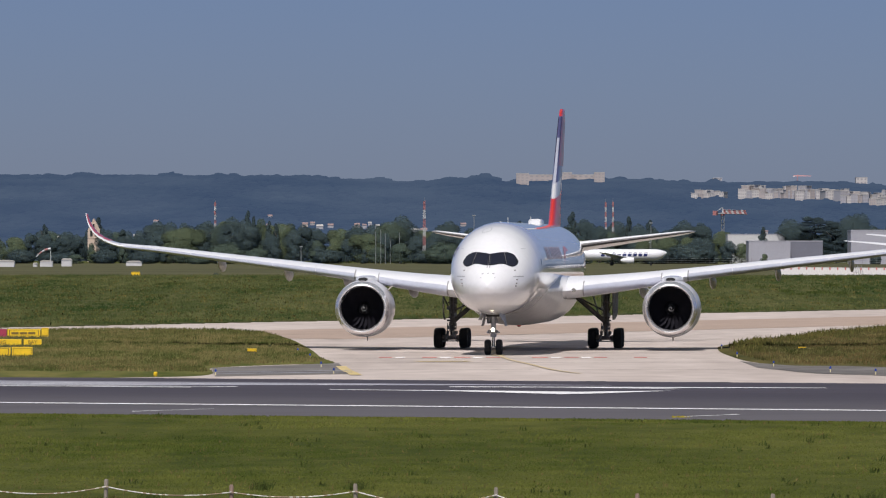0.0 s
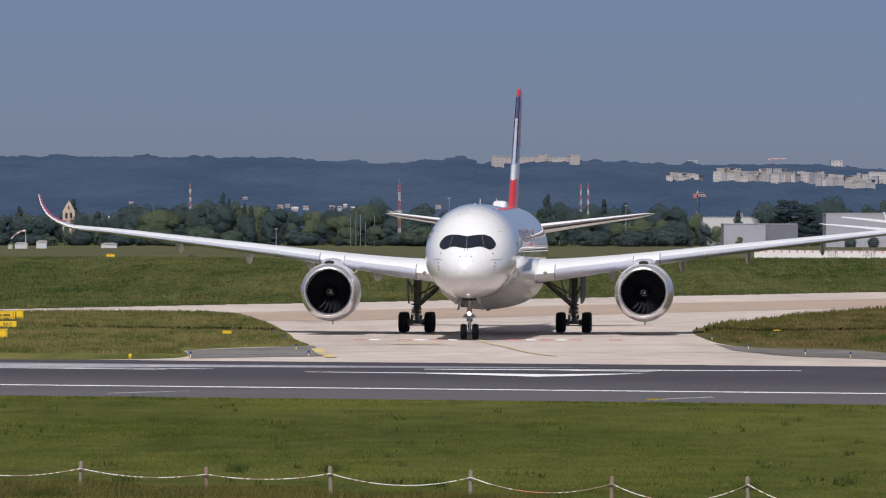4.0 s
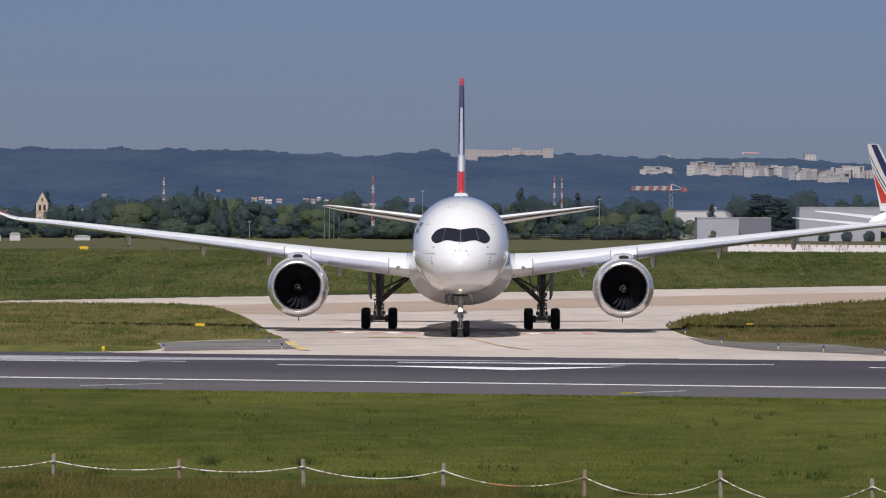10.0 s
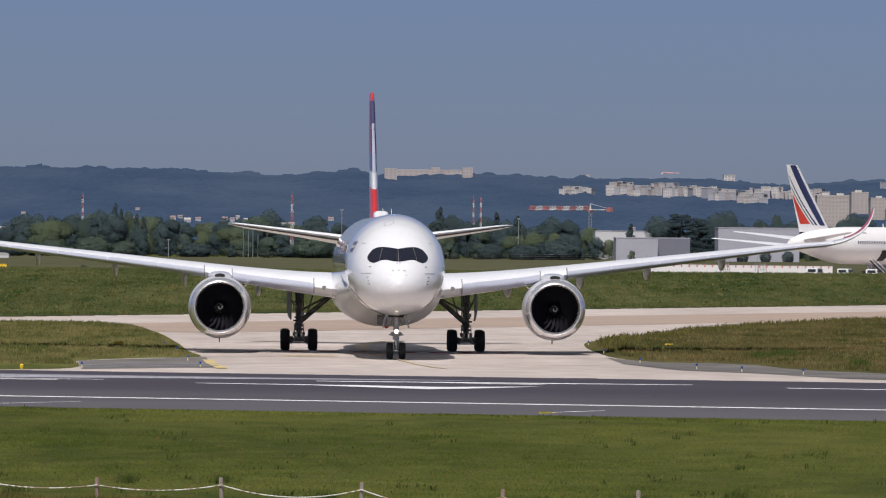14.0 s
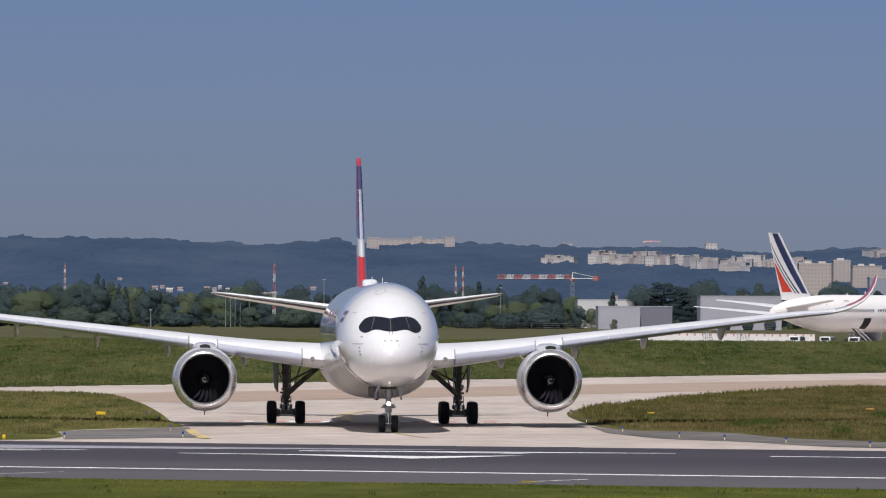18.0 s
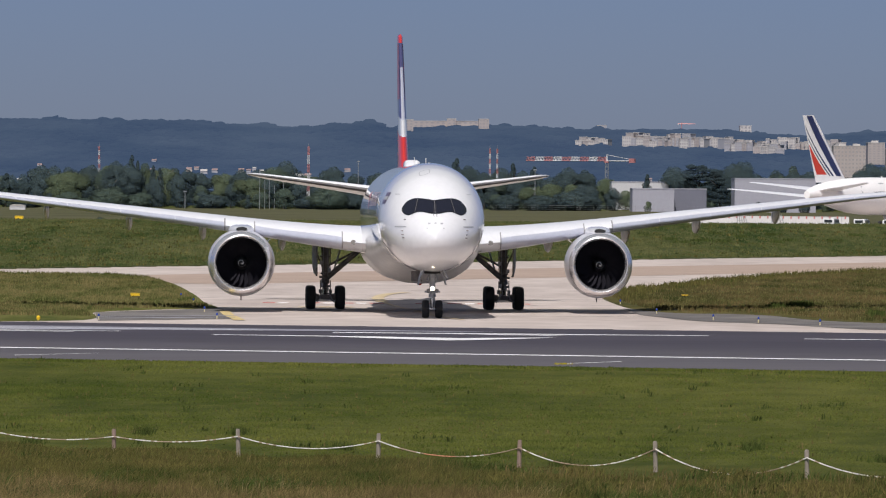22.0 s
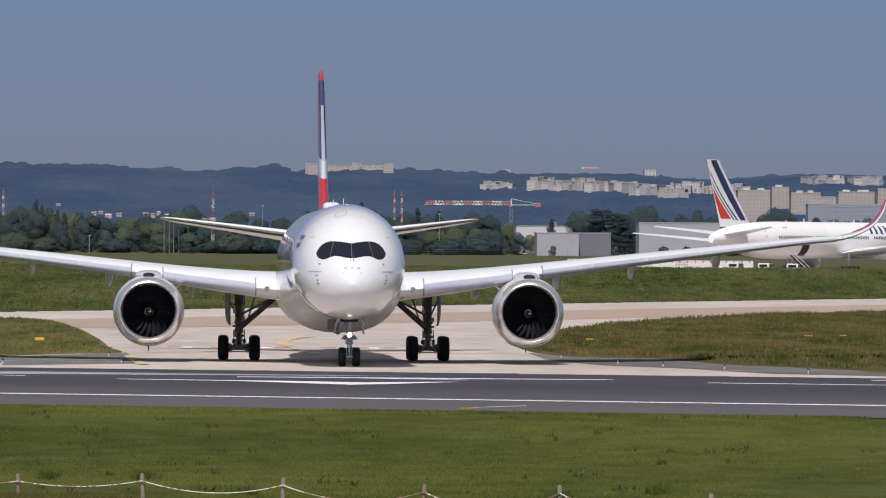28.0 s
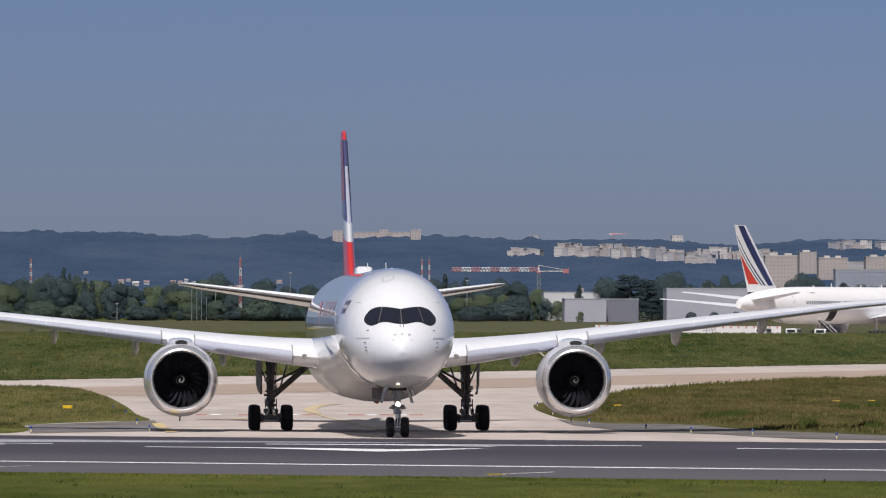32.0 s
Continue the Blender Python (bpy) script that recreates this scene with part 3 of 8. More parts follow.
tmarks = thing("taxiway_markings", "faded yellow and red painted taxiway lines", "marking", kind="structure")
for pts, w, m in (([(-4.5, 322.5), (-4.85, 333), (-5.35, 346), (-5.9, 361)], 0.6, M_YLINE),
                  ([(7.4, 334.0), (6.16, 350.5), (4.95, 370), (4.2, 381), (3.6, 397)], 0.25, M_YWORN), ([(3.6, 397), (3.4, 412), (4.2, 428), (5.6, 436)], 0.8, M_YWORN),
                  ([(-1.6, 376.0), (1.6, 377.0)], 1.6, M_YLINE)):
    line = curve_through([(x, y, 0) for x, y in pts], 6)
    bm = bmesh.new()
    rows = []
    for i, p in enumerate(line):
        run = (line[min(i + 1, len(line) - 1)] - line[max(i - 1, 0)]).normalized()
        off = Vector((run.y, -run.x, 0)) * w / 2
        rows.append([(q.x, q.y, land(q.x, q.y) + 0.045) for q in (p - off, p + off)])
    loft(bm, rows, closed=False, caps=False)
    part("line", bm, m, tmarks)


for x, w, m in ((-1.3, 0.9, M_RLINE), (-0.2, 0.7, M_LINE), (0.7, 1.0, M_RLINE), (1.9, 0.6, M_LINE), (2.7, 0.9, M_RLINE), (5.6, 1.0, M_RLINE), (6.8, 0.6, M_LINE), (7.6, 0.9, M_RLINE), (8.7, 0.6, M_LINE), (9.5, 0.8, M_RLINE), (-4.0, 0.8, M_RLINE), (-3.0, 0.6, M_LINE), (12.0, 0.8, M_RLINE)):
    bm = bmesh.new()
    box(bm, x, x + w, 390.9, 391.7, land(x, 391) + 0.01, land(x, 391) + 0.05)
    part("dash", bm, m, tmarks, smooth=False)


# ---- grass islands beside the taxiway ----
def island(name, outline, height, label, grass=M_ISLAND):
    """A raised bed of grass with a soft edge."""
    line = [p.to_2d() for p in curve_through([(x, y, 0) for x, y in outline], 6, closed=True)]
    c = sum(line, Vector((0, 0))) / len(line)
    bm = bmesh.new()
    rings = []
    for k, h in ((1.0, 0.02), (0.985, 0.5), (0.9, 0.8), (0.7, 1.0), (0.4, 1.0), (0.1, 1.0)):
        rings.append([((c + (p - c) * k).x, (c + (p - c) * k).y, land((c + (p - c) * k).x, (c + (p - c) * k).y) + height * h) for p in line])
    loft(bm, rings, caps=False)
    bm.faces.new(bm.verts[-len(line):])
    solo(name, bm, grass, label, "grass", kind="structure")
    return line


ISLAND_L = [(-90, 334), (-40, 319), (-21.2, 313.5), (-16.0, 314.5), (-12.7, 318.5), (-12.1, 328), (-12.7, 344), (-13.0, 357), (-9.5, 366.5), (-6.5, 371.5), (-7.6, 391.5), (-9.0, 425), (-11.9, 479), (-15.6, 518), (-23, 530), (-40, 520), (-90, 430)]
ISLAND_R = [(18.4, 417), (19.6, 440), (23.2, 465), (31, 509), (37.6, 538), (45, 567), (58, 600), (90, 660), (150, 690), (150, 269), (90, 290), (44, 308), (33.4, 312.5), (32.4, 324), (30.4, 334), (28.0, 340), (26.6, 346), (25.6, 356), (23.4, 361.5), (20.2, 363), (18.5, 376), (18.2, 394)]
edge_l = island("grass_island", ISLAND_L, 0.12, "rough grass island between taxiway and runway")
edge_r = island("grass_island", ISLAND_R, 0.12, "taller rough grass island beside the taxiway", M_DRYISLAND)
inner_l = [Vector((-30, 420)) + (p - Vector((-30, 420))) * 0.97 for p in edge_l]
inner_r = [Vector((80, 470)) + (p - Vector((80, 470))) * 0.985 for p in edge_r]

# old grey asphalt shoulders along the islands
def shoulder(rows):
    """Rows of (x, y) from the near to the far edge, laid on the land."""
    bm = bmesh.new()
    loft(bm, [[(x, y, 0.03 + land(x, y)) for x, y in row] for row in rows], closed=False, caps=False)
    solo("shoulder", bm, M_OLDASPHALT, "old grey asphalt shoulder beside the grass", "pavement", kind="structure")


near_x, near_y = (18.0, 19.2, 20.2, 21.5, 22.8, 24.0, 24.8, 25.7, 26.7, 28.0, 30.5, 32.1, 44, 90), (357, 347.5, 339, 335, 331.5, 327, 318, 312, 307.5, 306, 303.5, 300.8, 294.4, 277.5)
far_x, far_y = (18.0, 18.6, 20.2, 23.4, 25.6, 26.6, 28.0, 30.4, 32.4, 33.4, 44, 90), (378, 372, 364, 362.5, 357, 347, 341, 335, 325, 313.5, 309, 291)
shoulder([[(x, float(np.interp(x, near_x, near_y)) * (1 - k) + float(np.interp(x, far_x, far_y)) * k) for k in np.linspace(0, 1, 9)] for x in np.concatenate([np.linspace(18.0, 34, 65), np.linspace(35, 90, 30)])])
shoulder([[(-11.6 - 1.6 * k + (6.9 + 0.1 * k) * t, 317.2 + 38.8 * k + (11.8 + 3.2 * k) * t) for k in np.linspace(0, 1, 9)] for t in np.linspace(0, 1, 12)])
for lift, x0, x1, y0, y1 in ((0.05, -12.3, -5.0, 333.0, 345.0), (0.05, -12.0, -4.9, 324.0, 335.0)):
    bm = bmesh.new()
    loft(bm, [[(x0 + (x1 - x0) * t, y0 + (y1 - y0) * t + e, land(x0 + (x1 - x0) * t, y0 + (y1 - y0) * t) + lift) for e in (0, 1.1)] for t in np.linspace(0, 1, 10)], closed=False, caps=False)
    solo("shoulder_joint", bm, M_PALEASPHALT, "pale sealed joint across the old shoulder", "pavement", kind="structure")


# ---- grass blades, as uncountable tufts ----
def inside_line(line, x, y):
    hit = False
    for a, b in zip(line, line[1:] + line[:1]):
        if (a.y > y) != (b.y > y) and x < (b.x - a.x) * (y - a.y) / (b.y - a.y) + a.x:
            hit = not hit
    return hit


def tufts(name, spots, low, high, width, material, label, lean=0.35, blades=3, wind=0.25):
    """Clumps of thin bent blades; spots are (x, y, z)."""
    rng = np.random.default_rng(len(spots) + int(low * 1000))
    p = np.repeat(np.array(spots, dtype=np.float64), blades, axis=0)
    n = len(p)
    p[:, :2] += rng.normal(0, width * 2.2, (n, 2))
    h = rng.uniform(low, high, n)
    a = rng.normal(0, 0.7, n)
    w = width * rng.uniform(0.6, 1.3, n)
    sway, nod = lean * rng.normal(wind, 0.6, n) * h, lean * rng.normal(0, 0.6, n) * h
    half = np.stack([w * np.cos(a) * 0.5, w * np.sin(a) * 0.5, np.zeros(n)], axis=1)
    foot, mid, tip = p.copy(), p.copy(), p.copy()
    foot[:, 2] -= 0.03
    mid += np.stack([sway * 0.3, nod * 0.3, h * 0.62], axis=1)
    tip += np.stack([sway, nod, h * (1.0 - 0.12 * np.minimum(np.abs(sway / h), 1))], axis=1)
    co = np.stack([foot - half, foot + half, mid - half * 0.7, mid + half * 0.7, tip], axis=1).reshape(-1, 3)
    base = np.arange(n, dtype=np.int32)[:, None] * 5
    me = bpy.data.meshes.new(name)
    me.vertices.add(5 * n)
    me.vertices.foreach_set("co", co.ravel())
    me.loops.add(7 * n)
    me.loops.foreach_set("vertex_index", (base + np.array([[0, 1, 3, 2, 2, 3, 4]], dtype=np.int32)).ravel())
    me.polygons.add(2 * n)
    starts = (np.arange(n, dtype=np.int32)[:, None] * 7 + np.array([[0, 4]], dtype=np.int32)).ravel()
    me.polygons.foreach_set("loop_start", starts)
    me.update(calc_edges=True)
    me.materials.append(material)
    turn = np.stack([0.35 * np.sin(a) + 0.12 * rng.normal(0, 1, n), -0.35 + 0.25 * rng.normal(0, 1, n), np.ones(n)], axis=1)
    soft_normals(me, np.repeat(turn, 5, axis=0))
    return tagged(new(name, me), label, "grass", kind="stuff")


def scatter(n, x0, x1, y0, y1, keep, seed, lift=0.0, patch=0.0):
    rng = np.random.default_rng(seed)
    out = []
    while len(out) < n:
        for x, y in zip(rng.uniform(x0, x1, n), rng.uniform(y0, y1, n)):
            if keep(x, y) and (not patch or noise.noise((x * 0.35, y * 0.16, seed)) > patch) and len(out) < n:
                out.append((x, y, land(x, y) + lift))
    return out


mrng = random.Random(31)


def shrub_spots(places, count, wide, deep, lift):
    """Dense patches of leafy stalks round each place."""
    return [(x + mrng.gauss(0, wide), y + mrng.gauss(0, deep), land(x, y) + lift) for x, y in places for _ in range(count)]


def foreground(x, y):
    return across(x, y) < -0.3 and abs(x - 2.5) < 0.078 * y + 3


tufts("grass", scatter(52000, -22, 30, 150, 246, foreground, 1), 0.012, 0.04, 0.05, M_BLADE, "short green mown grass in front of the runway", blades=2)
tufts("grass", scatter(4000, -22, 30, 160, 246, foreground, 2, patch=0.15), 0.02, 0.07, 0.05, M_BLADE, "darker clumps in the mown grass")
tufts("straw_grass", scatter(900, -22, 30, 160, 246, foreground, 3), 0.04, 0.13, 0.02, M_STRAW, "scattered dry stalks in the mown grass")


def ragged(x, y):
    return -0.9 < across(x, y) < 0.35 * noise.noise((x * 0.5, 0.0, 8.0)) + 0.05 and seen_width(x, y)


def seen_width(x, y):
    return abs(x - 2.5) < 0.078 * y + 3


tufts("grass", scatter(5000, -18, 28, 225, 246, ragged, 61, lift=0.02), 0.03, 0.10, 0.05, M_BLADE, "ragged grass edge creeping onto the runway", lean=0.6)
tufts("weeds", scatter(50, -18, 28, 225, 246, ragged, 62, patch=0.25), 0.05, 0.16, 0.06, M_WEED, "dark weeds along the runway edge", lean=0.8, blades=6)
tufts("straw_grass", [(8.85 + 0.03 * k, 237.9 + 0.05 * (k % 5), 0.3) for k in range(14)], 0.05, 0.14, 0.05, M_YPLANT, "yellow flowering clump at the runway edge", lean=0.5, blades=6)


def fence_y(x):
    return 156.3 - 0.68 * x


def left_wild(x, y):
    return seen_width(x, y) and y < fence_y(x) - 1.5 + 3.0 * noise.noise((x * 0.3, y * 0.2, 5.0))


tufts("wild_grass", scatter(12000, -20, 3, 140, 175, lambda x, y: seen_width(x, y) and fence_y(x) - 11 < y < fence_y(x) + 4 + 4 * noise.noise((x * 0.4, 1.0, 3.0)), 41), 0.03, 0.12, 0.03, M_WILD, "unmown grass around the rope fence", lean=0.6, blades=4, wind=0.25)
tufts("wild_grass", scatter(14000, 0, 26, 122, 165, lambda x, y: seen_width(x, y) and fence_y(x) - 20 < y < fence_y(x) - 4 + 3 * noise.noise((x * 0.4, 1.0, 3.0)), 42), 0.06, 0.2, 0.03, M_WILD, "rough grass before the rope fence", lean=0.6, blades=4, wind=0.25)
tufts("wild_grass", scatter(5000, 0, 26, 122, 165, lambda x, y: seen_width(x, y) and fence_y(x) - 6 < y < fence_y(x) + 1.5 + 3 * noise.noise((x * 0.4, 1.0, 3.0)), 43), 0.02, 0.07, 0.03, M_WILD, "low grass under the rope fence", lean=0.6, blades=4, wind=0.25)
tufts("wild_grass", scatter(52000, -20, 26, 100, 162, lambda x, y: left_wild(x, y) and y < fence_y(x) - (7 + 9 * smooth(0, 7, x)), 4), 0.12, 0.36, 0.030, M_WILD, "tall unmown grass in front of the fence", lean=0.6, blades=4, wind=0.25)
tufts("straw_grass", scatter(20000, -20, 26, 100, 150, lambda x, y: seen_width(x, y) and y < fence_y(x) - 21 + 8 * noise.noise((x * 0.25, y * 0.1, 9.0)), 5, patch=-0.3), 0.26, 0.62, 0.016, M_STRAW, "tall dry seeding grass before the fence", lean=0.6, blades=4, wind=0.35)
tufts("straw_grass", scatter(3500, -20, 26, 120, 165, lambda x, y: left_wild(x, y) and y > fence_y(x) - 14 and x < 4, 55, patch=-0.1), 0.15, 0.42, 0.018, M_WILD, "thin brown stalks below the fence", lean=0.6, blades=4, wind=0.3)
tufts("weeds", scatter(420, -20, 26, 118, 165, lambda x, y: seen_width(x, y) and fence_y(x) - 16 < y < fence_y(x) - 1, 6, patch=0.33), 0.05, 0.24, 0.06, M_WEED, "dark leafy weeds among the grass", lean=0.9, blades=6)
tufts("weeds", scatter(110, -18, 28, 165, 244, foreground, 7, patch=0.25), 0.05, 0.22, 0.05, M_WEED, "dark leafy weeds in the mown grass", lean=0.9, blades=7)
tufts("weeds", shrub_spots([(0.4 + 2.75 * k, fence_y(0.4 + 2.75 * k) + 9 + 9 * math.sin(5.1 * k)) for k in range(-4, 9)], 26, 0.16, 0.5, 0.0), 0.06, 0.30, 0.025, M_WEED, "thin leafy weed clumps behind the fence", lean=0.9, blades=5)


def verge(x, y):
    return seen_width(x, y) and fence_y(x) - 19 < y < fence_y(x) - 1.0 + 2.5 * noise.noise((x * 0.5, 2.0, 6.0))


tufts("straw_grass", scatter(1500, -20, 26, 118, 170, verge, 101, patch=0.0), 0.16, 0.50, 0.014, M_STRAW, "thin dry stalks under the fence", lean=0.7, blades=3, wind=0.3)
tufts("weeds", scatter(1500, -20, 26, 118, 170, verge, 102, patch=0.12), 0.10, 0.36, 0.035, M_WEED, "dark green clumps under the fence", lean=0.8, blades=5)
tufts("wild_grass", scatter(2600, -20, 26, 118, 170, verge, 103, patch=0.05), 0.14, 0.40, 0.026, M_WILD, "shaggy grass clumps under the fence", lean=0.8, blades=6)
tufts("straw_grass", scatter(1300, -20, 26, 100, 150, lambda x, y: seen_width(x, y) and y < fence_y(x) - 17, 104, patch=0.1), 0.34, 0.66, 0.012, M_SEED, "pale feathery seed heads in the dry grass", lean=0.9, blades=3, wind=0.4)
tufts("wild_grass", scatter(2200, -20, 26, 100, 150, lambda x, y: seen_width(x, y) and y < fence_y(x) - 17, 105, patch=0.18), 0.30, 0.58, 0.03, M_WEED, "dark green blades among the dry grass", lean=0.8, blades=4)
tufts("wild_grass", scatter(24000, -42, -5, 330, 530, lambda x, y: inside_line(inner_l, x, y), 8, 0.1), 0.06, 0.24, 0.05, M_ISLANDBLADE, "rough grass on the island by the taxiway", blades=3)
tufts("straw_grass", scatter(1500, -42, -5, 332, 380, lambda x, y: inside_line(inner_l, x, y), 18, 0.1, patch=0.1), 0.08, 0.2, 0.04, M_STRAW, "pale dry stalks along the island's edge", blades=3)
tufts("weeds", scatter(420, -42, -8, 440, 530, lambda x, y: inside_line(inner_l, x, y), 28, 0.1, patch=0.05), 0.14, 0.36, 0.05, M_WILD, "ragged weeds along the far edge of the island", blades=4)
tufts("wild_grass", scatter(44000, 17, 75, 330, 620, lambda x, y: inside_line(inner_r, x, y), 9, 0.1), 0.08, 0.26, 0.04, M_DRYBLADE, "tall rough grass on the island by the taxiway", blades=3)
tufts("wild_grass", scatter(9000, 17, 75, 330, 620, lambda x, y: inside_line(inner_r, x, y), 29, 0.1, patch=0.08), 0.1, 0.28, 0.05, M_ISLANDBLADE, "greener patches in the tall rough grass", blades=3)
tufts("straw_grass", scatter(5000, 17, 75, 335, 620, lambda x, y: inside_line(inner_r, x, y), 19, 0.1, patch=-0.1), 0.15, 0.36, 0.018, M_WILD, "scattered brown stalks on the taller island", lean=0.5, blades=3)


def far_rim(x, y):
    """Within a few metres of the far edge of the taller island."""
    return inside_line(inner_r, x, y) and not inside_line(inner_r, x - 1.6, y + 14)


tufts("weeds", scatter(900, 17, 75, 400, 640, far_rim, 39, 0.1, patch=-0.05), 0.2, 0.5, 0.06, M_WILD, "dark ragged weeds along the far rim of the island", blades=5)


def bank(x, y):
    return -0.886 * (x + 34.4) + 0.464 * (y - 555.0) > 1.0


def mounds(name, spots, material, label):
    """Low soft hummocks; spots are (x, y, radius across, depth, height)."""
    bm = bmesh.new()
    bmesh.ops.create_icosphere(bm, subdivisions=2, radius=1.0)
    ball = np.array([v.co[:] for v in bm.verts])
    tris = np.array([[v.index for v in f.verts] for f in bm.faces])
    bm.free()
    rng = np.random.default_rng(len(spots))
    cs, fs = [], []
    for k, (x, y, r, deep, h) in enumerate(spots):
        lump = 1 + 0.16 * rng.normal(0, 1, (len(ball), 1))
        cs.append(ball * lump * np.array([r, deep, h]) + np.array([x, y, land(x, y)]))
        fs.append(tris + k * len(ball))
    me = bpy.data.meshes.new(name)
    me.from_pydata(np.concatenate(cs).tolist(), [], np.concatenate(fs).tolist())
    me.materials.append(material)
    me.shade_smooth()
    return tagged(new(name, me), label, "grass", kind="stuff")


spots = []
for _ in range(150):
    y = mrng.uniform(868, 960)
    spots.append((mrng.uniform(-0.075, 0.118) * y, y, mrng.uniform(0.5, 1.8), mrng.uniform(1, 4), mrng.uniform(0.08, 0.3)))
mounds("wild_grass", spots, M_BANK, "ragged hummocks of grass along the crest of the bank")


def in_sight(x, y):
    return -0.078 * y < x < 0.12 * y and bank(x, y)


tufts("wild_grass", scatter(26000, -75, 108, 540, 890, in_sight, 71, lift=0.1), 0.08, 0.24, 0.2, M_BANKBLADE, "rough tussocky grass on the far bank", blades=3)
tufts("straw_grass", scatter(5000, -75, 108, 560, 900, in_sight, 72, lift=0.1, patch=0.1), 0.1, 0.28, 0.18, M_WILD, "brown seeding grass on the far bank", blades=3)
tufts("wild_grass", scatter(6000, -75, 112, 840, 975, in_sight, 73, lift=0.05), 0.2, 0.5, 0.12, M_BANKBLADE, "ragged grass along the crest of the bank", blades=3)


places = []
for u, v in ((1391, 519), (1436, 521), (1486, 522), (1452, 521), (1566, 510), (1520, 514), (1600, 520), (1350, 512), (1640, 512), (1680, 520), (1580, 523), (1720, 510), (1470, 508), (1410, 524), (560, 512), (690, 505), (300, 506), (450, 520)):
    d = 700.0
    while d < 880 and level(v, d) > land(aside(u, d), d):
        d += 1.0
    places.append((aside(u, d), d))
tufts("weeds", shrub_spots(places, 26, 0.5, 2.0, 0.1), 0.15, 0.42, 0.12, M_WEED, "dark weed clumps on the far bank", blades=4)
tufts("weeds", shrub_spots(((27.18, 376.0), (28.51, 378.3), (29.31, 382.5), (38.95, 411.0), (41.19, 416.3), (43.38, 424.2), (34.2, 347.0), (31.0, 352.0)), 60, 0.25, 1.2, 0.1), 0.2, 0.5, 0.05, M_WEED, "dark leafy weeds on the taller grass island", blades=5)


# ---- the taxiing airliner: origin on the ground under the nose wheels, y runs aft ----
NOSE = -4.6
ST = (0.0, 0.12, 0.45, 1.0, 1.8, 2.6, 3.5, 4.5, 6.0, 8.0, 10.5, 44.0, 50.0, 55.0, 60.0, 64.0, 66.8)
HALF = (0.02, 0.42, 0.92, 1.42, 1.92, 2.27, 2.54, 2.74, 2.90, 2.96, 2.98, 2.98, 2.72, 2.2, 1.45, 0.75, 0.2)
TOP = (4.40, 4.80, 5.24, 5.72, 6.28, 6.82, 7.40, 7.88, 8.28, 8.50, 8.58, 8.58, 8.56, 8.45, 8.2, 7.8, 7.4)
BOT = (4.36, 4.02, 3.62, 3.22, 2.90, 2.72, 2.60, 2.54, 2.50, 2.49, 2.49, 2.49, 3.1, 4.3, 5.6, 6.5, 7.1)
MID = (4.38, 4.40, 4.42, 4.46, 4.55, 4.68, 4.85, 5.05, 5.30, 5.48, 5.54, 5.54, 5.7, 6.2, 6.8, 7.1, 7.25)


def hull(s):
    return tuple(spline(ST, tab, s) for tab in (HALF, TOP, BOT, MID))


def hull_ring(s, n=56):
    w, t, b, m = hull(s)
    out = []
    for i in range(n):
        a = 2 * math.pi * i / n
        c = math.cos(a)
        out.append((w * math.sin(a), NOSE + s, m + ((t - m) if c > 0 else (m - b)) * c))
    return out


def hull_front(x, z):
    """How far aft of the tip the skin lies at (x, z), seen from the front."""
    lo, hi = 0.0, 10.4
    for _ in range(30):
        s = (lo + hi) / 2
        w, t, b, m = hull(s)
        h = (t - m) if z > m else (m - b)
        if (x / w) ** 2 + ((z - m) / h) ** 2 < 1:
            hi = s
        else:
            lo = s
    return hi


def hull_side(s, z):
    w, t, b, m = hull(s)
    h = (t - m) if z > m else (m - b)
    return w * math.sqrt(max(0.0, 1 - ((z - m) / h) ** 2))


def front_patch(us, lower, upper, rows=4, off=0.02):
    """A skin patch seen from the front, between two edge lines given over x."""
    bm = bmesh.new()
    grid = []
    for x in us:
        z0, z1 = lower(x), upper(x)
        grid.append([(x, NOSE + hull_front(x, z0 + (z1 - z0) * k / rows) - off, z0 + (z1 - z0) * k / rows) for k in range(rows + 1)])
    loft(bm, grid, closed=False, caps=False)
    return bm


def side_patch(ss, lower, upper, side, rows=3, off=0.02):
    """A skin patch on one flank, between two edge lines given over the station."""
    bm = bmesh.new()
    grid = []
    for s in ss:
        z0, z1 = lower(s), upper(s)
        grid.append([(side * (hull_side(s, z0 + (z1 - z0) * k / rows) + off), NOSE + s, z0 + (z1 - z0) * k / rows) for k in range(rows + 1)])
    loft(bm, grid, closed=False, caps=False)
    return bm


def wing_section(x, lead, z, chord, thick, lean=0.0, n=22, camber=0.02):
    """A closed aerofoil outline; lean tips its plane, 0 for a wing, 90 for a fin."""
    out = []
    for i in range(n):
        a = 2 * math.pi * i / n
        u = 0.5 * (1 - math.cos(a))
        t = 5 * thick * (0.2969 * math.sqrt(max(u, 0)) - 0.126 * u - 0.3516 * u * u + 0.2843 * u ** 3 - 0.1036 * u ** 4)
        v = (t if a < math.pi else -t) + camber * 4 * u * (1 - u)
        h = v * chord
        out.append((x - math.sin(radians(lean)) * h, lead + u * chord, z + math.cos(radians(lean)) * h))
    return out


airliner = thing("airliner", "white twin-engine wide-body airliner taxiing towards the runway", "airplane")

bm = bmesh.new()
stations = [0.0, 0.03, 0.07, 0.12, 0.2, 0.3, 0.45, 0.65, 0.85] + [1.0 + 0.25 * i for i in range(30)] + [8.5 + 1.5 * i for i in range(24)] + [44 + i for i in range(23)] + [66.8]
loft(bm, [hull_ring(s) for s in stations])
part("fuselage", bm, M_WHITE, airliner, "glossy white fuselage")

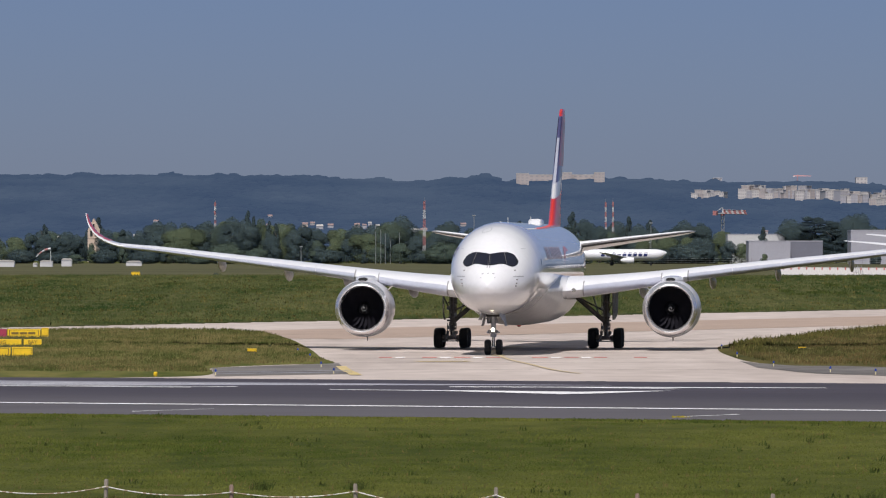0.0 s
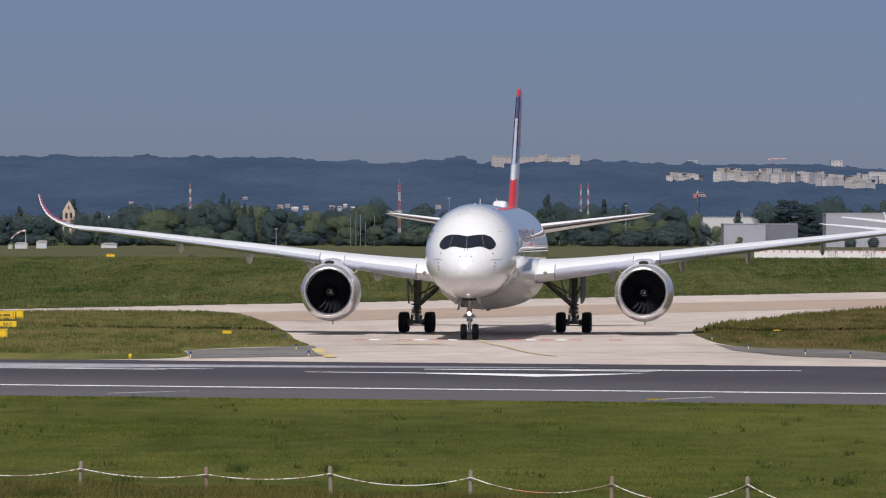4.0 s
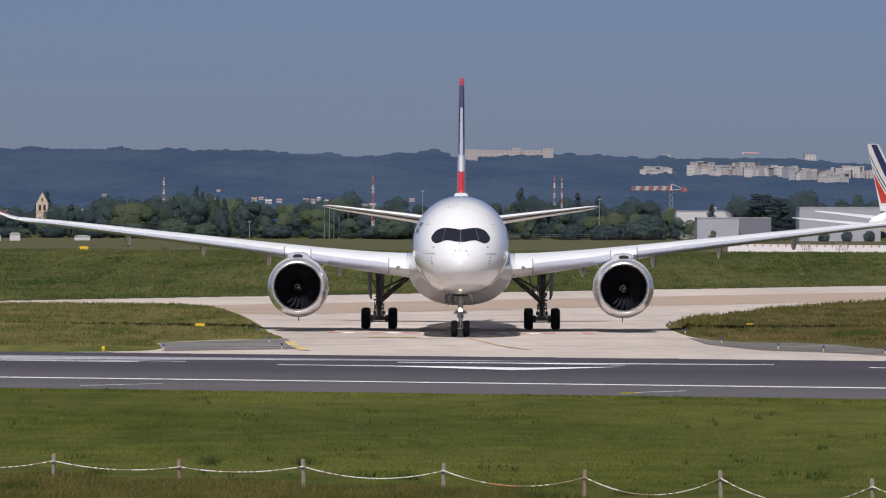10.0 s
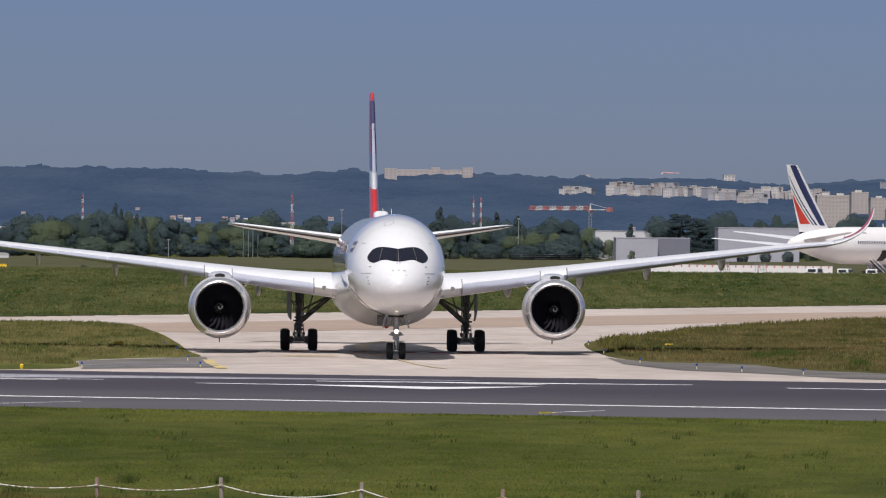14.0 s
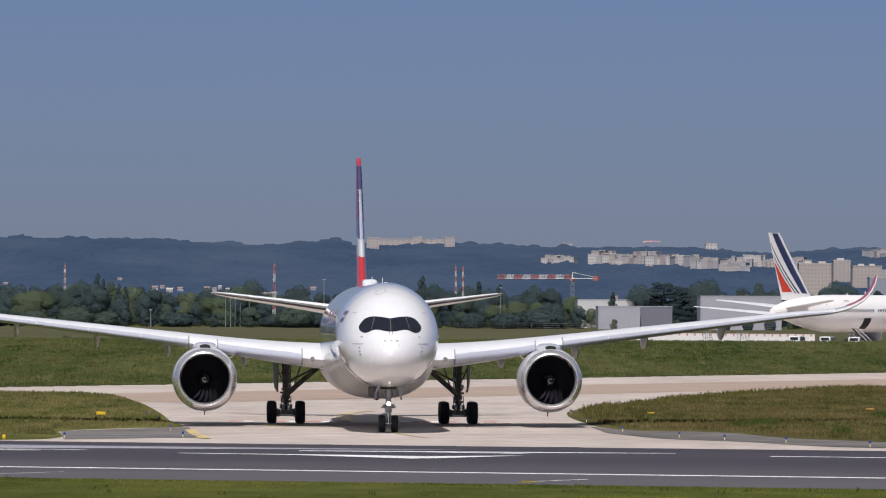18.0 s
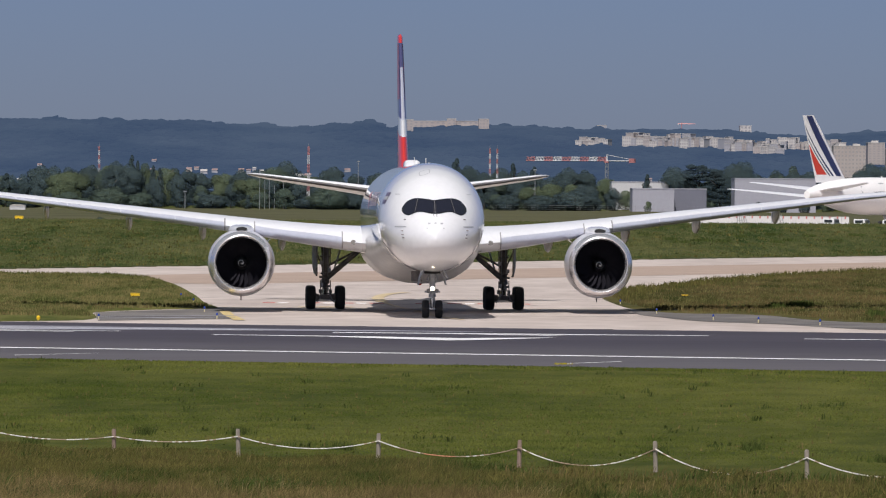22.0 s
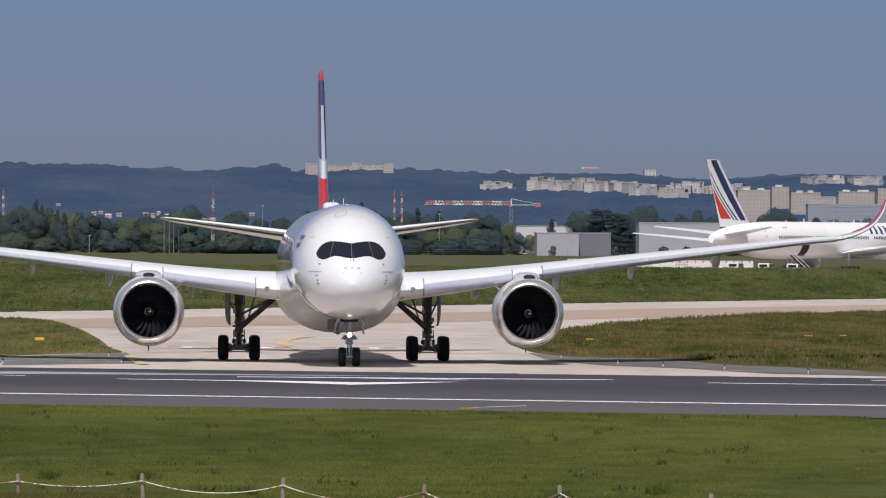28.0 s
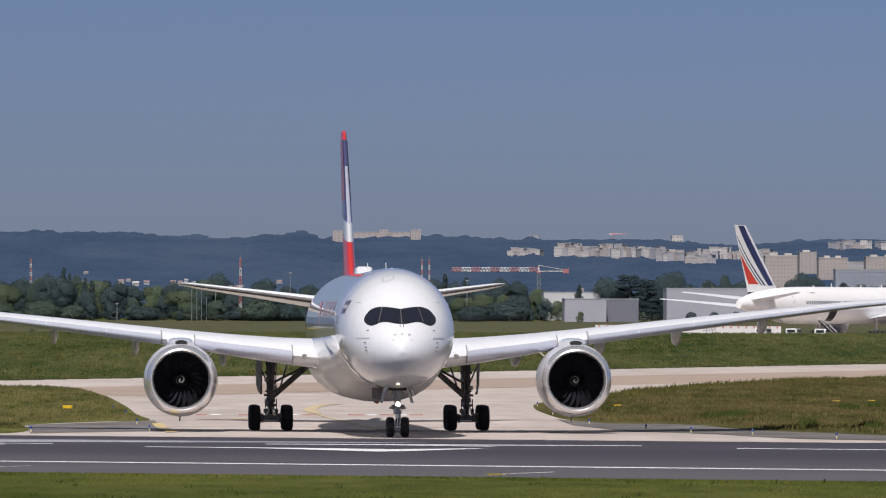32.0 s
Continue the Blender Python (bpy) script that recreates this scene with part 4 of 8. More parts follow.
# belly fairing between the wings
bm = bmesh.new()
rings = []
for k in range(29):
    t = k / 28
    y = 10.0 + 27.0 * t
    f = (smooth(0, 0.3, t) * (1 - smooth(0.72, 1.0, t))) ** 0.7
    w, d, up = 2.5 + 0.88 * f, 1.35 + 1.12 * f, 0.3 + 0.5 * f
    rings.append([(w * math.copysign(abs(math.sin(a)) ** 0.85, math.sin(a)), y, 4.15 - (d * math.cos(a) if math.cos(a) > 0 else up * math.cos(a))) for a in [2 * math.pi * i / 36 for i in range(36)]])
loft(bm, rings)
part("belly_fairing", bm, M_BELLY, airliner, "grey glossy belly fairing")
bm = bmesh.new()
box(bm, -0.95, -0.35, 6.0, 6.6, 1.95, 2.55, 0.05)
part("belly_intake", bm, M_STRUT, airliner, "small dark belly scoop")
bm = bmesh.new()
turned(bm, (0, 20.0, 1.72), (0, 0, -1), ((0, 0.16), (0.06, 0.16), (0.14, 0.1), (0.17, 0.0)), 12)
part("belly_beacon", bm, M_RED, airliner, "red belly beacon lens")


# windscreen: black mask, six panes, two wipers
def lobe(a):
    """How far the mask is open at its rounded outer ends, 1 further in."""
    return math.sqrt(max(0.0, 1 - ((a - 1.38) / 0.40) ** 2)) if a > 1.38 else 1.0


def mask_top(x):
    a = abs(x)
    z = 6.50 + 0.11 * math.sin(min(1, a / 0.95) * math.pi / 2) - (0.0 if a < 0.95 else 0.36 * ((a - 0.95) / 0.82) ** 1.8)
    return 5.97 + (z - 5.97) * lobe(a)


def mask_low(x):
    a = abs(x)
    z = 5.77 + 0.09 * smooth(0.15, 0.75, a) - 0.19 * smooth(0.85, 1.5, a)
    return 5.97 + (z - 5.97) * lobe(a)


edge_x = [-1.77 + 3.54 * i / 60 for i in range(61)]
mask = part("windscreen_surround", front_patch(edge_x, mask_low, mask_top, 6, 0.03), M_BLACK, airliner, "glossy black windscreen mask")


def slanted(low0, low1, top0, top1, inset, off):
    """A patch of the mask whose side edges lean, between two places on its lower and upper edge."""
    bm, grid = bmesh.new(), []
    for i in range(9):
        f, col = i / 8, []
        for k in range(6):
            t = k / 5
            x = (low0 + (low1 - low0) * f) * (1 - t) + (top0 + (top1 - top0) * f) * t
            z0, z1 = mask_low(x) + inset, mask_top(x) - inset
            z = z0 + max(0.01, z1 - z0) * t
            col.append((x, NOSE + hull_front(x, z) - off, z))
        grid.append(col)
    return loft(bm, grid, closed=False, caps=False)


for side in (1, -1):
    for q in ((0.05, 1.05, 0.05, 0.84), (1.15, 1.68, 0.94, 1.60)):
        a, b, c, d = q if side > 0 else (-q[1], -q[0], -q[3], -q[2])
        part("pane", slanted(a, b, c, d, 0.055, 0.045), M_PANE, mask, "dark tinted cockpit pane")
    part("pane_frame", slanted(side * 1.10 - 0.016, side * 1.10 + 0.016, side * 0.89 - 0.016, side * 0.89 + 0.016, 0.03, 0.06), M_FRAME, mask, "thin grey window frame")
part("pane_frame", slanted(-0.02, 0.02, -0.02, 0.02, 0.03, 0.06), M_FRAME, mask, "thin grey window frame")
for side in (1, -1):
    bm = bmesh.new()
    rod(bm, (side * 0.08, NOSE + hull_front(0.08, 5.62) - 0.08, 5.62), (side * 0.10, NOSE + hull_front(0.1, 6.26) - 0.07, 6.26), 0.014, 0.009, 6)
    part("wiper", bm, M_SPINNER, airliner)

# small probes, vents and stencils on the nose
for x, z, w, h in ((0.0, 5.26, 0.06, 0.035), (0.34, 5.24, 0.07, 0.04), (-0.34, 5.24, 0.07, 0.04), (0.45, 4.98, 0.035, 0.025), (-0.45, 4.98, 0.035, 0.025)):
    part("sensor_port", front_patch([x - w, x, x + w], lambda u: z - h, lambda u: z + h, 2, 0.03), M_GREYMARK, airliner)
for side in (1, -1):
    for x, z in ((1.75, 4.85), (1.72, 4.62), (1.68, 4.45), (1.60, 5.45)):
        bm = bmesh.new()
        y = NOSE + hull_front(x, z)
        rod(bm, (side * (x - 0.04), y, z), (side * (x + 0.09), y - 0.08, z), 0.032, 0.016, 8)
        part("probe", bm, M_STRUT, airliner)
    part("stencil", front_patch([side * v for v in (1.55, 1.7, 1.85, 2.0, 2.15)], lambda u: 5.03, lambda u: 5.08, 1, 0.03), M_GREYMARK, airliner)
bm = bmesh.new()
for i in range(24):
    q = []
    for k in (i, i + 1):
        a = 2 * math.pi * k / 24
        for r in (1.0, 0.84):
            x = -0.45 + 0.31 * r * math.copysign(abs(math.cos(a)) ** 0.5, math.cos(a))
            z = 8.02 + 0.13 * r * math.copysign(abs(math.sin(a)) ** 0.5, math.sin(a)) + 0.32 * (x + 0.45)
            q.append((x, NOSE + hull_front(x, z) - 0.02, z))
    bm.faces.new([bm.verts.new(q[k]) for k in (0, 2, 3, 1)])
part("escape_hatch", bm, M_GREYMARK, airliner, "outlined crew hatch on the crown")

# radome seams, crown aerials and satellite dome
for y, r, h in ((11.0, 0.03, 0.42), (30.0, 0.025, 0.55)):
    bm = bmesh.new()
    rod(bm, (0, y, 8.3), (0, y + 0.12, 8.5 + h), r, 0.016, 8)
    part("aerial", bm, M_GEARWHITE, airliner)
for y, w in ((5.2, 0.10), (9.4, 0.20), (22.0, 0.16)):
    bm = bmesh.new()
    box(bm, -w, w, y, y + 0.5, 8.3, 8.58, 0.06)
    part("beacon" if y < 6 else "aerial_blister", bm, M_GEARWHITE, airliner)
bm = bmesh.new()
loft(bm, [[(0.50 * f * math.copysign(abs(math.sin(a)) ** 0.5, math.sin(a)), 33.4 + 3.6 * t, 8.3 + 0.62 * (0.55 + 0.45 * f) * max(0.0, math.cos(a)) ** 0.4) for a in [2 * math.pi * i / 24 for i in range(24)]] for t, f in ((0, 0.72), (0.03, 0.92), (0.1, 1), (0.6, 1), (0.9, 0.8), (1, 0.3))])
part("satellite_dome", bm, M_WHITE, airliner, "white satellite dome on the crown")

# livery marks on both flanks: flag bars, name bars and a tail feather sweep
for side in (1, -1):
    for z0, z1, m in ((6.70, 6.92, M_FLAGDARK), (6.52, 6.70, M_GREYMARK), (6.30, 6.52, M_FLAGDARK)) if side < 0 else ():
        part("flag_band", side_patch([5.1, 5.4, 5.7, 6.0], lambda s: z0, lambda s: z1, side), m, airliner)
    part("door_window", side_patch([6.8, 6.95, 7.1], lambda s: 5.75, lambda s: 6.15, side), M_PANE, airliner, "dark cabin door window")
    part("stencil", front_patch([side * v for v in (1.84, 1.92, 2.0, 2.08)], lambda u: 6.80, lambda u: 6.84, 1, 0.03), M_GREYMARK, airliner)
    for k in range(11):
        s0 = 12.0 + 1.15 * k + (0.6 if k > 2 else 0)
        part("name_bar", side_patch([s0, s0 + 0.35, s0 + 0.7], lambda s: 6.15, lambda s: 6.95, side), M_NAME, airliner)
    part("emblem", side_patch([26 + 0.5 * i for i in range(13)], lambda s: 5.7 + 0.40 * (s - 26) - 0.02 * (s - 26) ** 2 * 2, lambda s: 5.75 + 0.40 * (s - 26) + 0.35 * math.sin((s - 26) / 6 * math.pi) - 0.02 * (s - 26) ** 2 * 2, side), M_FADEDRED, airliner, "faded red sweeping emblem")
    part("cabin_door", side_patch([6.35, 6.4], lambda s: 4.75, lambda s: 6.7, side), M_GREYMARK, airliner)
    part("cabin_door", side_patch([7.45, 7.5], lambda s: 4.75, lambda s: 6.7, side), M_GREYMARK, airliner)

# wings: station x, leading edge, height, chord, thickness, lean
WING = ((2.2, 15.2, 3.95, 14.0, 0.115, 0), (3.6, 16.2, 4.02, 13.0, 0.115, 0), (6.5, 18.2, 4.32, 11.0, 0.112, 0), (10.4, 21.0, 4.84, 8.6, 0.108, 0), (16.0, 24.9, 5.52, 6.9, 0.102, 0),
        (22.0, 29.1, 6.22, 5.3, 0.098, 0), (27.0, 32.6, 6.80, 3.9, 0.095, 0), (29.3, 34.3, 7.02, 3.2, 0.09, 8), (30.6, 35.4, 7.42, 2.6, 0.085, 28), (31.5, 36.5, 7.98, 2.0, 0.08, 50), (32.1, 37.8, 8.75, 1.35, 0.08, 68), (32.35, 38.7, 9.35, 0.75, 0.08, 78))


def wing_at(x):
    xs = [w[0] for w in WING]
    return tuple(spline(xs, [w[k] for w in WING], x) for k in range(1, 6))


def mirrored(rings, side):
    return [[(side * x, y, z) for x, y, z in (r if side > 0 else r[::-1])] for r in rings]


for side in (1, -1):
    bm = bmesh.new()
    xs = [2.2, 2.9, 3.6, 5, 6.5, 8.5, 10.4, 13, 16, 19, 22, 24.5, 27, 28.2, 29.3]
    loft(bm, mirrored([wing_section(x, *wing_at(x)) for x in xs], side))
    wing = part("wing", bm, M_WING, airliner, "light grey swept wing")
    bm = bmesh.new()
    xs = [29.32, 29.9, 30.6, 31.1, 31.5, 31.85, 32.1, 32.25, 32.35]
    loft(bm, mirrored([wing_section(x, *wing_at(x)) for x in xs], side))
    part("wingtip", bm, M_WHITE, wing, "upward curved white wingtip")
    bm = bmesh.new()
    xs = [30.2, 30.8, 31.2, 31.5, 31.85, 32.1, 32.25, 32.33]
    rows = []
    for x in xs:
        lead, z, chord, thick, lean = wing_at(x)
        sec = [(px - 0.05 * math.sin(radians(lean)), py, pz + 0.05 * math.cos(radians(lean))) for px, py, pz in wing_section(x, lead + 0.10 * chord, z, chord * 0.88, thick * 1.1, lean)]
        rows.append(sec)
    loft(bm, mirrored(rows, side))
    part("tip_paint", bm, M_MAROON, wing, "maroon paint on the wingtip")
    # slats along the leading edge, drooped nose inboard
    for a, b in ((4.6, 9.55), (11.35, 14.2), (14.24, 17.4), (17.44, 20.6), (20.64, 23.7), (23.74, 26.6), (26.64, 29.0), (4.53, 4.6), (9.55, 9.62), (11.27, 11.35)):
        bm = bmesh.new()
        rows = []
        for i in range(7):
            x = a + (b - a) * i / 6
            lead, z, chord, thick, lean = wing_at(x)
            cut = min(0.16, 1.0 / chord)
            sec = [wing_section(x, lead, z, chord, thick, lean, 160, 0.02)[q] for q in range(160)]
            up = [q for q in sec[:80] if q[1] - lead < cut * chord][::-1]
            low = [q for q in sec[80:] if q[1] - lead < 0.7 * cut * chord][::-1]
            line = up + low
            picks = [line[round(q * (len(line) - 1) / 17)] for q in range(18)]
            cy, cz = lead + cut * chord * 0.8, z
            ring_pts = [(x, cy + (q[1] - cy) * 1.05 - 0.03, cz + (q[2] - cz) * 1.05 - 0.02) for q in picks]
            rows.append(ring_pts)
        loft(bm, mirrored(rows, side))
        slat = part("slat" if b - a > 1 else "slat_gap", bm, M_SLAT if b - a > 1 else M_SEAM, wing, "smooth pale metal slat" if b - a > 1 else "dark gap at the slat end")
        # sunlight on the upper half put in as lighter paint, duller slat below
        if b - a > 1:
            bm = bmesh.new()
            loft(bm, mirrored([[(x, y - 0.006, z + 0.006) for x, y, z in r[:6]] for r in rows], side), closed=False, caps=False)
            part("lit_upper_skin", bm, M_WING, slat, "upper skin painted lighter as if sunlit")
    # fixed root nose with a landing lamp
    bm = bmesh.new()
    rod(bm, (side * 3.95, wing_at(3.95)[0] - 0.05, 4.05), (side * 3.95, wing_at(3.95)[0] + 0.4, 4.05), 0.15, 0.15, 12)
    part("landing_lamp", bm, M_LENS, wing, "unlit clear landing lamp")
    # fillet where the leading edge runs into the body
    bm = bmesh.new()
    rows = []
    for i in range(9):
        x = 2.3 + 1.15 * i / 8
        lead, z, chord, thick, lean = wing_at(x)
        ahead = 2.6 * (1 - i / 8) ** 2
        rows.append(wing_section(x, lead - ahead - 0.02, z, chord, thick + 0.002 + 0.03 * (1 - i / 8) ** 2, lean))
    loft(bm, mirrored(rows, side))
    part("root_fillet", bm, M_WHITE, wing, "smooth white wing root fillet")
    # flap track fairings
    for x, r, drop in ((7.9, 0.22, 0.5), (12.6, 0.22, 0.55), (17.0, 0.2, 0.5), (22.0, 0.18, 0.42)):
        lead, z, chord, thick, lean = wing_at(x)
        y0, zb = lead + chord * 0.5, z - 0.25
        bm = bmesh.new()
        rings = []
        for t, f in ((0, 0.05), (0.08, 0.4), (0.25, 0.8), (0.5, 1.0), (0.75, 0.85), (0.92, 0.4), (1, 0.04)):
            y = y0 + t * (chord * 0.5 + 2.0)
            rings.append([(x + r * f * math.sin(a), y, zb - drop * 0.55 * (0.4 + t * 0.9) + 0.52 * f * math.cos(a) * (1.1 if math.cos(a) < 0 else 0.8)) for a in [2 * math.pi * i / 16 for i in range(16)]])
        loft(bm, mirrored(rings, side))
        part("flap_fairing", bm, M_FAIRING, wing, "pointed flap track fairing")

# engines
EX, EZ, LIP = 10.35, 2.82, 17.1
FANS = []
for side in (1, -1):
    x = side * EX
    bm = bmesh.new()
    turned(bm, (x, LIP, EZ), (0, 1, 0), ((0.42, 1.815), (0.8, 1.875), (1.4, 1.925), (2.2, 1.945), (3.2, 1.93), (4.2, 1.84), (5.2, 1.66), (6.0, 1.46), (6.02, 1.40), (5.0, 1.38), (3.2, 1.40)), 64)
    engine = part("engine_nacelle", bm, M_NACELLE, airliner, "pearl grey engine nacelle")
    bm = bmesh.new()
    turned(bm, (x, LIP, EZ), (0, 1, 0), ((0.44, 1.822), (0.25, 1.765), (0.1, 1.69), (0.02, 1.62), (0.0, 1.575), (0.03, 1.53), (0.12, 1.485), (0.3, 1.45), (0.5, 1.43)), 64)
    part("inlet_lip", bm, M_CHROME, engine, "polished silver inlet lip")
    bm = bmesh.new()
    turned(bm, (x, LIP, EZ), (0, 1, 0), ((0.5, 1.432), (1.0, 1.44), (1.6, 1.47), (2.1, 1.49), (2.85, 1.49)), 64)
    part("inlet_duct", bm, M_LINER, engine, "near black inlet duct with painted shade")
    # black disc closing the duct behind the fan, shade painted in
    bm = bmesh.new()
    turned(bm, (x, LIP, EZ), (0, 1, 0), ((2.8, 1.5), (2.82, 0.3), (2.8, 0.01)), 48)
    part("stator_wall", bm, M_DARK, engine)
    bm = bmesh.new()
    turned(bm, (x, LIP, EZ), (0, 1, 0), ((3.2, 1.38), (4.6, 1.1), (6.4, 0.85), (7.4, 0.62), (7.42, 0.45), (8.6, 0.05)), 32)
    part("exhaust_core", bm, M_STRUT, engine)
    # strake and lower drain mast
    bm = bmesh.new()
    loft(bm, [[(x - side * (1.48 + dx), LIP + 1.6 + dy, EZ + 1.22 + dz) for dx, dy, dz in q] for q in (((0, 0, 0), (0.0, 1.4, 0.03), (0.01, 1.4, -0.03)), ((0.34, 0.8, 0.30), (0.34, 1.4, 0.30), (0.35, 1.4, 0.28)))])
    part("strake", bm, M_WHITE, engine)
    bm = bmesh.new()
    rod(bm, (x, LIP + 3.6, EZ - 1.85), (x, LIP + 3.8, EZ - 2.2), 0.05, 0.03, 8)
    part("drain_mast", bm, M_STRUT, engine)
    # pylon with its dark cooler inlet
    bm = bmesh.new()
    rings = []
    for t, w, z0, z1 in ((0.0, 0.30, 4.56, 4.78), (0.1, 0.52, 4.4, 4.92), (0.3, 0.74, 4.2, 5.02), (0.6, 0.8, 4.0, 5.06), (1.0, 0.6, 3.9, 5.0)):
        y = LIP + 0.75 + t * 6.0
        rings.append([(x + w * math.copysign(abs(math.sin(a)) ** 0.7, math.sin(a)), y, (z0 + z1) / 2 + (z1 - z0) / 2 * math.copysign(abs(math.cos(a)) ** 0.7, math.cos(a))) for a in [2 * math.pi * i / 20 for i in range(20)]])
    loft(bm, rings)
    pylon = part("pylon", bm, M_WHITE, airliner, "white engine pylon")
    bm = bmesh.new()
    loft(bm, [[(x + 0.32 * f * math.sin(a), LIP + 0.70 + d, 4.76 + 0.13 * f * math.cos(a)) for a in [2 * math.pi * i / 18 for i in range(18)]] for d, f in ((0, 1), (0.6, 1.05))])
    part("cooler_inlet", bm, M_DARK, pylon, "dark cooler inlet")
    # fan: hub, twenty-two swept blades and a painted spiral
    bm = bmesh.new()
    turned(bm, (0, 0, 0), (0, 1, 0), ((-0.75, 0.005), (-0.7, 0.07), (-0.5, 0.2), (-0.2, 0.34), (0.1, 0.43), (0.3, 0.45)), 32)
    fan = part("fan", bm, M_SPINNER, airliner, "black fan spinner")
    fan.location = (x, LIP + 1.8, EZ)
    FANS.append((fan, x, side))
    bm = bmesh.new()
    rows = []
    for i in range(9):
        t = i / 8
        r = 0.42 + 1.05 * t
        twist = radians(25 + 38 * t)
        half = 0.26 + 0.10 * math.sin(math.pi * t)
        back_off = -0.10 * math.sin(math.pi * t) + 0.05 * t
        sweep = 0.16 * t * t
        rows.append([(math.sin(sweep) * r + s * half * math.sin(twist), back_off + s * half * math.cos(twist) + th, r * math.cos(sweep)) for s, th in ((-1, 0), (0, -0.02), (1, 0), (0, 0.02))])
    loft(bm, rows)
    blade_mesh = link("blade", bm, M_BLADEMETAL)
    for k in range(22):
        blade = new("blade", blade_mesh)
        blade.parent = fan
        blade.matrix_basis = Matrix.Rotation(2 * math.pi * k / 22, 4, "Y")
    bm = bmesh.new()
    rows = []
    for i in range(30):
        t = i / 29
        a, d = 1.35 * 2 * math.pi * t, 0.05 + 0.22 * t
        w = 0.030 * math.sin(math.pi * min(1, t * 1.15 + 0.12)) + 0.006
        rows.append([((d + e) * math.cos(a), float(np.interp(d + e, [0.005, 0.07, 0.2, 0.34], [-0.75, -0.7, -0.5, -0.2])) - 0.012, (d + e) * math.sin(a)) for e in (-w, w)])
    loft(bm, rows, closed=False, caps=False)
    part("spiral", bm, M_SPIRAL, fan, "white painted spiral")

# tail: fin in painted bands, tailplane, tail cone seam
FIN = ((8.0, 46.6, 10.4, 0.068), (9.0, 48.4, 9.2, 0.068), (11.7, 51.4, 7.7, 0.068), (13.0, 52.9, 6.9, 0.068), (16.5, 56.9, 4.8, 0.072), (16.95, 57.5, 4.3, 0.075), (17.12, 58.0, 3.6, 0.06))


def fin_ring(z):
    zs = [f[0] for f in FIN]
    lead, chord, thick = (spline(zs, [f[k] for f in FIN], z) for k in (1, 2, 3))
    # the painted bands rise towards the trailing edge
    rise = 0.13 if 9.0 < z < 14.0 else 0.0
    return [(x, y, zz + rise * (y - lead)) for x, y, zz in wing_section(0.0, lead, z, chord, thick, 90, camber=0)]


tail_fin = None
for nm, m, z0, z1, lab in (("tail_fin", M_RED, 8.0, 10.45, "red lower tail fin"), ("fin_band", M_WHITE, 10.45, 11.6, "white fin band"), ("fin_upper", M_NAVY, 11.6, 16.55, "dark blue violet upper fin"), ("fin_tip", M_RED, 16.55, 17.12, "red fin tip")):
    bm = bmesh.new()
    loft(bm, [fin_ring(z0 + (z1 - z0) * i / 12) for i in range(13)])
    ob = part(nm, bm, m, tail_fin or airliner, lab)
    tail_fin = tail_fin or ob
bm = bmesh.new()
edge = [fin_ring(11.55 + 3.4 * i / 12) for i in range(13)]
loft(bm, [[(x * 1.02, y - 0.012, z) for x, y, z in (r[-1], r[0], r[1])] for r in edge], closed=False, caps=False)
part("leading_edge", bm, M_SLAT, tail_fin, "pale bare leading edge strip")
for side in (1, -1):
    bm = bmesh.new()
    rows = []
    for z in np.linspace(12.9, 16.5, 7):
        lead, chord, thick = (spline([f[0] for f in FIN], [f[k] for f in FIN], z) for k in (1, 2, 3))
        rows.append([(side * (chord * thick * 0.5 * g + 0.015), lead + u * chord, z) for u, g in ((0.06, 0.68), (0.12, 0.86), (0.22, 0.98), (0.38, 0.97), (0.55, 0.80), (0.75, 0.50), (0.95, 0.16))])
    loft(bm, rows, closed=False, caps=False)
    part("fin_flash", bm, M_MAROON, tail_fin, "red trailing flash")
    bm = bmesh.new()
    rows = [wing_section(x, lead, z, chord, 0.10, 0, camber=-0.01) for x, lead, z, chord in ((0.6, 52.0, 6.95, 6.6), (2.0, 53.0, 7.08, 5.9), (5.0, 55.4, 7.48, 4.4), (8.6, 58.3, 7.94, 2.7), (9.3, 59.1, 8.04, 1.9), (9.75, 60.2, 8.10, 0.5))]
    rows = [[(x, y, z - (y - 54.0 - 0.7 * abs(x)) * 0.06) for x, y, z in r] for r in rows]
    loft(bm, mirrored(rows, side))
    stab = part("tailplane", bm, M_WING, airliner, "light grey tailplane half")
    # whiter than the upper side: light bounced off the ground, put into the skin
    bm = bmesh.new()
    loft(bm, mirrored([[(x, y, z - 0.012) for x, y, z in r[12:22]] for r in rows], side), closed=False, caps=False)
    part("lower_skin", bm, M_JETWHITE, stab, "lower skin lightened for ground bounce")
    # matt dark strip painted for the dark reflection below the leading edge
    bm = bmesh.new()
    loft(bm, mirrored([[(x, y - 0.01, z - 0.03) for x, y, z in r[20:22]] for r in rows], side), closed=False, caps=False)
    part("reflection_strip", bm, M_DARKREFLECTION, stab, "dark painted reflection under the nose")


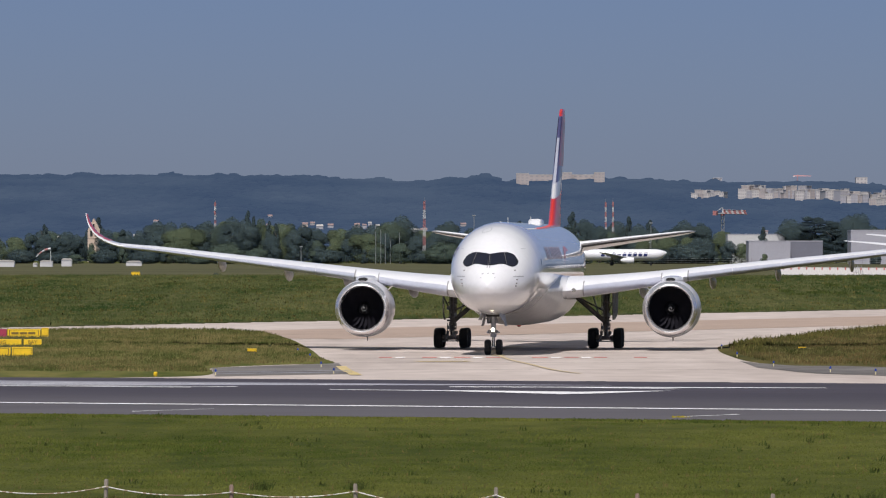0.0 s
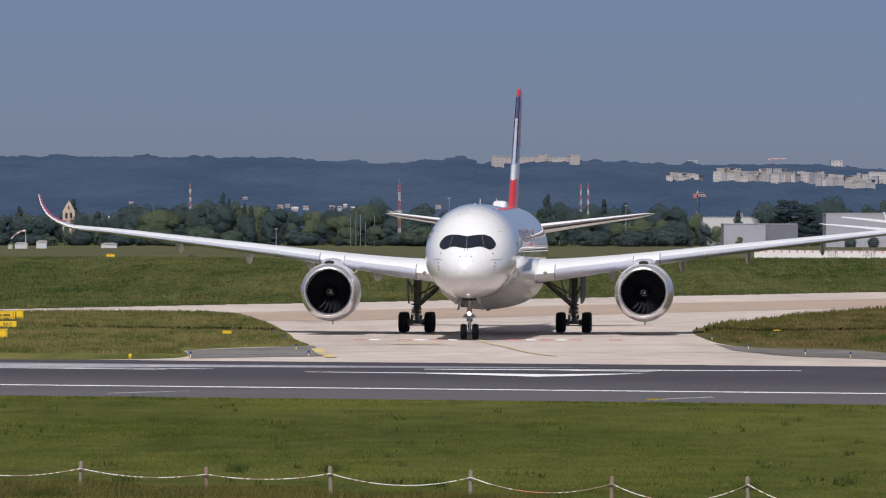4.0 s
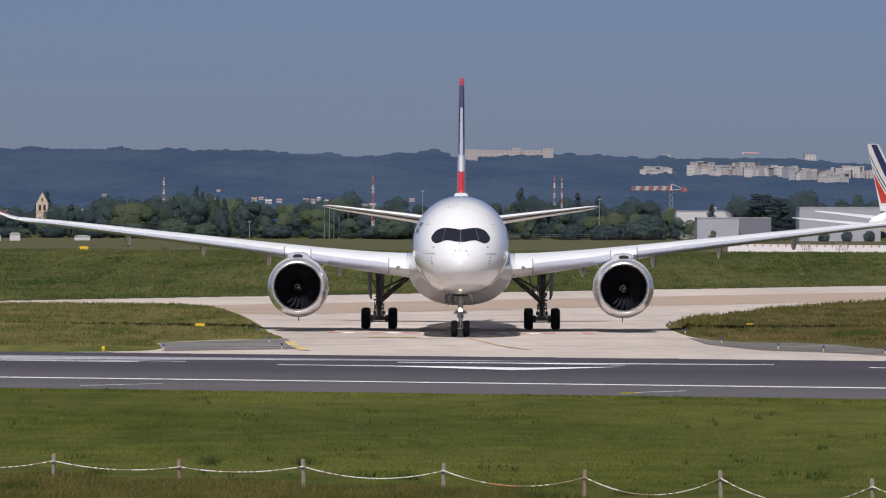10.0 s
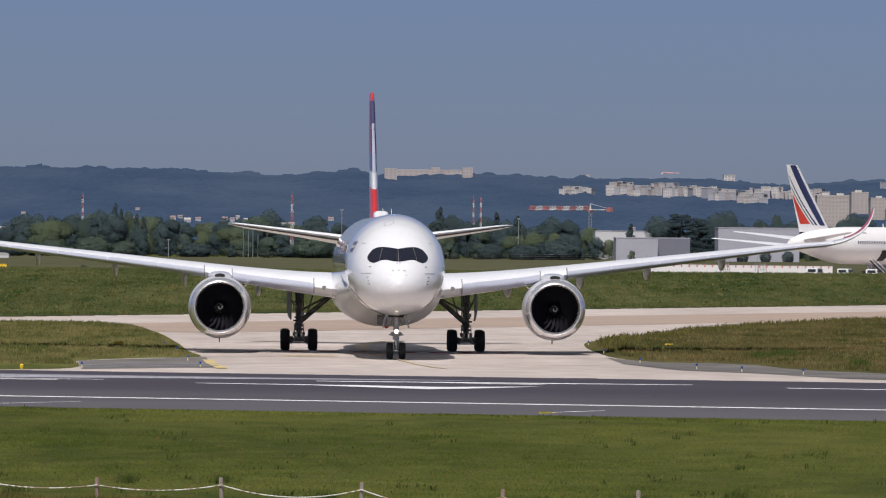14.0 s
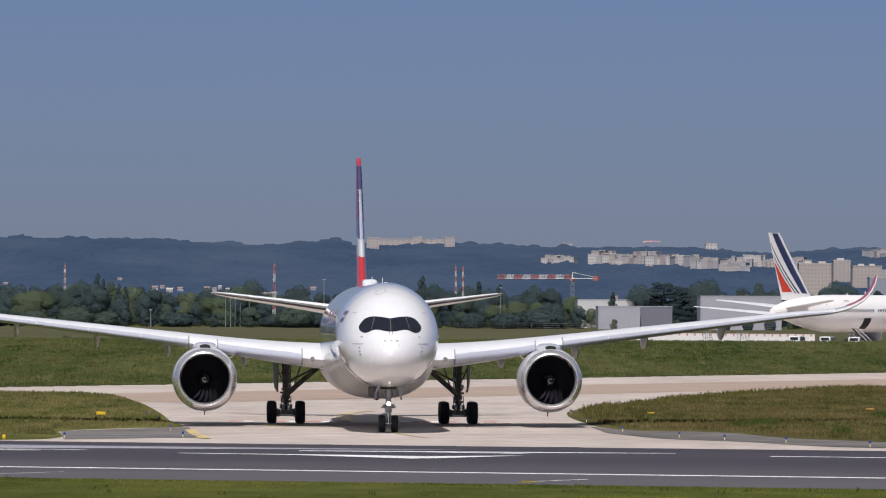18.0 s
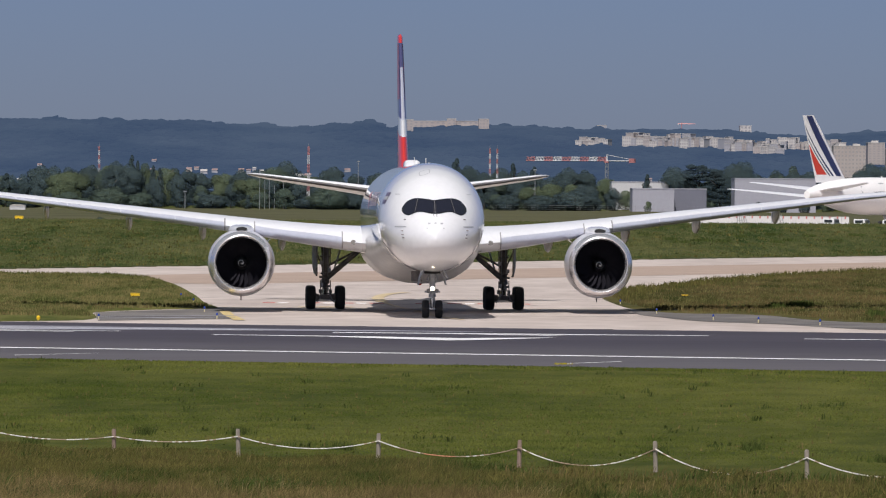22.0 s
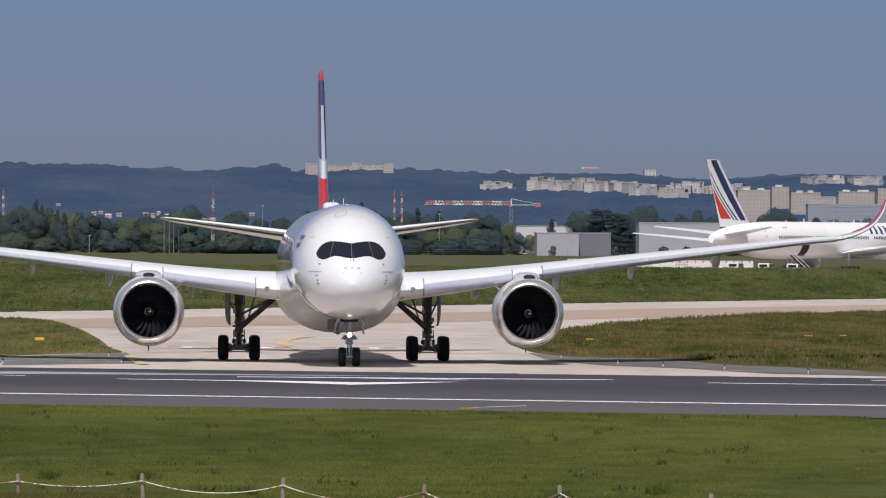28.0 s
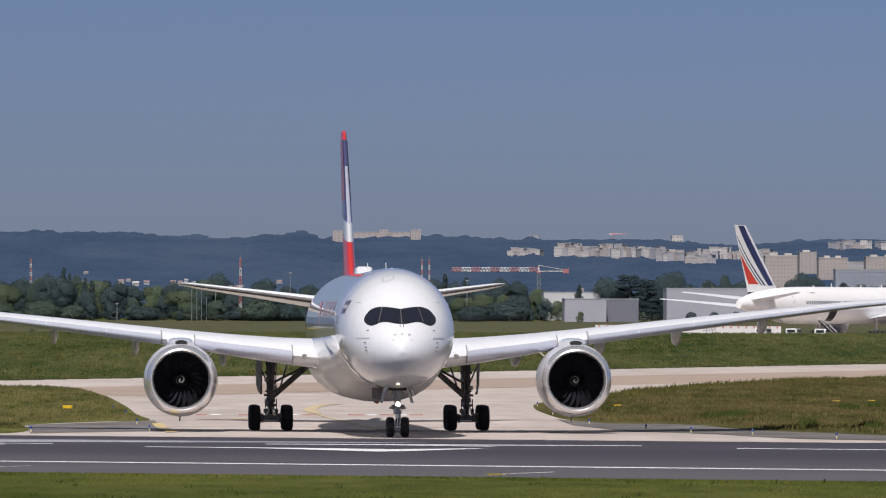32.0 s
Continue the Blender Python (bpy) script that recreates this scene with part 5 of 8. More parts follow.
# landing gear
def wheel(radius, width, parent, place):
    bm = bmesh.new()
    h = width / 2
    turned(bm, (0, 0, 0), (1, 0, 0), ((-h * 0.8, radius * 0.52), (-h, radius * 0.66), (-h * 0.98, radius * 0.82), (-h * 0.8, radius * 0.94), (-h * 0.45, radius * 0.99), (0, radius), (h * 0.45, radius * 0.99), (h * 0.8, radius * 0.94), (h * 0.98, radius * 0.82), (h, radius * 0.66), (h * 0.8, radius * 0.52)), 28)
    ob = part("wheel", bm, M_TYRE, parent, "black rubber tyre")
    ob.location = place
    bm = bmesh.new()
    turned(bm, (0, 0, 0), (1, 0, 0), ((-h * 0.8, radius * 0.53), (-h * 0.72, radius * 0.45), (-h * 0.3, radius * 0.3), (-h * 0.62, 0.09), (-h * 0.62, 0.01), (h * 0.62, 0.01), (h * 0.62, 0.09), (h * 0.3, radius * 0.3), (h * 0.72, radius * 0.45), (h * 0.8, radius * 0.53)), 20)
    part("rim", bm, M_RIM, ob, "grey wheel rim")
    return ob


WHEELS, NOSE_WHEELS = [], []
MR, NR, BASE = 0.695, 0.50, 28.66
for side in (1, -1):
    x = side * 5.3
    bm = bmesh.new()
    rod(bm, (x, BASE, 1.5), (x, BASE + 0.3, 4.5), 0.2, 0.26, 14)
    rod(bm, (x, BASE, 1.5), (x, BASE, 1.78), 0.26, 0.24, 14)
    rod(bm, (x, BASE + 0.1, 2.5), (x, BASE + 0.12, 2.66), 0.24, 0.24, 14)
    rod(bm, (x, BASE + 0.2, 3.5), (x, BASE + 0.22, 3.75), 0.27, 0.27, 14)
    gear = part("main_gear", bm, M_STRUT, airliner, "dark steel main gear leg")
    bm = bmesh.new()
    rod(bm, (x, BASE, 0.72), (x, BASE, 1.55), 0.17, 0.17, 14)
    part("piston", bm, M_PISTON, gear)
    bm = bmesh.new()
    box(bm, x - 0.2, x + 0.2, BASE - 1.25, BASE + 1.25, 0.58, 0.86, 0.06)
    for dy in (-1.02, 1.02):
        rod(bm, (x - 0.9, BASE + dy, MR), (x + 0.9, BASE + dy, MR), 0.10, 0.10, 10)
    part("bogie_beam", bm, M_STRUT, gear)
    for a, b, r in (((x - side * 0.1, BASE - 0.1, 1.85), (x - side * 2.3, BASE - 0.3, 3.75), 0.17), ((x - side * 0.2, BASE + 0.1, 2.6), (x - side * 1.9, BASE - 0.2, 3.5), 0.07),
                    ((x, BASE - 0.28, 1.6), (x, BASE - 0.75, 1.2), 0.07), ((x, BASE - 0.75, 1.2), (x, BASE - 0.3, 0.85), 0.07), ((x - 0.3, BASE - 0.35, 1.7), (x - 0.3, BASE - 0.9, 0.8), 0.03), ((x + 0.3, BASE - 0.35, 1.7), (x + 0.3, BASE - 0.9, 0.8), 0.03),
                    ((x - 0.75, BASE - 1.1, 0.62), (x + 0.75, BASE - 1.1, 0.62), 0.05), ((x + side * 0.1, BASE, 2.4), (x + side * 0.65, BASE + 0.1, 3.6), 0.05), ((x - side * 0.26, BASE - 0.2, 1.8), (x - side * 0.3, BASE, 4.0), 0.035)):
        bm = bmesh.new()
        rod(bm, a, b, r, r * 0.9, 10)
        part("brace", bm, M_STRUT, gear)
    for a, b, r in (((x - 0.13, BASE - 0.26, 2.0), (x - 0.13, BASE - 0.2, 3.9), 0.025), ((x + 0.15, BASE - 0.25, 1.7), (x + 0.09, BASE - 0.2, 3.6), 0.02), ((x - 0.62, BASE - 1.3, 0.5), (x + 0.62, BASE - 1.3, 0.5), 0.035), ((x - 0.34, BASE - 1.25, 0.6), (x - 0.16, BASE - 0.5, 1.25), 0.03), ((x + 0.34, BASE - 1.25, 0.6), (x + 0.16, BASE - 0.5, 1.25), 0.03), ((x - side * 0.5, BASE - 0.2, 2.3), (x - side * 1.0, BASE + 0.4, 3.9), 0.05)):
        bm = bmesh.new()
        rod(bm, a, b, r, r, 8)
        part("hydraulic_line", bm, M_RIM, gear)
    bm = bmesh.new()
    rod(bm, (x, BASE - 0.34, 1.2), (x, BASE - 0.34, 1.6), 0.12, 0.14, 10)
    rod(bm, (x - 0.36, BASE - 0.2, 1.9), (x + 0.36, BASE - 0.2, 1.9), 0.06, 0.06, 8)
    part("torque_link", bm, M_STRUT, gear)
    for z, r, h in ((1.28, 0.30, 0.16), (2.05, 0.29, 0.12), (3.05, 0.33, 0.14), (4.0, 0.36, 0.22)):
        bm = bmesh.new()
        turned(bm, (x, BASE - 0.02 + 0.09 * (z - 1.5), z), (0, 0, 1), ((0, r * 0.8), (h * 0.2, r), (h * 0.8, r), (h, r * 0.8)), 12, caps=True)
        part("collar", bm, M_STRUT, gear)
    for dx, dz in ((-0.30, 1.05), (0.30, 1.05), (-0.22, 1.42), (0.24, 2.30), (-0.26, 2.75)):
        bm = bmesh.new()
        box(bm, x + dx - 0.09, x + dx + 0.09, BASE - 0.46, BASE - 0.24, dz - 0.12, dz + 0.12, 0.03)
        part("valve_block", bm, M_RIM, gear, smooth=False)
    for dx in (-0.5, 0.5):
        bm = bmesh.new()
        rod(bm, (x + dx, BASE - 1.38, 0.42), (x + dx * 0.3, BASE - 1.3, 0.98), 0.035, 0.03, 8)
        part("brake_rod", bm, M_RIM, gear)
    bm = bmesh.new()
    loft(bm, [[(x + side * (0.52 + dx), BASE + dy, z) for dx, dy in ((-0.04, -1.0 + 0.5 * f), (0.04, -1.0 + 0.5 * f), (0.26 - 0.3 * f, 0.9 - 0.5 * f), (0.18 - 0.3 * f, 0.9 - 0.5 * f))] for k, (z, f) in enumerate(((1.95, 0.75), (2.15, 0.3), (2.5, 0.06), (3.2, 0.0), (3.8, 0.0), (4.3, 0.0)))])
    part("gear_door", bm, M_GEARDOOR, gear, "hanging scuffed gear leg door")
    for dy in (-1.02, 1.02):
        for dx in (-0.875, 0.875):
            WHEELS.append((wheel(MR, 0.58, airliner, (x + dx, BASE + dy, MR)), (x + dx, BASE + dy, MR), MR))
            bm = bmesh.new()
            rod(bm, (x + dx * 0.42, BASE + dy, MR), (x + dx * 0.68, BASE + dy, MR), 0.19, 0.24, 14)
            part("brake_pack", bm, M_STRUT, gear)

bm = bmesh.new()
rod(bm, (0, 0, 1.15), (0, -0.15, 2.75), 0.15, 0.18, 14)
rod(bm, (0, 0, 1.15), (0, 0, 1.35), 0.2, 0.2, 14)
nose_gear = part("nose_gear", bm, M_RIM, airliner, "grey painted nose gear leg")
bm = bmesh.new()
rod(bm, (0, 0, 0.5), (0, 0, 1.2), 0.10, 0.10, 12)
rod(bm, (-0.36, 0, NR), (0.36, 0, NR), 0.08, 0.08, 10)
part("piston", bm, M_PISTON, nose_gear)
for a, b, r in (((0, -0.1, 1.9), (0, 2.0, 2.7), 0.08), ((0.1, -0.16, 1.25), (0.1, -0.5, 0.95), 0.04), ((0.1, -0.5, 0.95), (0.05, -0.1, 0.6), 0.04), ((-0.28, 0, 1.45), (-0.28, 0, 1.45 + 0.02), 0.09), ((-0.42, -0.1, 1.45), (0.42, -0.1, 1.45), 0.05), ((-0.3, -0.05, 2.1), (-0.1, -0.05, 2.6), 0.04), ((0.3, -0.05, 2.1), (0.1, -0.05, 2.6), 0.04)):
    bm = bmesh.new()
    rod(bm, a, b, r, r, 10)
    part("brace", bm, M_RIM, nose_gear)
for lx, lz in ((0.0, 1.64), (-0.22, 1.50), (0.22, 1.50)):
    bm = bmesh.new()
    turned(bm, (lx, -0.20, lz), (0, -1, 0), ((0, 0.02), (0.01, 0.11), (0.26, 0.135), (0.26, 0.118), (0.06, 0.10)), 16)
    part("lamp_housing", bm, M_GEARWHITE, nose_gear)
    bm = bmesh.new()
    rod(bm, (lx, -0.43, lz), (lx, -0.445, lz), 0.118, 0.11, 18)
    part("lamp_lens", bm, M_LAMP if lz > 1.6 else M_LENS, nose_gear, "bright lit taxi lamp" if lz > 1.6 else "unlit lamp lens")
for side in (1, -1):
    for y0, y1, z0 in ((-0.2, 1.5, 1.85), (-2.4, -0.35, 2.25)):
        bm = bmesh.new()
        loft(bm, [[(side * (0.52 + dx + 0.22 * t), y, 2.72 - (2.72 - z0) * t + 0.1 * 0) for y, dx in ((y0, 0), (y0, 0.05), (y1, 0.05), (y1, 0))] for t in (0, 0.4, 0.8, 1.0)])
        part("gear_door", bm, M_RIM, airliner, "open grey nose gear door")
    NOSE_WHEELS.append((wheel(NR, 0.40, airliner, (side * 0.365, 0, NR)), (side * 0.365, 0, NR), NR))
bm = bmesh.new()
box(bm, -0.42, 0.42, -0.7, 1.6, 2.47, 2.6)
part("gear_bay", bm, M_DARK, airliner, "dark nose gear bay")


# ---- far hill and its buildings ----
PLATEAU = 1.9


def hill_height(x, y):
    crest = spline((-700, -309, -112, -57, -25, 26, 46, 125, 184, 259, 309, 330, 381, 412, 455, 700), (62, 61.5, 60.7, 58.3, 56.7, 60.0, 56.7, 58.7, 56, 56.7, 54, 52.8, 56, 56.8, 56, 55), x)
    t = smooth(3050, 4350, y)
    return PLATEAU - 1 + (crest - 3) * t


def wooded_hill():
    """The bare slope and, as uncountable stuff, its rounded tree crowns."""
    ys = list(np.linspace(3000, 4300, 40)) + [4340, 4380, 4500, 4700]
    xs = list(np.linspace(-520, 760, 160))
    verts = [(x, y, hill_height(x, y) - 1.5) for y in ys for x in xs]
    w = len(xs)
    faces = [(j * w + i, j * w + i + 1, (j + 1) * w + i + 1, (j + 1) * w + i) for j in range(len(ys) - 1) for i in range(w - 1)]
    me = bpy.data.meshes.new("hill")
    me.from_pydata(verts, [], faces)
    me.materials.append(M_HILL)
    me.shade_smooth()
    tagged(new("backdrop_hill", me), "distant blue hazy hill covered with woods", "hill", kind="structure")
    bm = bmesh.new()
    bmesh.ops.create_icosphere(bm, subdivisions=2, radius=1.0)
    ball = np.array([v.co[:] for v in bm.verts])
    tris = np.array([[v.index for v in f.verts] for f in bm.faces])
    bm.free()
    rng = np.random.default_rng(21)
    cs, fs = [], []
    spots = []
    for _ in range(17000):
        y = 3080 + 1250 * rng.random() ** 0.8
        x = rng.uniform(-0.078 * y, 0.118 * y)
        r = rng.uniform(1.6, 3.6) * (1.25 if noise.noise((x * 0.012, y * 0.01, 4)) > 0 else 0.85)
        spots.append((x, y, r, r * 0.36))
    for _ in range(900):
        # taller crowns along the ridge, in uneven groups
        y = rng.uniform(4290, 4385)
        x = rng.uniform(-0.078 * y, 0.118 * y)
        r = rng.uniform(2.0, 5.5)
        spots.append((x, y, r, r * (0.30 + 0.55 * max(0.0, noise.noise((x * 0.055, 2.0, 6.0)) + 0.25 * rng.normal()))))
    for k, (x, y, r, h) in enumerate(spots):
        lump = 1 + 0.16 * rng.normal(0, 1, len(ball))[:, None] * 0.7
        cs.append(ball * lump * np.array([r * 1.15, r, h]) + np.array([x, y, hill_height(x, y) - 0.9]))
        fs.append(tris + k * len(ball))
    me = bpy.data.meshes.new("wood")
    me.from_pydata(np.concatenate(cs).tolist(), [], np.concatenate(fs).tolist())
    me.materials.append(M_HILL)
    me.shade_smooth()
    tagged(new("woods", me), "blue hazy crowns of the wood on the far hill", "trees", kind="stuff")


wooded_hill()


def on_hill(u, v):
    """Distance at which the line of sight at this bearing and height meets the wooded slope."""
    for d in range(3060, 4345, 5):
        if level(v, d) < hill_height(aside(u, d), d) + 0.5:
            return d
    return 4345


def apartment(x, y, z, w, d, h, floors, bays, wall, label, turn=0.0, hut=True):
    """A slab block with window rows, standing on z."""
    t = thing("apartment_building", label, "building", "far buildings", (x, y, z), turn)
    bm = bmesh.new()
    box(bm, -w / 2, w / 2, 0, d, 0, h)
    part("wall", bm, wall, t, smooth=False)
    bm = bmesh.new()
    box(bm, -w / 2 - 0.15, w / 2 + 0.15, -0.15, d, h, h + 0.35)
    roof_part = part("roof", bm, M_ROOF, t, smooth=False)
    if hut:
        bm = bmesh.new()
        box(bm, -w * 0.2, -w * 0.2 + min(4, w * 0.3), d * 0.3, d * 0.6, h + 0.6, h + 2.4)
        part("roof_hut", bm, M_FACADEGREY, roof_part, smooth=False)
    bm = bmesh.new()
    ww, hh = w / bays * 0.5, h / floors * 0.46
    box(bm, -ww / 2, ww / 2, -0.12, 0.1, 0, hh)
    wm = link("window", bm, M_WINDOW, False)
    for f in range(floors):
        for b in range(bays):
            win = new("window", wm)
            win.parent = t
            win.location = (-w / 2 + w * (b + 0.5) / bays, 0, h * (f + 0.32) / floors)
    return t


crand = random.Random(8)


def estate(u, u2, v, v2, d, floors, bays, m, lab):
    """A far building between two bearings and two heights of sight; wide ones on the slope break into blocks."""
    if v2 < 366 and u > 1100 and u2 - u > 30:
        # a cluster of stepped blocks on the slope
        for row in range(2):
            at = u - 3.0
            while at < u2:
                wide = crand.uniform(6, 17)
                if crand.random() < 0.84:
                    va, vb = v + (v2 - v) * (0.28 * row + 0.34 * crand.random()), v2 - (v2 - v) * (0.30 - 0.30 * row) * crand.random()
                    d = on_hill(at + wide / 2, vb - 2)
                    apartment((2 * at + wide - 1568) / 22060 * d, d, level(vb + 3, d), wide / 11030 * d, 9, (vb + 3 - va) / 11030 * d, max(2, round((vb - va) / 4.5)), max(2, round(wide / 4)), crand.choice((m, M_FACADE, M_FACADEGREY, M_FACADEPALE, M_FACADEPALE)), lab, crand.uniform(-30, 30), hut=False)
                at += wide * crand.uniform(0.75, 1.1)
        return
    d = on_hill((u + u2) / 2, v2 - 2) if v2 < 366 and d < 4338 else d
    w = (u2 - u) / 11030 * d
    h = (v2 - v) / 11030 * d
    apartment((u + u2 - 1568) / 22060 * d, d, 6.69 - (v2 - 445.1) / 11030 * d, w, 12, h, floors, bays, m, lab, hut=False)


estate(914, 936, 308, 328, 4330, 4, 3, M_FACADE, "cream end block of a long hilltop building")
estate(936, 1052, 310, 322, 4345, 2, 12, M_FACADE, "long cream hilltop building with flat roof")
estate(1052, 1070, 306, 323, 4330, 3, 3, M_FACADE, "cream corner block of a hilltop building")
estate(996, 1012, 306, 322, 4338, 3, 2, M_FACADE, "cream stair block of a hilltop building")
estate(1226, 1273, 336, 349, 4200, 2, 5, M_FACADEGREY, "pale low hillside apartment building")
estate(1262, 1278, 316, 327, 4350, 2, 2, M_FACADEGREY, "small pale building on the ridge")
estate(1309, 1354, 328, 350, 4180, 3, 5, M_FACADEGREY, "pale grey stepped hillside apartments")
estate(1346, 1398, 331, 352, 4120, 3, 6, M_FACADE, "cream hillside apartment slab")
estate(1390, 1444, 329, 353, 4150, 4, 6, M_FACADE, "cream hillside apartment slab")
estate(1458, 1494, 332, 351, 4180, 3, 3, M_FACADEGREY, "grey blocks of hillside apartments")
estate(1490, 1530, 336, 361, 4120, 3, 5, M_FACADEGREY, "pale stepped hillside apartments")
estate(1528, 1582, 344, 365, 4060, 4, 6, M_FACADE, "cream rendered hillside apartments")
estate(1556, 1634, 335, 357, 4150, 3, 6, M_FACADEGREY, "grey blocks of hillside apartments")
estate(1515, 1535, 315, 327, 4360, 2, 3, M_FACADEPALE, "small white building on the ridge")
estate(1640, 1690, 337, 359, 4100, 3, 5, M_FACADE, "cream rendered hillside apartments")
estate(1681, 1738, 350, 412, 3150, 9, 9, M_FACADE, "tall cream apartment slab in the suburb")
estate(1742, 1772, 344, 382, 3250, 9, 4, M_FACADE, "slender cream apartment tower in the suburb")
estate(1776, 1828, 354, 392, 3200, 6, 8, M_FACADE, "wide pale apartment slab")
estate(1828, 1858, 361, 392, 3280, 5, 5, M_FACADEGREY, "low grey apartment slab")
estate(1860, 1924, 352, 374, 3260, 4, 9, M_FACADE, "cream apartment slab in the suburb")
estate(1930, 2010, 346, 382, 3240, 5, 11, M_FACADE, "cream apartment slab in the suburb")
estate(1806, 1990, 374, 408, 3000, 5, 22, M_FACADEBLUE, "blue grey glazed office block")
estate(1808, 1866, 322, 337, 4300, 2, 3, M_FACADEGREY, "pale houses on the hillside")
estate(1890, 1934, 321, 339, 4280, 2, 5, M_FACADEGREY, "pale houses on the hillside")

# flat-roof rooms on the suburb slabs
for u, u2, v, d in ((1690, 1702, 350, 3154), (1716, 1728, 350, 3154), (1748, 1760, 344, 3254), (1786, 1796, 354, 3204), (1806, 1815, 354, 3204), (1868, 1880, 352, 3264), (1894, 1914, 352, 3264)):
    bm = bmesh.new()
    box(bm, 0, (u2 - u) / 11030 * d, 0, 4, 0.35, 1.3)
    solo("roof_room", bm, M_FACADEPALE, "low pale plant room on a flat roof", "roof room", "roof rooms", place=(aside(u, d), d, level(v, d)), smooth=False)

# faint crane far behind the ridge
t = thing("tower_crane", "faint red tower crane behind the wooded ridge", "crane", place=(aside(1411, 4420), 4420, level(326, 4420)))
rise = 14.5 / 11030 * 4420
bm = bmesh.new()
box(bm, -0.22, 0.22, -0.22, 0.22, 0, rise)
part("mast", bm, M_STEELRED, t, smooth=False)
bm = bmesh.new()
loft(bm, [[(x, y, rise - 0.4 + z) for y, z in ((-0.3, 0), (0.3, 0), (0, h))] for x, h in ((-2.8, 0.6), (-0.4, 0.7), (0, 1.1), (0.5, 0.8), (9.8, 0.45))])
part("jib", bm, M_STEELRED, t, smooth=False)
bm = bmesh.new()
box(bm, -2.9, -1.9, -0.3, 0.3, rise - 1.0, rise - 0.4)
part("counterweight", bm, M_STEELWHITE, t, smooth=False)


# small houses among the trees
def house(x, y, z, w, h, wall, roof_mat, label, turn=0.0):
    t = thing("house", label, "house", "far houses", (x, y, z), turn)
    bm = bmesh.new()
    box(bm, -w / 2, w / 2, 0, 8, 0, h)
    part("wall", bm, wall, t, smooth=False)
    bm = bmesh.new()
    loft(bm, [[(-w / 2 - 0.05, -0.2, h), (-w / 2 - 0.05, 8.2, h), (-w / 2 - 0.05, 4, h + w * 0.28)], [(w / 2 + 0.05, -0.2, h), (w / 2 + 0.05, 8.2, h), (w / 2 + 0.05, 4, h + w * 0.28)]])
    part("roof", bm, roof_mat, t, smooth=False)
    for k in (-0.25, 0.25):
        bm = bmesh.new()
        box(bm, k * w - 0.5, k * w + 0.5, -0.08, 0.1, h * 0.4, h * 0.75)
        part("window", bm, M_FACADEGREY, t, smooth=False)
    return t


for u, v, d, w, h, wall, roof_mat in ((475, 398, 3300, 5, 4, M_FACADE, M_TILE), (553, 393, 3350, 5, 3, M_FACADE, M_TILE), (585, 398, 3300, 6, 4, M_FACADEGREY, M_TILE), (632, 397, 3300, 6, 4, M_FACADE, M_TILE), (655, 395, 3300, 4, 5, M_FACADEGREY, M_ROOF), (430, 398, 3350, 4, 3, M_FACADEGREY, M_TILE), (100, 420, 2900, 9, 3, M_FACADEGREY, M_ROOF), (240, 415, 2850, 5, 2.5, M_FACADEGREY, M_ROOF), (750, 404, 2900, 7, 2.2, M_FACADEGREY, M_TILE),
                                      (820, 395, 3300, 6, 3, M_FACADE, M_TILE), (1356, 408, 2900, 4, 3, M_FACADE, M_TILE), (1390, 418, 2800, 7, 3, M_FACADEGREY, M_ROOF), (276, 388, 3700, 5, 2, M_FACADEGREY, M_TILE), (478, 379, 3800, 5, 2, M_FACADEGREY, M_TILE), (508, 400, 3300, 5, 3, M_FACADEPALE, M_TILE), (540, 396, 3300, 6, 4, M_STONE, M_TILE), (566, 400, 3300, 7, 4, M_FACADEPALE, M_ROOF), (645, 399, 3300, 5, 5, M_FACADEPALE, M_TILE), (668, 399, 3300, 5, 4, M_FACADEPALE, M_ROOF), (735, 406, 2950, 8, 3, M_FACADEPALE, M_ROOF)):
    d = on_hill(u, v + 6)
    w, h = w * 0.55, h * 0.40
    house(aside(u, d), d, level(v + 6, d), w, h, M_FACADEGREY if wall is M_FACADEPALE else wall, roof_mat, "small pale house with a tiled roof among trees" if roof_mat is M_TILE else "small white flat-roofed house among trees")

# church tower
t = thing("church_tower", "pale stone church tower with a gabled roof", "church tower", place=(-151.28, 2700, PLATEAU))
bm = bmesh.new()
box(bm, -2.6, 2.6, 0, 5.2, 0, 14.0)
part("wall", bm, M_STONE, t, smooth=False)
bm = bmesh.new()
loft(bm, [[(-2.7, -0.02, 14.0), (2.7, -0.02, 14.0), (0, -0.02, 19.0)], [(-2.7, 5.3, 14.0), (2.7, 5.3, 14.0), (0, 5.3, 19.0)]])
part("roof", bm, M_STONE, t, smooth=False)
for x in (-1.0, 1.0):
    bm = bmesh.new()
    box(bm, x - 0.5, x + 0.5, -0.1, 0.2, 11.2, 13.6)
    part("belfry_opening", bm, M_DARK, t, smooth=False)
bm = bmesh.new()
box(bm, -0.3, 0.3, -0.12, 0.2, 15.2, 16.6)
part("gable_slit", bm, M_DARK, t, smooth=False)
bm = bmesh.new()
box(bm, -2.75, 2.75, -0.15, 5.35, 10.4, 10.75)
part("string_course", bm, M_STONE, t, smooth=False)


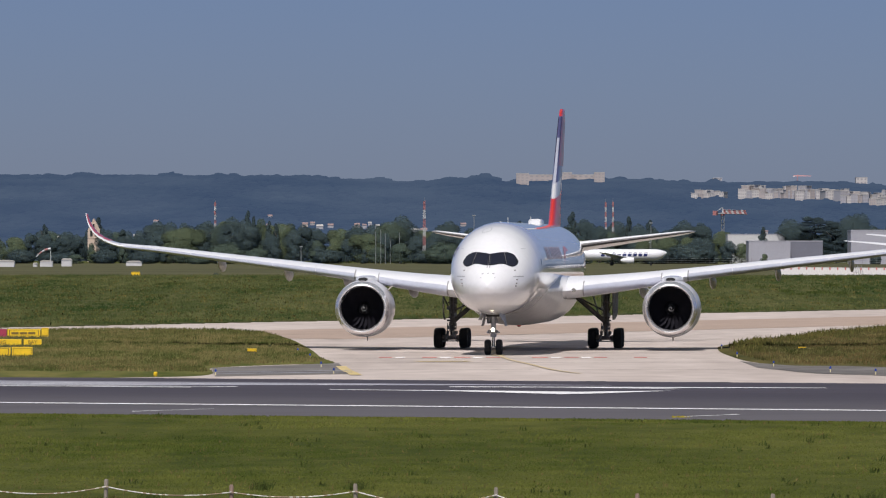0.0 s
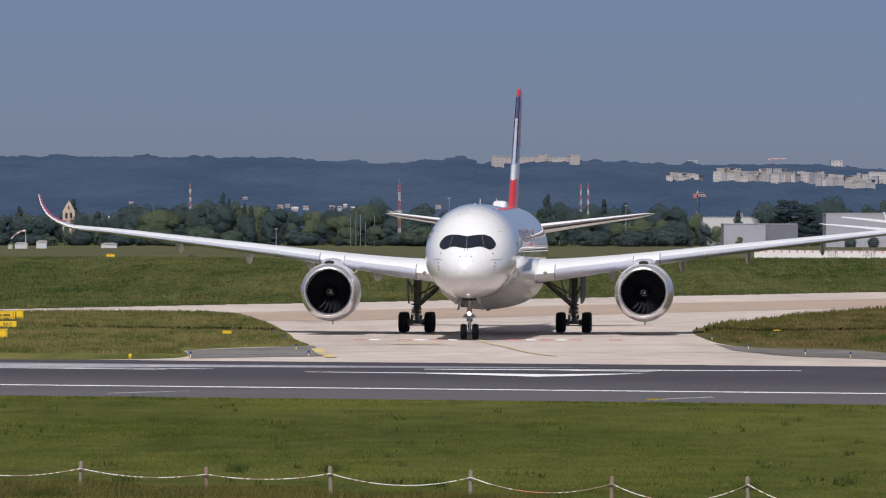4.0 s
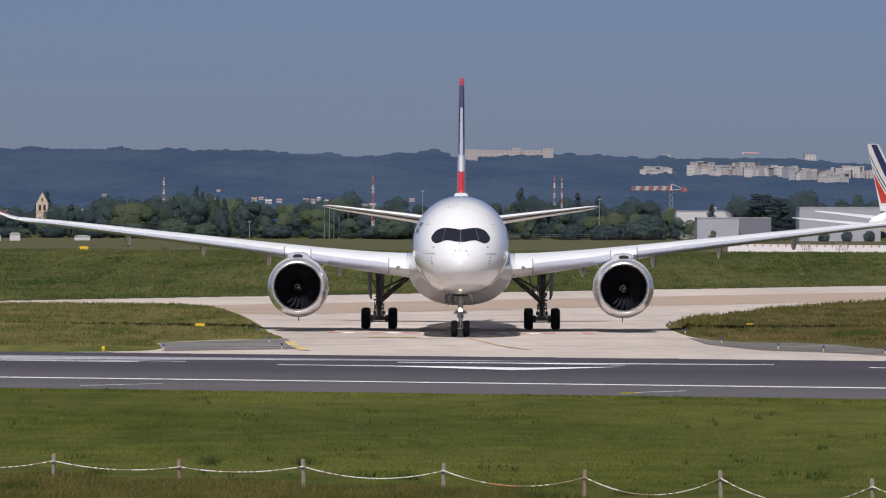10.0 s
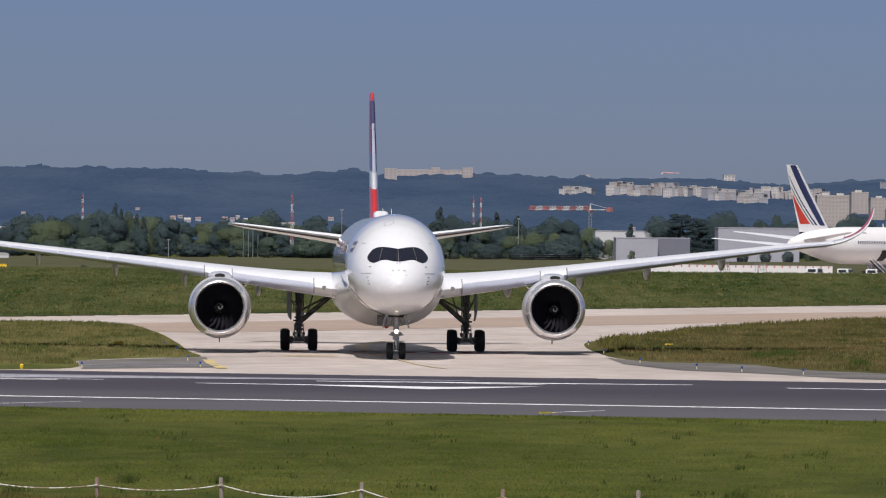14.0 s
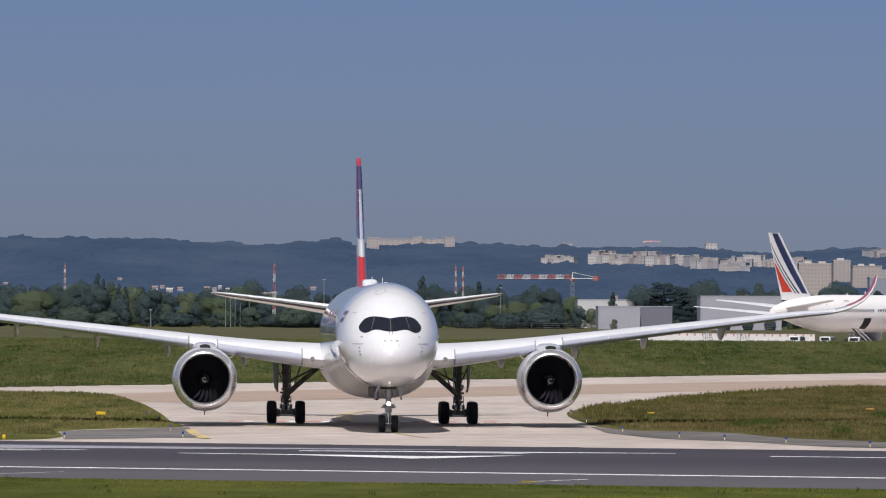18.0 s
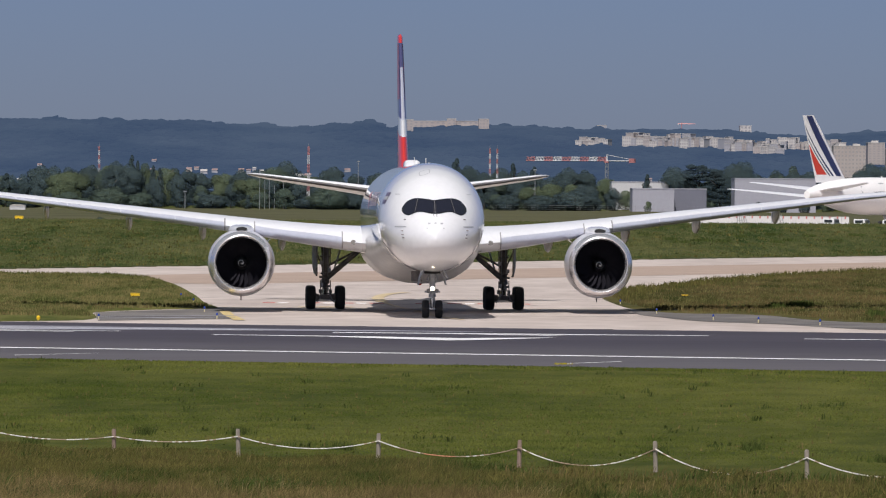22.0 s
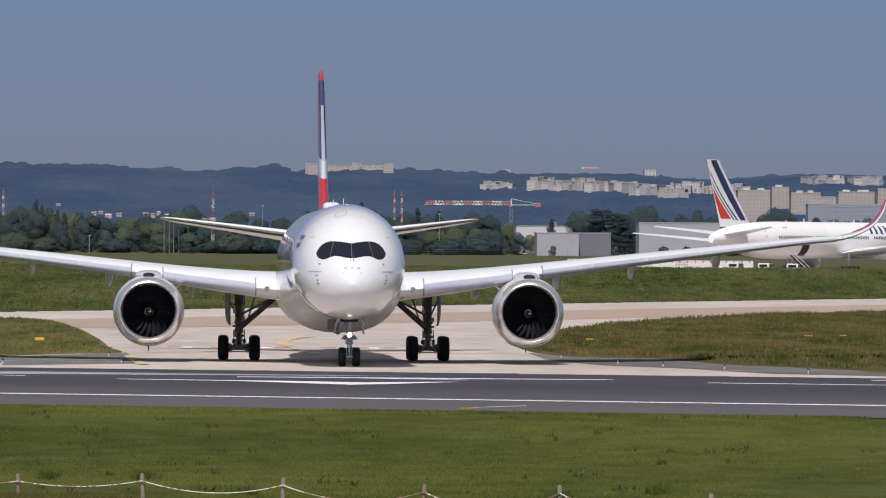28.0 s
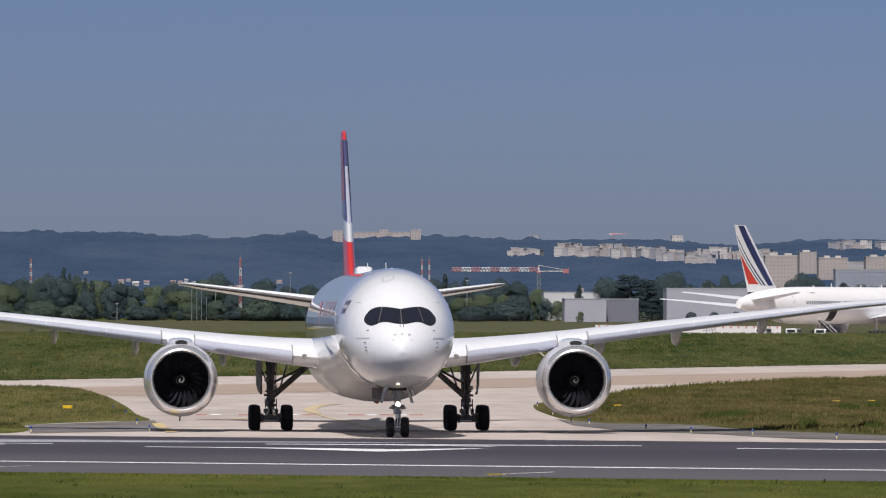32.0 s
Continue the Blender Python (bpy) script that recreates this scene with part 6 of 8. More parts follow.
# ---- sheds and hangar across the field ----
def shed(name, u0, u1, v0, v1, d, m, label, ribs=24):
    x0, x1, top, low = (u0 - 784) / 11030 * d, (u1 - 784) / 11030 * d, 6.69 - (v0 - 445.1) / 11030 * d, PLATEAU
    t = thing(name, label, "industrial building", place=(x0, d, low))
    w, h = x1 - x0, top - low
    bm = bmesh.new()
    box(bm, 0, w, 0, 20, 0, h)
    wall = part("wall", bm, m, t, smooth=False)
    bm = bmesh.new()
    box(bm, -0.1, w + 0.1, -0.12, 20.1, h, h + 0.35)
    part("roof_edge", bm, M_SHED, t, smooth=False)
    bm = bmesh.new()
    box(bm, 0, 0.16, -0.06, 0.02, 0, h)
    rib = link("rib", bm, m, False)
    for i in range(ribs):
        o = new("rib", rib)
        o.parent = t
        o.location = (w * (i + 0.5) / ribs, 0, 0)
    return t


shed("industrial_shed", 1325, 1399, 428, 458, 2300, M_SHED, "light grey metal shed beyond the airfield", 18)
shed("industrial_shed", 1399, 1456, 428, 458, 2310, M_SHEDDARK, "dark grey metal shed beyond the airfield", 14)
shed("hangar", 1506, 1650, 409, 452, 2280, M_SHED, "wide grey metal hangar beyond the airfield", 30)
shed("warehouse", 1288, 1345, 416, 432, 2650, M_STEELWHITE, "long white warehouse behind the trees", 10)
shed("warehouse", 1350, 1430, 416, 432, 2650, M_STEELWHITE, "long white warehouse behind the trees", 14)


# ---- trees ----
def leaf_cloud(bm, facing, centre, radii, count, size, rng):
    """An uneven leafy mass: a lumpy heart, and small leaf clumps that fray its outline."""
    c, r3, off = Vector(centre), Vector(radii), float(rng.random() * 50)
    for v in bmesh.ops.create_icosphere(bm, subdivisions=3, radius=1.0)["verts"]:
        d = v.co.normalized()
        k = 0.90 + 0.24 * noise.noise(d * 2.1 + Vector((off, 0, 0))) + 0.13 * noise.noise(d * 5.5 + Vector((0, off, 0))) + 0.07 * noise.noise(d * 12.0 + Vector((0, 0, off))) + 0.05 * rng.random()
        v.co = c + Vector((d.x * r3.x, d.y * r3.y, d.z * r3.z)) * k
        facing.append(d)
    for _ in range(int(count * 1.8)):
        d = Vector(rng.normal(0, 1, 3)).normalized()
        k = 0.90 + 0.24 * noise.noise(d * 2.1 + Vector((off, 0, 0))) + 0.13 * noise.noise(d * 5.5 + Vector((0, off, 0))) - 0.02 + 0.17 * rng.random() ** 1.6
        p = c + Vector((d.x * r3.x, d.y * r3.y, d.z * r3.z)) * k
        q = (d + 0.5 * Vector(rng.normal(0, 1, 3))).normalized().to_track_quat("Z", "Y")
        s, a0 = size * (0.5 + 0.7 * rng.random()), rng.random() * 6.28
        bm.faces.new([bm.verts.new(p + q @ Vector((s * math.cos(a0 + a), s * math.sin(a0 + a), 0))) for a in (0, 2.0, 4.1)])
        facing.extend((d, d, d))


def tree(kind, leaf, seed, height, spread, label, name="tree"):
    rng = np.random.default_rng(seed)
    t = thing(name, label, "tree", "trees across the airfield")
    bm = bmesh.new()
    rod(bm, (0, 0, -0.5), (0.2, 0, height * 0.45), 0.035 * height, 0.02 * height, 8)
    rod(bm, (0.2, 0, height * 0.45), (0, 0, height * 0.85), 0.02 * height, 0.006 * height, 7)
    for k in range(6):
        a = 2 * math.pi * k / 6 + rng.random()
        z0 = height * (0.25 + 0.08 * k)
        rod(bm, (0.1, 0, z0), (spread * 0.6 * math.cos(a), spread * 0.6 * math.sin(a), z0 + height * 0.2), 0.012 * height, 0.004 * height, 5)
    part("trunk", bm, M_BARK, t)
    bm, facing = bmesh.new(), []
    if kind == "round":
        for k in range(11):
            a, rr = rng.random() * 6.28, spread * (0.15 + 0.5 * rng.random())
            z = height * (0.30 + 0.5 * rng.random())
            s = spread * (0.34 + 0.22 * rng.random())
            leaf_cloud(bm, facing, (rr * math.cos(a), rr * math.sin(a), z), (s, s, s * 0.85), 150, 0.36, rng)
        leaf_cloud(bm, facing, (0, 0, height * 0.82), (spread * 0.45, spread * 0.45, height * 0.17), 170, 0.34, rng)
        leaf_cloud(bm, facing, (0, 0, height * 0.2), (spread * 0.8, spread * 0.8, height * 0.18), 240, 0.36, rng)
    elif kind == "tall":
        for k in range(16):
            f = (k + rng.random()) / 16
            a, rr = rng.random() * 6.28, spread * (0.75 - 0.6 * f) * rng.random() ** 0.5
            s = spread * (0.50 - 0.26 * f) * (0.75 + 0.5 * rng.random())
            leaf_cloud(bm, facing, (rr * math.cos(a), rr * math.sin(a), height * (0.10 + 0.82 * f)), (s, s, s * (0.9 + 0.4 * rng.random())), 170, 0.36, rng)
    elif kind == "poplar":
        for k in range(12):
            z = height * (0.12 + 0.075 * k)
            s = spread * (0.95 - 0.06 * k) * (0.8 + 0.4 * rng.random())
            leaf_cloud(bm, facing, (rng.normal(0, 0.3), rng.normal(0, 0.3), z), (s, s, height * 0.08), 120, 0.32, rng)
    elif kind == "cedar":
        for k in range(9):
            z = height * (0.28 + 0.085 * k)
            s = spread * (1.05 - 0.085 * k) * (0.8 + 0.35 * rng.random())
            for side in (-1, 1):
                leaf_cloud(bm, facing, (side * s * 0.5, rng.normal(0, 1.0), z + rng.normal(0, 0.25)), (s * 0.62, s * 0.6, 0.75), 170, 0.4, rng)
    else:
        leaf_cloud(bm, facing, (0, 0, height * 0.45), (spread, spread, height * 0.5), 1300, 0.36, rng)
        leaf_cloud(bm, facing, (spread * 0.6, 0, height * 0.3), (spread * 0.6, spread * 0.6, height * 0.35), 220, 0.34, rng)
    whole = [Vector((v.co.x / spread, v.co.y / spread, (v.co.z - 0.4 * height) / (0.6 * height))) for v in bm.verts]
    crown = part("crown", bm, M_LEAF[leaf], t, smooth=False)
    soft_normals(crown.data, [0.35 * d + 0.9 * w + Vector((0, 0, 0.25)) for d, w in zip(facing, whole)])
    return t


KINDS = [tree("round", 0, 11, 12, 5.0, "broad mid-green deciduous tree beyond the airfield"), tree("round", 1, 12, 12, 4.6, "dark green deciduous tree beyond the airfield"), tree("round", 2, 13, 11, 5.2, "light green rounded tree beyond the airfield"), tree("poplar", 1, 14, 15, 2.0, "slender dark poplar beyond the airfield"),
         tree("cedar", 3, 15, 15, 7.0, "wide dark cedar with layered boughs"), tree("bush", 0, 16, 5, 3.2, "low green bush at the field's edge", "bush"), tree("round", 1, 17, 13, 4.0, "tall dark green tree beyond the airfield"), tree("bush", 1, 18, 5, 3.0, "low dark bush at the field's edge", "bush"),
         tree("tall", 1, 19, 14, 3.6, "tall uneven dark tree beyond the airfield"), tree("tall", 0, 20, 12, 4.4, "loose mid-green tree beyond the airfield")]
SIZE = (12, 12, 11, 15, 15, 5, 13, 5, 14, 12)


def plant(kind, u, v, d, wide=1.0):
    """A copy of a tree at the bearing u whose top reaches v, d metres off."""
    h = level(v, d) - PLATEAU
    s = h / SIZE[kind]
    o = copy_thing(KINDS[kind], pose(aside(u, d), d, PLATEAU - 0.3, 0, 0, (u * 37 + d) % 360))
    o.scale = (s * wide, s * wide, s)
    return o


rng = np.random.default_rng(5)
line_u = (-60, 0, 40, 80, 140, 200, 260, 300, 330, 400, 440, 480, 540, 600, 650, 690, 750, 800, 900, 1000, 1060, 1110, 1150, 1210, 1250, 1300, 1340, 1390, 1440, 1500, 1560, 1650, 1750, 1850, 2040)
line_v = (420, 418, 416, 410, 412, 408, 402, 392, 396, 388, 392, 402, 404, 404, 394, 390, 404, 404, 404, 400, 402, 394, 398, 392, 404, 424, 432, 404, 400, 394, 392, 404, 404, 402, 402)
for row, (d, step, drop) in enumerate(((2720, 30, 2), (2600, 36, 9), (2480, 44, 26), (2960, 40, -1))):
    u = -60.0
    while u < 2030:
        v = float(np.interp(u, line_u, line_v)) + drop + rng.normal(0, 9)
        if not (1285 < u < 1470 and row == 2) and not (1318 < u < 1462 and row == 1 and u < 1400):
            plant(int(rng.choice([0, 1, 1, 6, 8, 6, 9, 1, 2])), u, v, d + rng.normal(0, 25), 0.85 + 0.4 * rng.random())
        u += step * (0.7 + 0.6 * rng.random())
for k, u, v, d, w in ((2, 325, 402, 2440, 1.25), (2, 308, 406, 2430, 1.1), (2, 25, 418, 2440, 1.2), (2, 650, 412, 2440, 1.2), (0, 690, 390, 2560, 1.2), (3, 437, 374, 2650, 1.0), (3, 448, 384, 2640, 1.0), (3, 475, 392, 2640, 1.1), (3, 490, 396, 2640, 1.1), (1, 410, 382, 2620, 0.9), (3, 1011, 376, 2600, 1.3), (6, 1062, 398, 2560, 1.0), (3, 1115, 384, 2600, 1.3), (3, 1148, 390, 2590, 1.4)):
    plant(k, u, v, d, w)
for k, u, v, d, w in ((1, 1210, 388, 2540, 1.0), (6, 1240, 392, 2540, 1.0), (4, 1442, 384, 2420, 1.15), (4, 1480, 392, 2400, 0.9), (1, 1505, 380, 2600, 1.2), (1, 1398, 386, 2650, 1.3), (3, 1352, 402, 2500, 1.5), (3, 80, 398, 2650, 1.4), (3, 172, 386, 2760, 1.6), (1, 1250, 420, 2380, 1.2), (1, 1290, 424, 2380, 1.1), (1, 1235, 418, 2390, 1.2), (2, 1180, 418, 2400, 1.1), (2, 1140, 424, 2400, 1.1)):
    plant(k, u, v, d, w)
for k, u, v, d, w in ((2, 1352, 448, 2270, 0.8), (7, 1550, 448, 2255, 0.8), (7, 1590, 448, 2255, 0.8), (7, 1630, 447, 2255, 0.8), (0, 1465, 448, 2280, 0.7), (5, 385, 480, 975, 1.0), (1, 1745, 378, 2900, 1.0), (1, 1765, 384, 2900, 1.2), (6, 1720, 398, 2850, 1.0), (0, 1850, 398, 2850, 1.1), (1, 1900, 402, 2850, 1.1), (2, 1960, 400, 2850, 1.0), (6, 1640, 392, 2700, 1.1), (1, 1610, 396, 2700, 1.2), (0, 1580, 398, 2700, 1.1)):
    plant(k, u, v, d, w)
for i in range(52):
    u = -40 + 2060 * i / 52 + rng.normal(0, 14)
    if not 1315 < u < 1465 and not 1500 < u < 1660:
        plant(int(rng.choice([5, 7, 9, 8, 0])), u, 441 + rng.normal(0, 7), 2350 + rng.normal(0, 40), 1.2 + 0.9 * rng.random())
for o in KINDS:
    o.matrix_basis = pose((-120 - 784) / 11030 * 2600 - 12 * KINDS.index(o), 2600, PLATEAU - 0.2)


# ---- masts, poles, windsock, crane ----
def mast(u, v0, v1, d, r, label, bands=7):
    """A lattice mast on the plateau, its bands counted from the top, red first."""
    x, z1 = aside(u, d), 6.69 - (v0 - 445.1) / 11030 * d
    z0 = land(x, d) - 0.3
    t = thing("antenna_mast", label, "mast", "striped masts", (x, d, z0))
    h = z1 - z0
    size = (v1 - v0) / 11030 * d / bands
    bands = math.ceil(h / size)
    for k in range(bands):
        b, a = h - size * k, max(0.0, h - size * (k + 1))
        f1, f0 = 0.5 + 0.5 * k / bands, 0.5 + 0.5 * (k + 1) / bands
        bm = bmesh.new()
        for dx, dy in ((-r, -r), (r, -r), (0, r)):
            rod(bm, (dx * f0, dy * f0, a), (dx * f1, dy * f1, b), 0.12, 0.1, 5)
        for i in range(4):
            za, zb = a + (b - a) * i / 4, a + (b - a) * (i + 1) / 4
            s = 1 if i % 2 else -1
            rod(bm, (-r * f0 * s, -r * f0, za), (r * f0 * s, -r * f0, zb), 0.08, 0.08, 4)
        part("mast_section", bm, M_STEELWHITE if k % 2 else M_STEELRED, t, smooth=False)
    bm = bmesh.new()
    rod(bm, (0, 0, h), (0, 0, h + 1.5), 0.08, 0.03, 5)
    part("lightning_rod", bm, M_STEELGREY, t)
    return t


mast(381, 358, 412, 2800, 0.55, "short red and white lattice mast")
mast(751, 356, 466, 2400, 0.6, "tall red and white lattice mast", 7)
mast(1072, 358, 420, 2700, 0.45, "one of two red and white twin masts")
mast(1085, 358, 420, 2700, 0.45, "one of two red and white twin masts")


def pole(u, v0, v1, d, label, m, head=True, r=0.12):
    x, z1 = aside(u, d), 6.69 - (v0 - 445.1) / 11030 * d
    z0 = land(x, d) - 0.2
    t = thing("lamp_post" if head else "pole", label, "pole", "field poles", (x, d, z0))
    bm = bmesh.new()
    rod(bm, (0, 0, 0), (0, 0, z1 - z0), r * 1.3, r, 6)
    part("post", bm, m, t)
    if head:
        bm = bmesh.new()
        box(bm, -0.6, 0.6, -0.3, 0.3, z1 - z0, z1 - z0 + 0.4)
        part("lamp_head", bm, M_STEELGREY, t, smooth=False)
    return t


for u, v0, v1 in ((665, 410, 462), (674, 406, 462), (682, 412, 462), (707, 412, 464), (691, 425, 464)):
    pole(u, v0, v1, 2380, "pale post of an approach light row", M_STEELGREY, False, 0.08)
for u, v0, v1 in ((839, 383, 420), (1152, 396, 440), (533, 438, 458), (1235, 425, 462), (1150, 430, 465)):
    pole(u, v0, v1, 2420, "thin grey lamp post beyond the field", M_STEELGREY)

fence = thing("perimeter_fence", "thin grey wire fence posts across the far meadow", "fence", place=(0, 2150, PLATEAU))
bm = bmesh.new()
rod(bm, (0, 0, -0.2), (0, 0, 2.4), 0.04, 0.04, 5)
post_mesh = link("post", bm, M_STRUT)
for i in range(32):
    o = new("post", post_mesh)
    o.parent = fence
    o.location = (20 + 4.8 * i, 0.4 * math.sin(i * 0.7), 0)
for z in (0.9, 1.6, 2.3):
    bm = bmesh.new()
    rod(bm, (20, 0, z), (168.8, 0, z), 0.012, 0.012, 4)
    part("wire", bm, M_STEELGREY, fence)

wind = thing("windsock", "white and red windsock on a pole", "windsock", place=(-119.55, 1900, PLATEAU))
bm = bmesh.new()
rod(bm, (0, 0, 0), (0, 0, 5.6), 0.12, 0.08, 8)
part("post", bm, M_STEELWHITE, wind)
for k in range(5):
    bm = bmesh.new()
    a, b = Vector((-0.9 * k, 0, 5.5 - 0.10 * k * k)), Vector((-0.9 * (k + 1), 0, 5.5 - 0.10 * (k + 1) ** 2))
    rod(bm, a, b, 0.42 - 0.05 * k, 0.42 - 0.05 * (k + 1), 10)
    part("sock_band", bm, M_STEELRED if k % 2 else M_STEELWHITE, wind)
for u, w, h, y in ((82, 3.8, 1.7, 1905), (118, 3.2, 2.2, 1930), (8, 6.0, 1.8, 1880), (237, 5.0, 1.4, 2000), (62, 1.2, 1.0, 1890)):
    t = thing("equipment_cabin", "small white equipment cabin on the airfield", "cabin", "field cabins", (aside(u, y), y, PLATEAU - 0.1))
    bm = bmesh.new()
    box(bm, -w / 2, w / 2, 0, 3, 0, h, 0.05)
    part("wall", bm, M_STEELWHITE, t, smooth=False)
    bm = bmesh.new()
    loft(bm, [[(-w / 2 - 0.15, -0.15, h), (w / 2 + 0.15, -0.15, h), (w * 0.3, -0.15, h + 0.45), (-w * 0.3, -0.15, h + 0.45)], [(-w / 2 - 0.15, 3.15, h), (w / 2 + 0.15, 3.15, h), (w * 0.3, 3.15, h + 0.45), (-w * 0.3, 3.15, h + 0.45)]])
    part("roof", bm, M_ROOF, t, smooth=False)

# tower crane with a slewing jib
crane = thing("tower_crane", "red and white tower crane with a slewing jib", "crane", place=(134.63, 3000, PLATEAU))
CRANE_TOP = 21.9
for k in range(8):
    bm = bmesh.new()
    a, b = CRANE_TOP * k / 8, CRANE_TOP * (k + 1) / 8
    for dx, dy in ((-0.7, -0.7), (0.7, -0.7), (0.7, 0.7), (-0.7, 0.7)):
        rod(bm, (dx, dy, a), (dx, dy, b), 0.15, 0.15, 4)
    rod(bm, (-0.7, -0.7, a), (0.7, -0.7, b), 0.1, 0.1, 4)
    rod(bm, (0.7, -0.7, a), (-0.7, -0.7, b), 0.1, 0.1, 4)
    part("mast_section", bm, M_STEELGREY, crane, smooth=False)
bm = bmesh.new()
box(bm, -0.9, 0.9, -0.9, 0.9, CRANE_TOP, CRANE_TOP + 1.0, 0.08)
jib = part("slewing_jib", bm, M_STEELRED, crane, "red and white lattice jib")
for k in range(9):
    x0, x1 = -42.0 + 42.0 * k / 9, -42.0 + 42.0 * (k + 1) / 9
    bm = bmesh.new()
    for y, z in ((-0.6, 0), (0.6, 0), (0, 1.7)):
        rod(bm, (x0, y, CRANE_TOP + 1 + z), (x1, y, CRANE_TOP + 1 + z), 0.22, 0.22, 4)
    for i in range(3):
        a, b = x0 + (x1 - x0) * i / 3, x0 + (x1 - x0) * (i + 1) / 3
        for y in (-0.6, 0.6):
            rod(bm, (a, y, CRANE_TOP + 1), ((a + b) / 2, 0, CRANE_TOP + 2.7), 0.14, 0.14, 4)
            rod(bm, ((a + b) / 2, 0, CRANE_TOP + 2.7), (b, y, CRANE_TOP + 1), 0.14, 0.14, 4)
    tagged(part("jib_section", bm, M_STEELRED if k % 2 == 0 else M_STEELWHITE, jib, smooth=False), kind="stuff")
bm = bmesh.new()
for y in (-0.6, 0.6):
    rod(bm, (0, y, CRANE_TOP + 1), (14, y, CRANE_TOP + 1), 0.25, 0.25, 4)
rod(bm, (0, 0, CRANE_TOP + 4.0), (14, 0, CRANE_TOP + 1.4), 0.12, 0.12, 4)
rod(bm, (0, 0, CRANE_TOP + 1), (0, 0, CRANE_TOP + 4.0), 0.5, 0.2, 6)
part("counter_jib", bm, M_STEELWHITE, jib, smooth=False)
bm = bmesh.new()
box(bm, 11.8, 14.6, -0.9, 0.9, CRANE_TOP + 0.1, CRANE_TOP + 2.2, 0.05)
part("counterweight", bm, M_STEELRED, jib, smooth=False)


# ---- parked airliner with striped fin ----
def tube_ring(s, table, n=36):
    ss = [r[0] for r in table]
    w, top, low = (spline(ss, [r[k] for r in table], s) for k in (1, 2, 3))
    return [(w * math.sin(2 * math.pi * i / n), s, (top + low) / 2 + (top - low) / 2 * math.cos(2 * math.pi * i / n)) for i in range(n)]


TUBE = ((0.0, 0.55, 6.3, 4.95), (1.2, 0.85, 6.7, 4.75), (5.0, 1.55, 7.6, 4.1), (11.0, 2.45, 8.25, 3.0), (17.0, 3.0, 8.5, 2.4), (22.0, 3.1, 8.55, 2.35), (64.0, 3.1, 8.55, 2.35), (69.0, 2.5, 7.9, 2.5), (72.5, 1.3, 6.4, 3.0), (73.8, 0.1, 4.9, 4.5))
PSI = 55.0
parked = thing("parked_airliner", "white parked airliner with blue and red striped fin", "airplane", place=(77.83, 1010, PLATEAU), turn=PSI - 90)
bm = bmesh.new()
loft(bm, [tube_ring(s, TUBE) for s in [0, 0.5, 1.2, 2.5, 4, 6, 8.5, 11, 14, 17, 20, 22, 30, 40, 50, 58, 64, 66, 68, 70, 71.5, 72.5, 73.3, 73.8]])
part("fuselage", bm, M_JETWHITE, parked, "white fuselage")


def tube_x(s, z):
    ss = [r[0] for r in TUBE]
    w, top, low = (spline(ss, [r[k] for r in TUBE], s) for k in (1, 2, 3))
    return w * math.sqrt(max(0, 1 - ((z - (top + low) / 2) / ((top - low) / 2)) ** 2))


def pfin(z):
    k = (z - 8.2) / 9.8
    return 2.6 - 3.9 * k * 1.0, 12.2 - 9.6 * k - (2.6 - 3.9 * k), 0.085


def fin_panel(bm, z0, z1, a, b, off, side, n=8):
    """A stripe on the fin's flank between two shares of the chord."""
    rows = []
    for i in range(n + 1):
        z = z0 + (z1 - z0) * i / n
        trail, chord, thick = pfin(z)
        fa, fb = a(i / n), b(i / n)
        cols = []
        for q in range(4):
            u = fa + (fb - fa) * q / 3
            t = 5 * thick * chord * (0.2969 * math.sqrt(max(1 - u, 0)) - 0.126 * (1 - u) - 0.3516 * (1 - u) ** 2 + 0.2843 * (1 - u) ** 3 - 0.1036 * (1 - u) ** 4)
            cols.append((side * (t + off), trail + u * chord, z))
        rows.append(cols)
    loft(bm, rows, closed=False, caps=False)


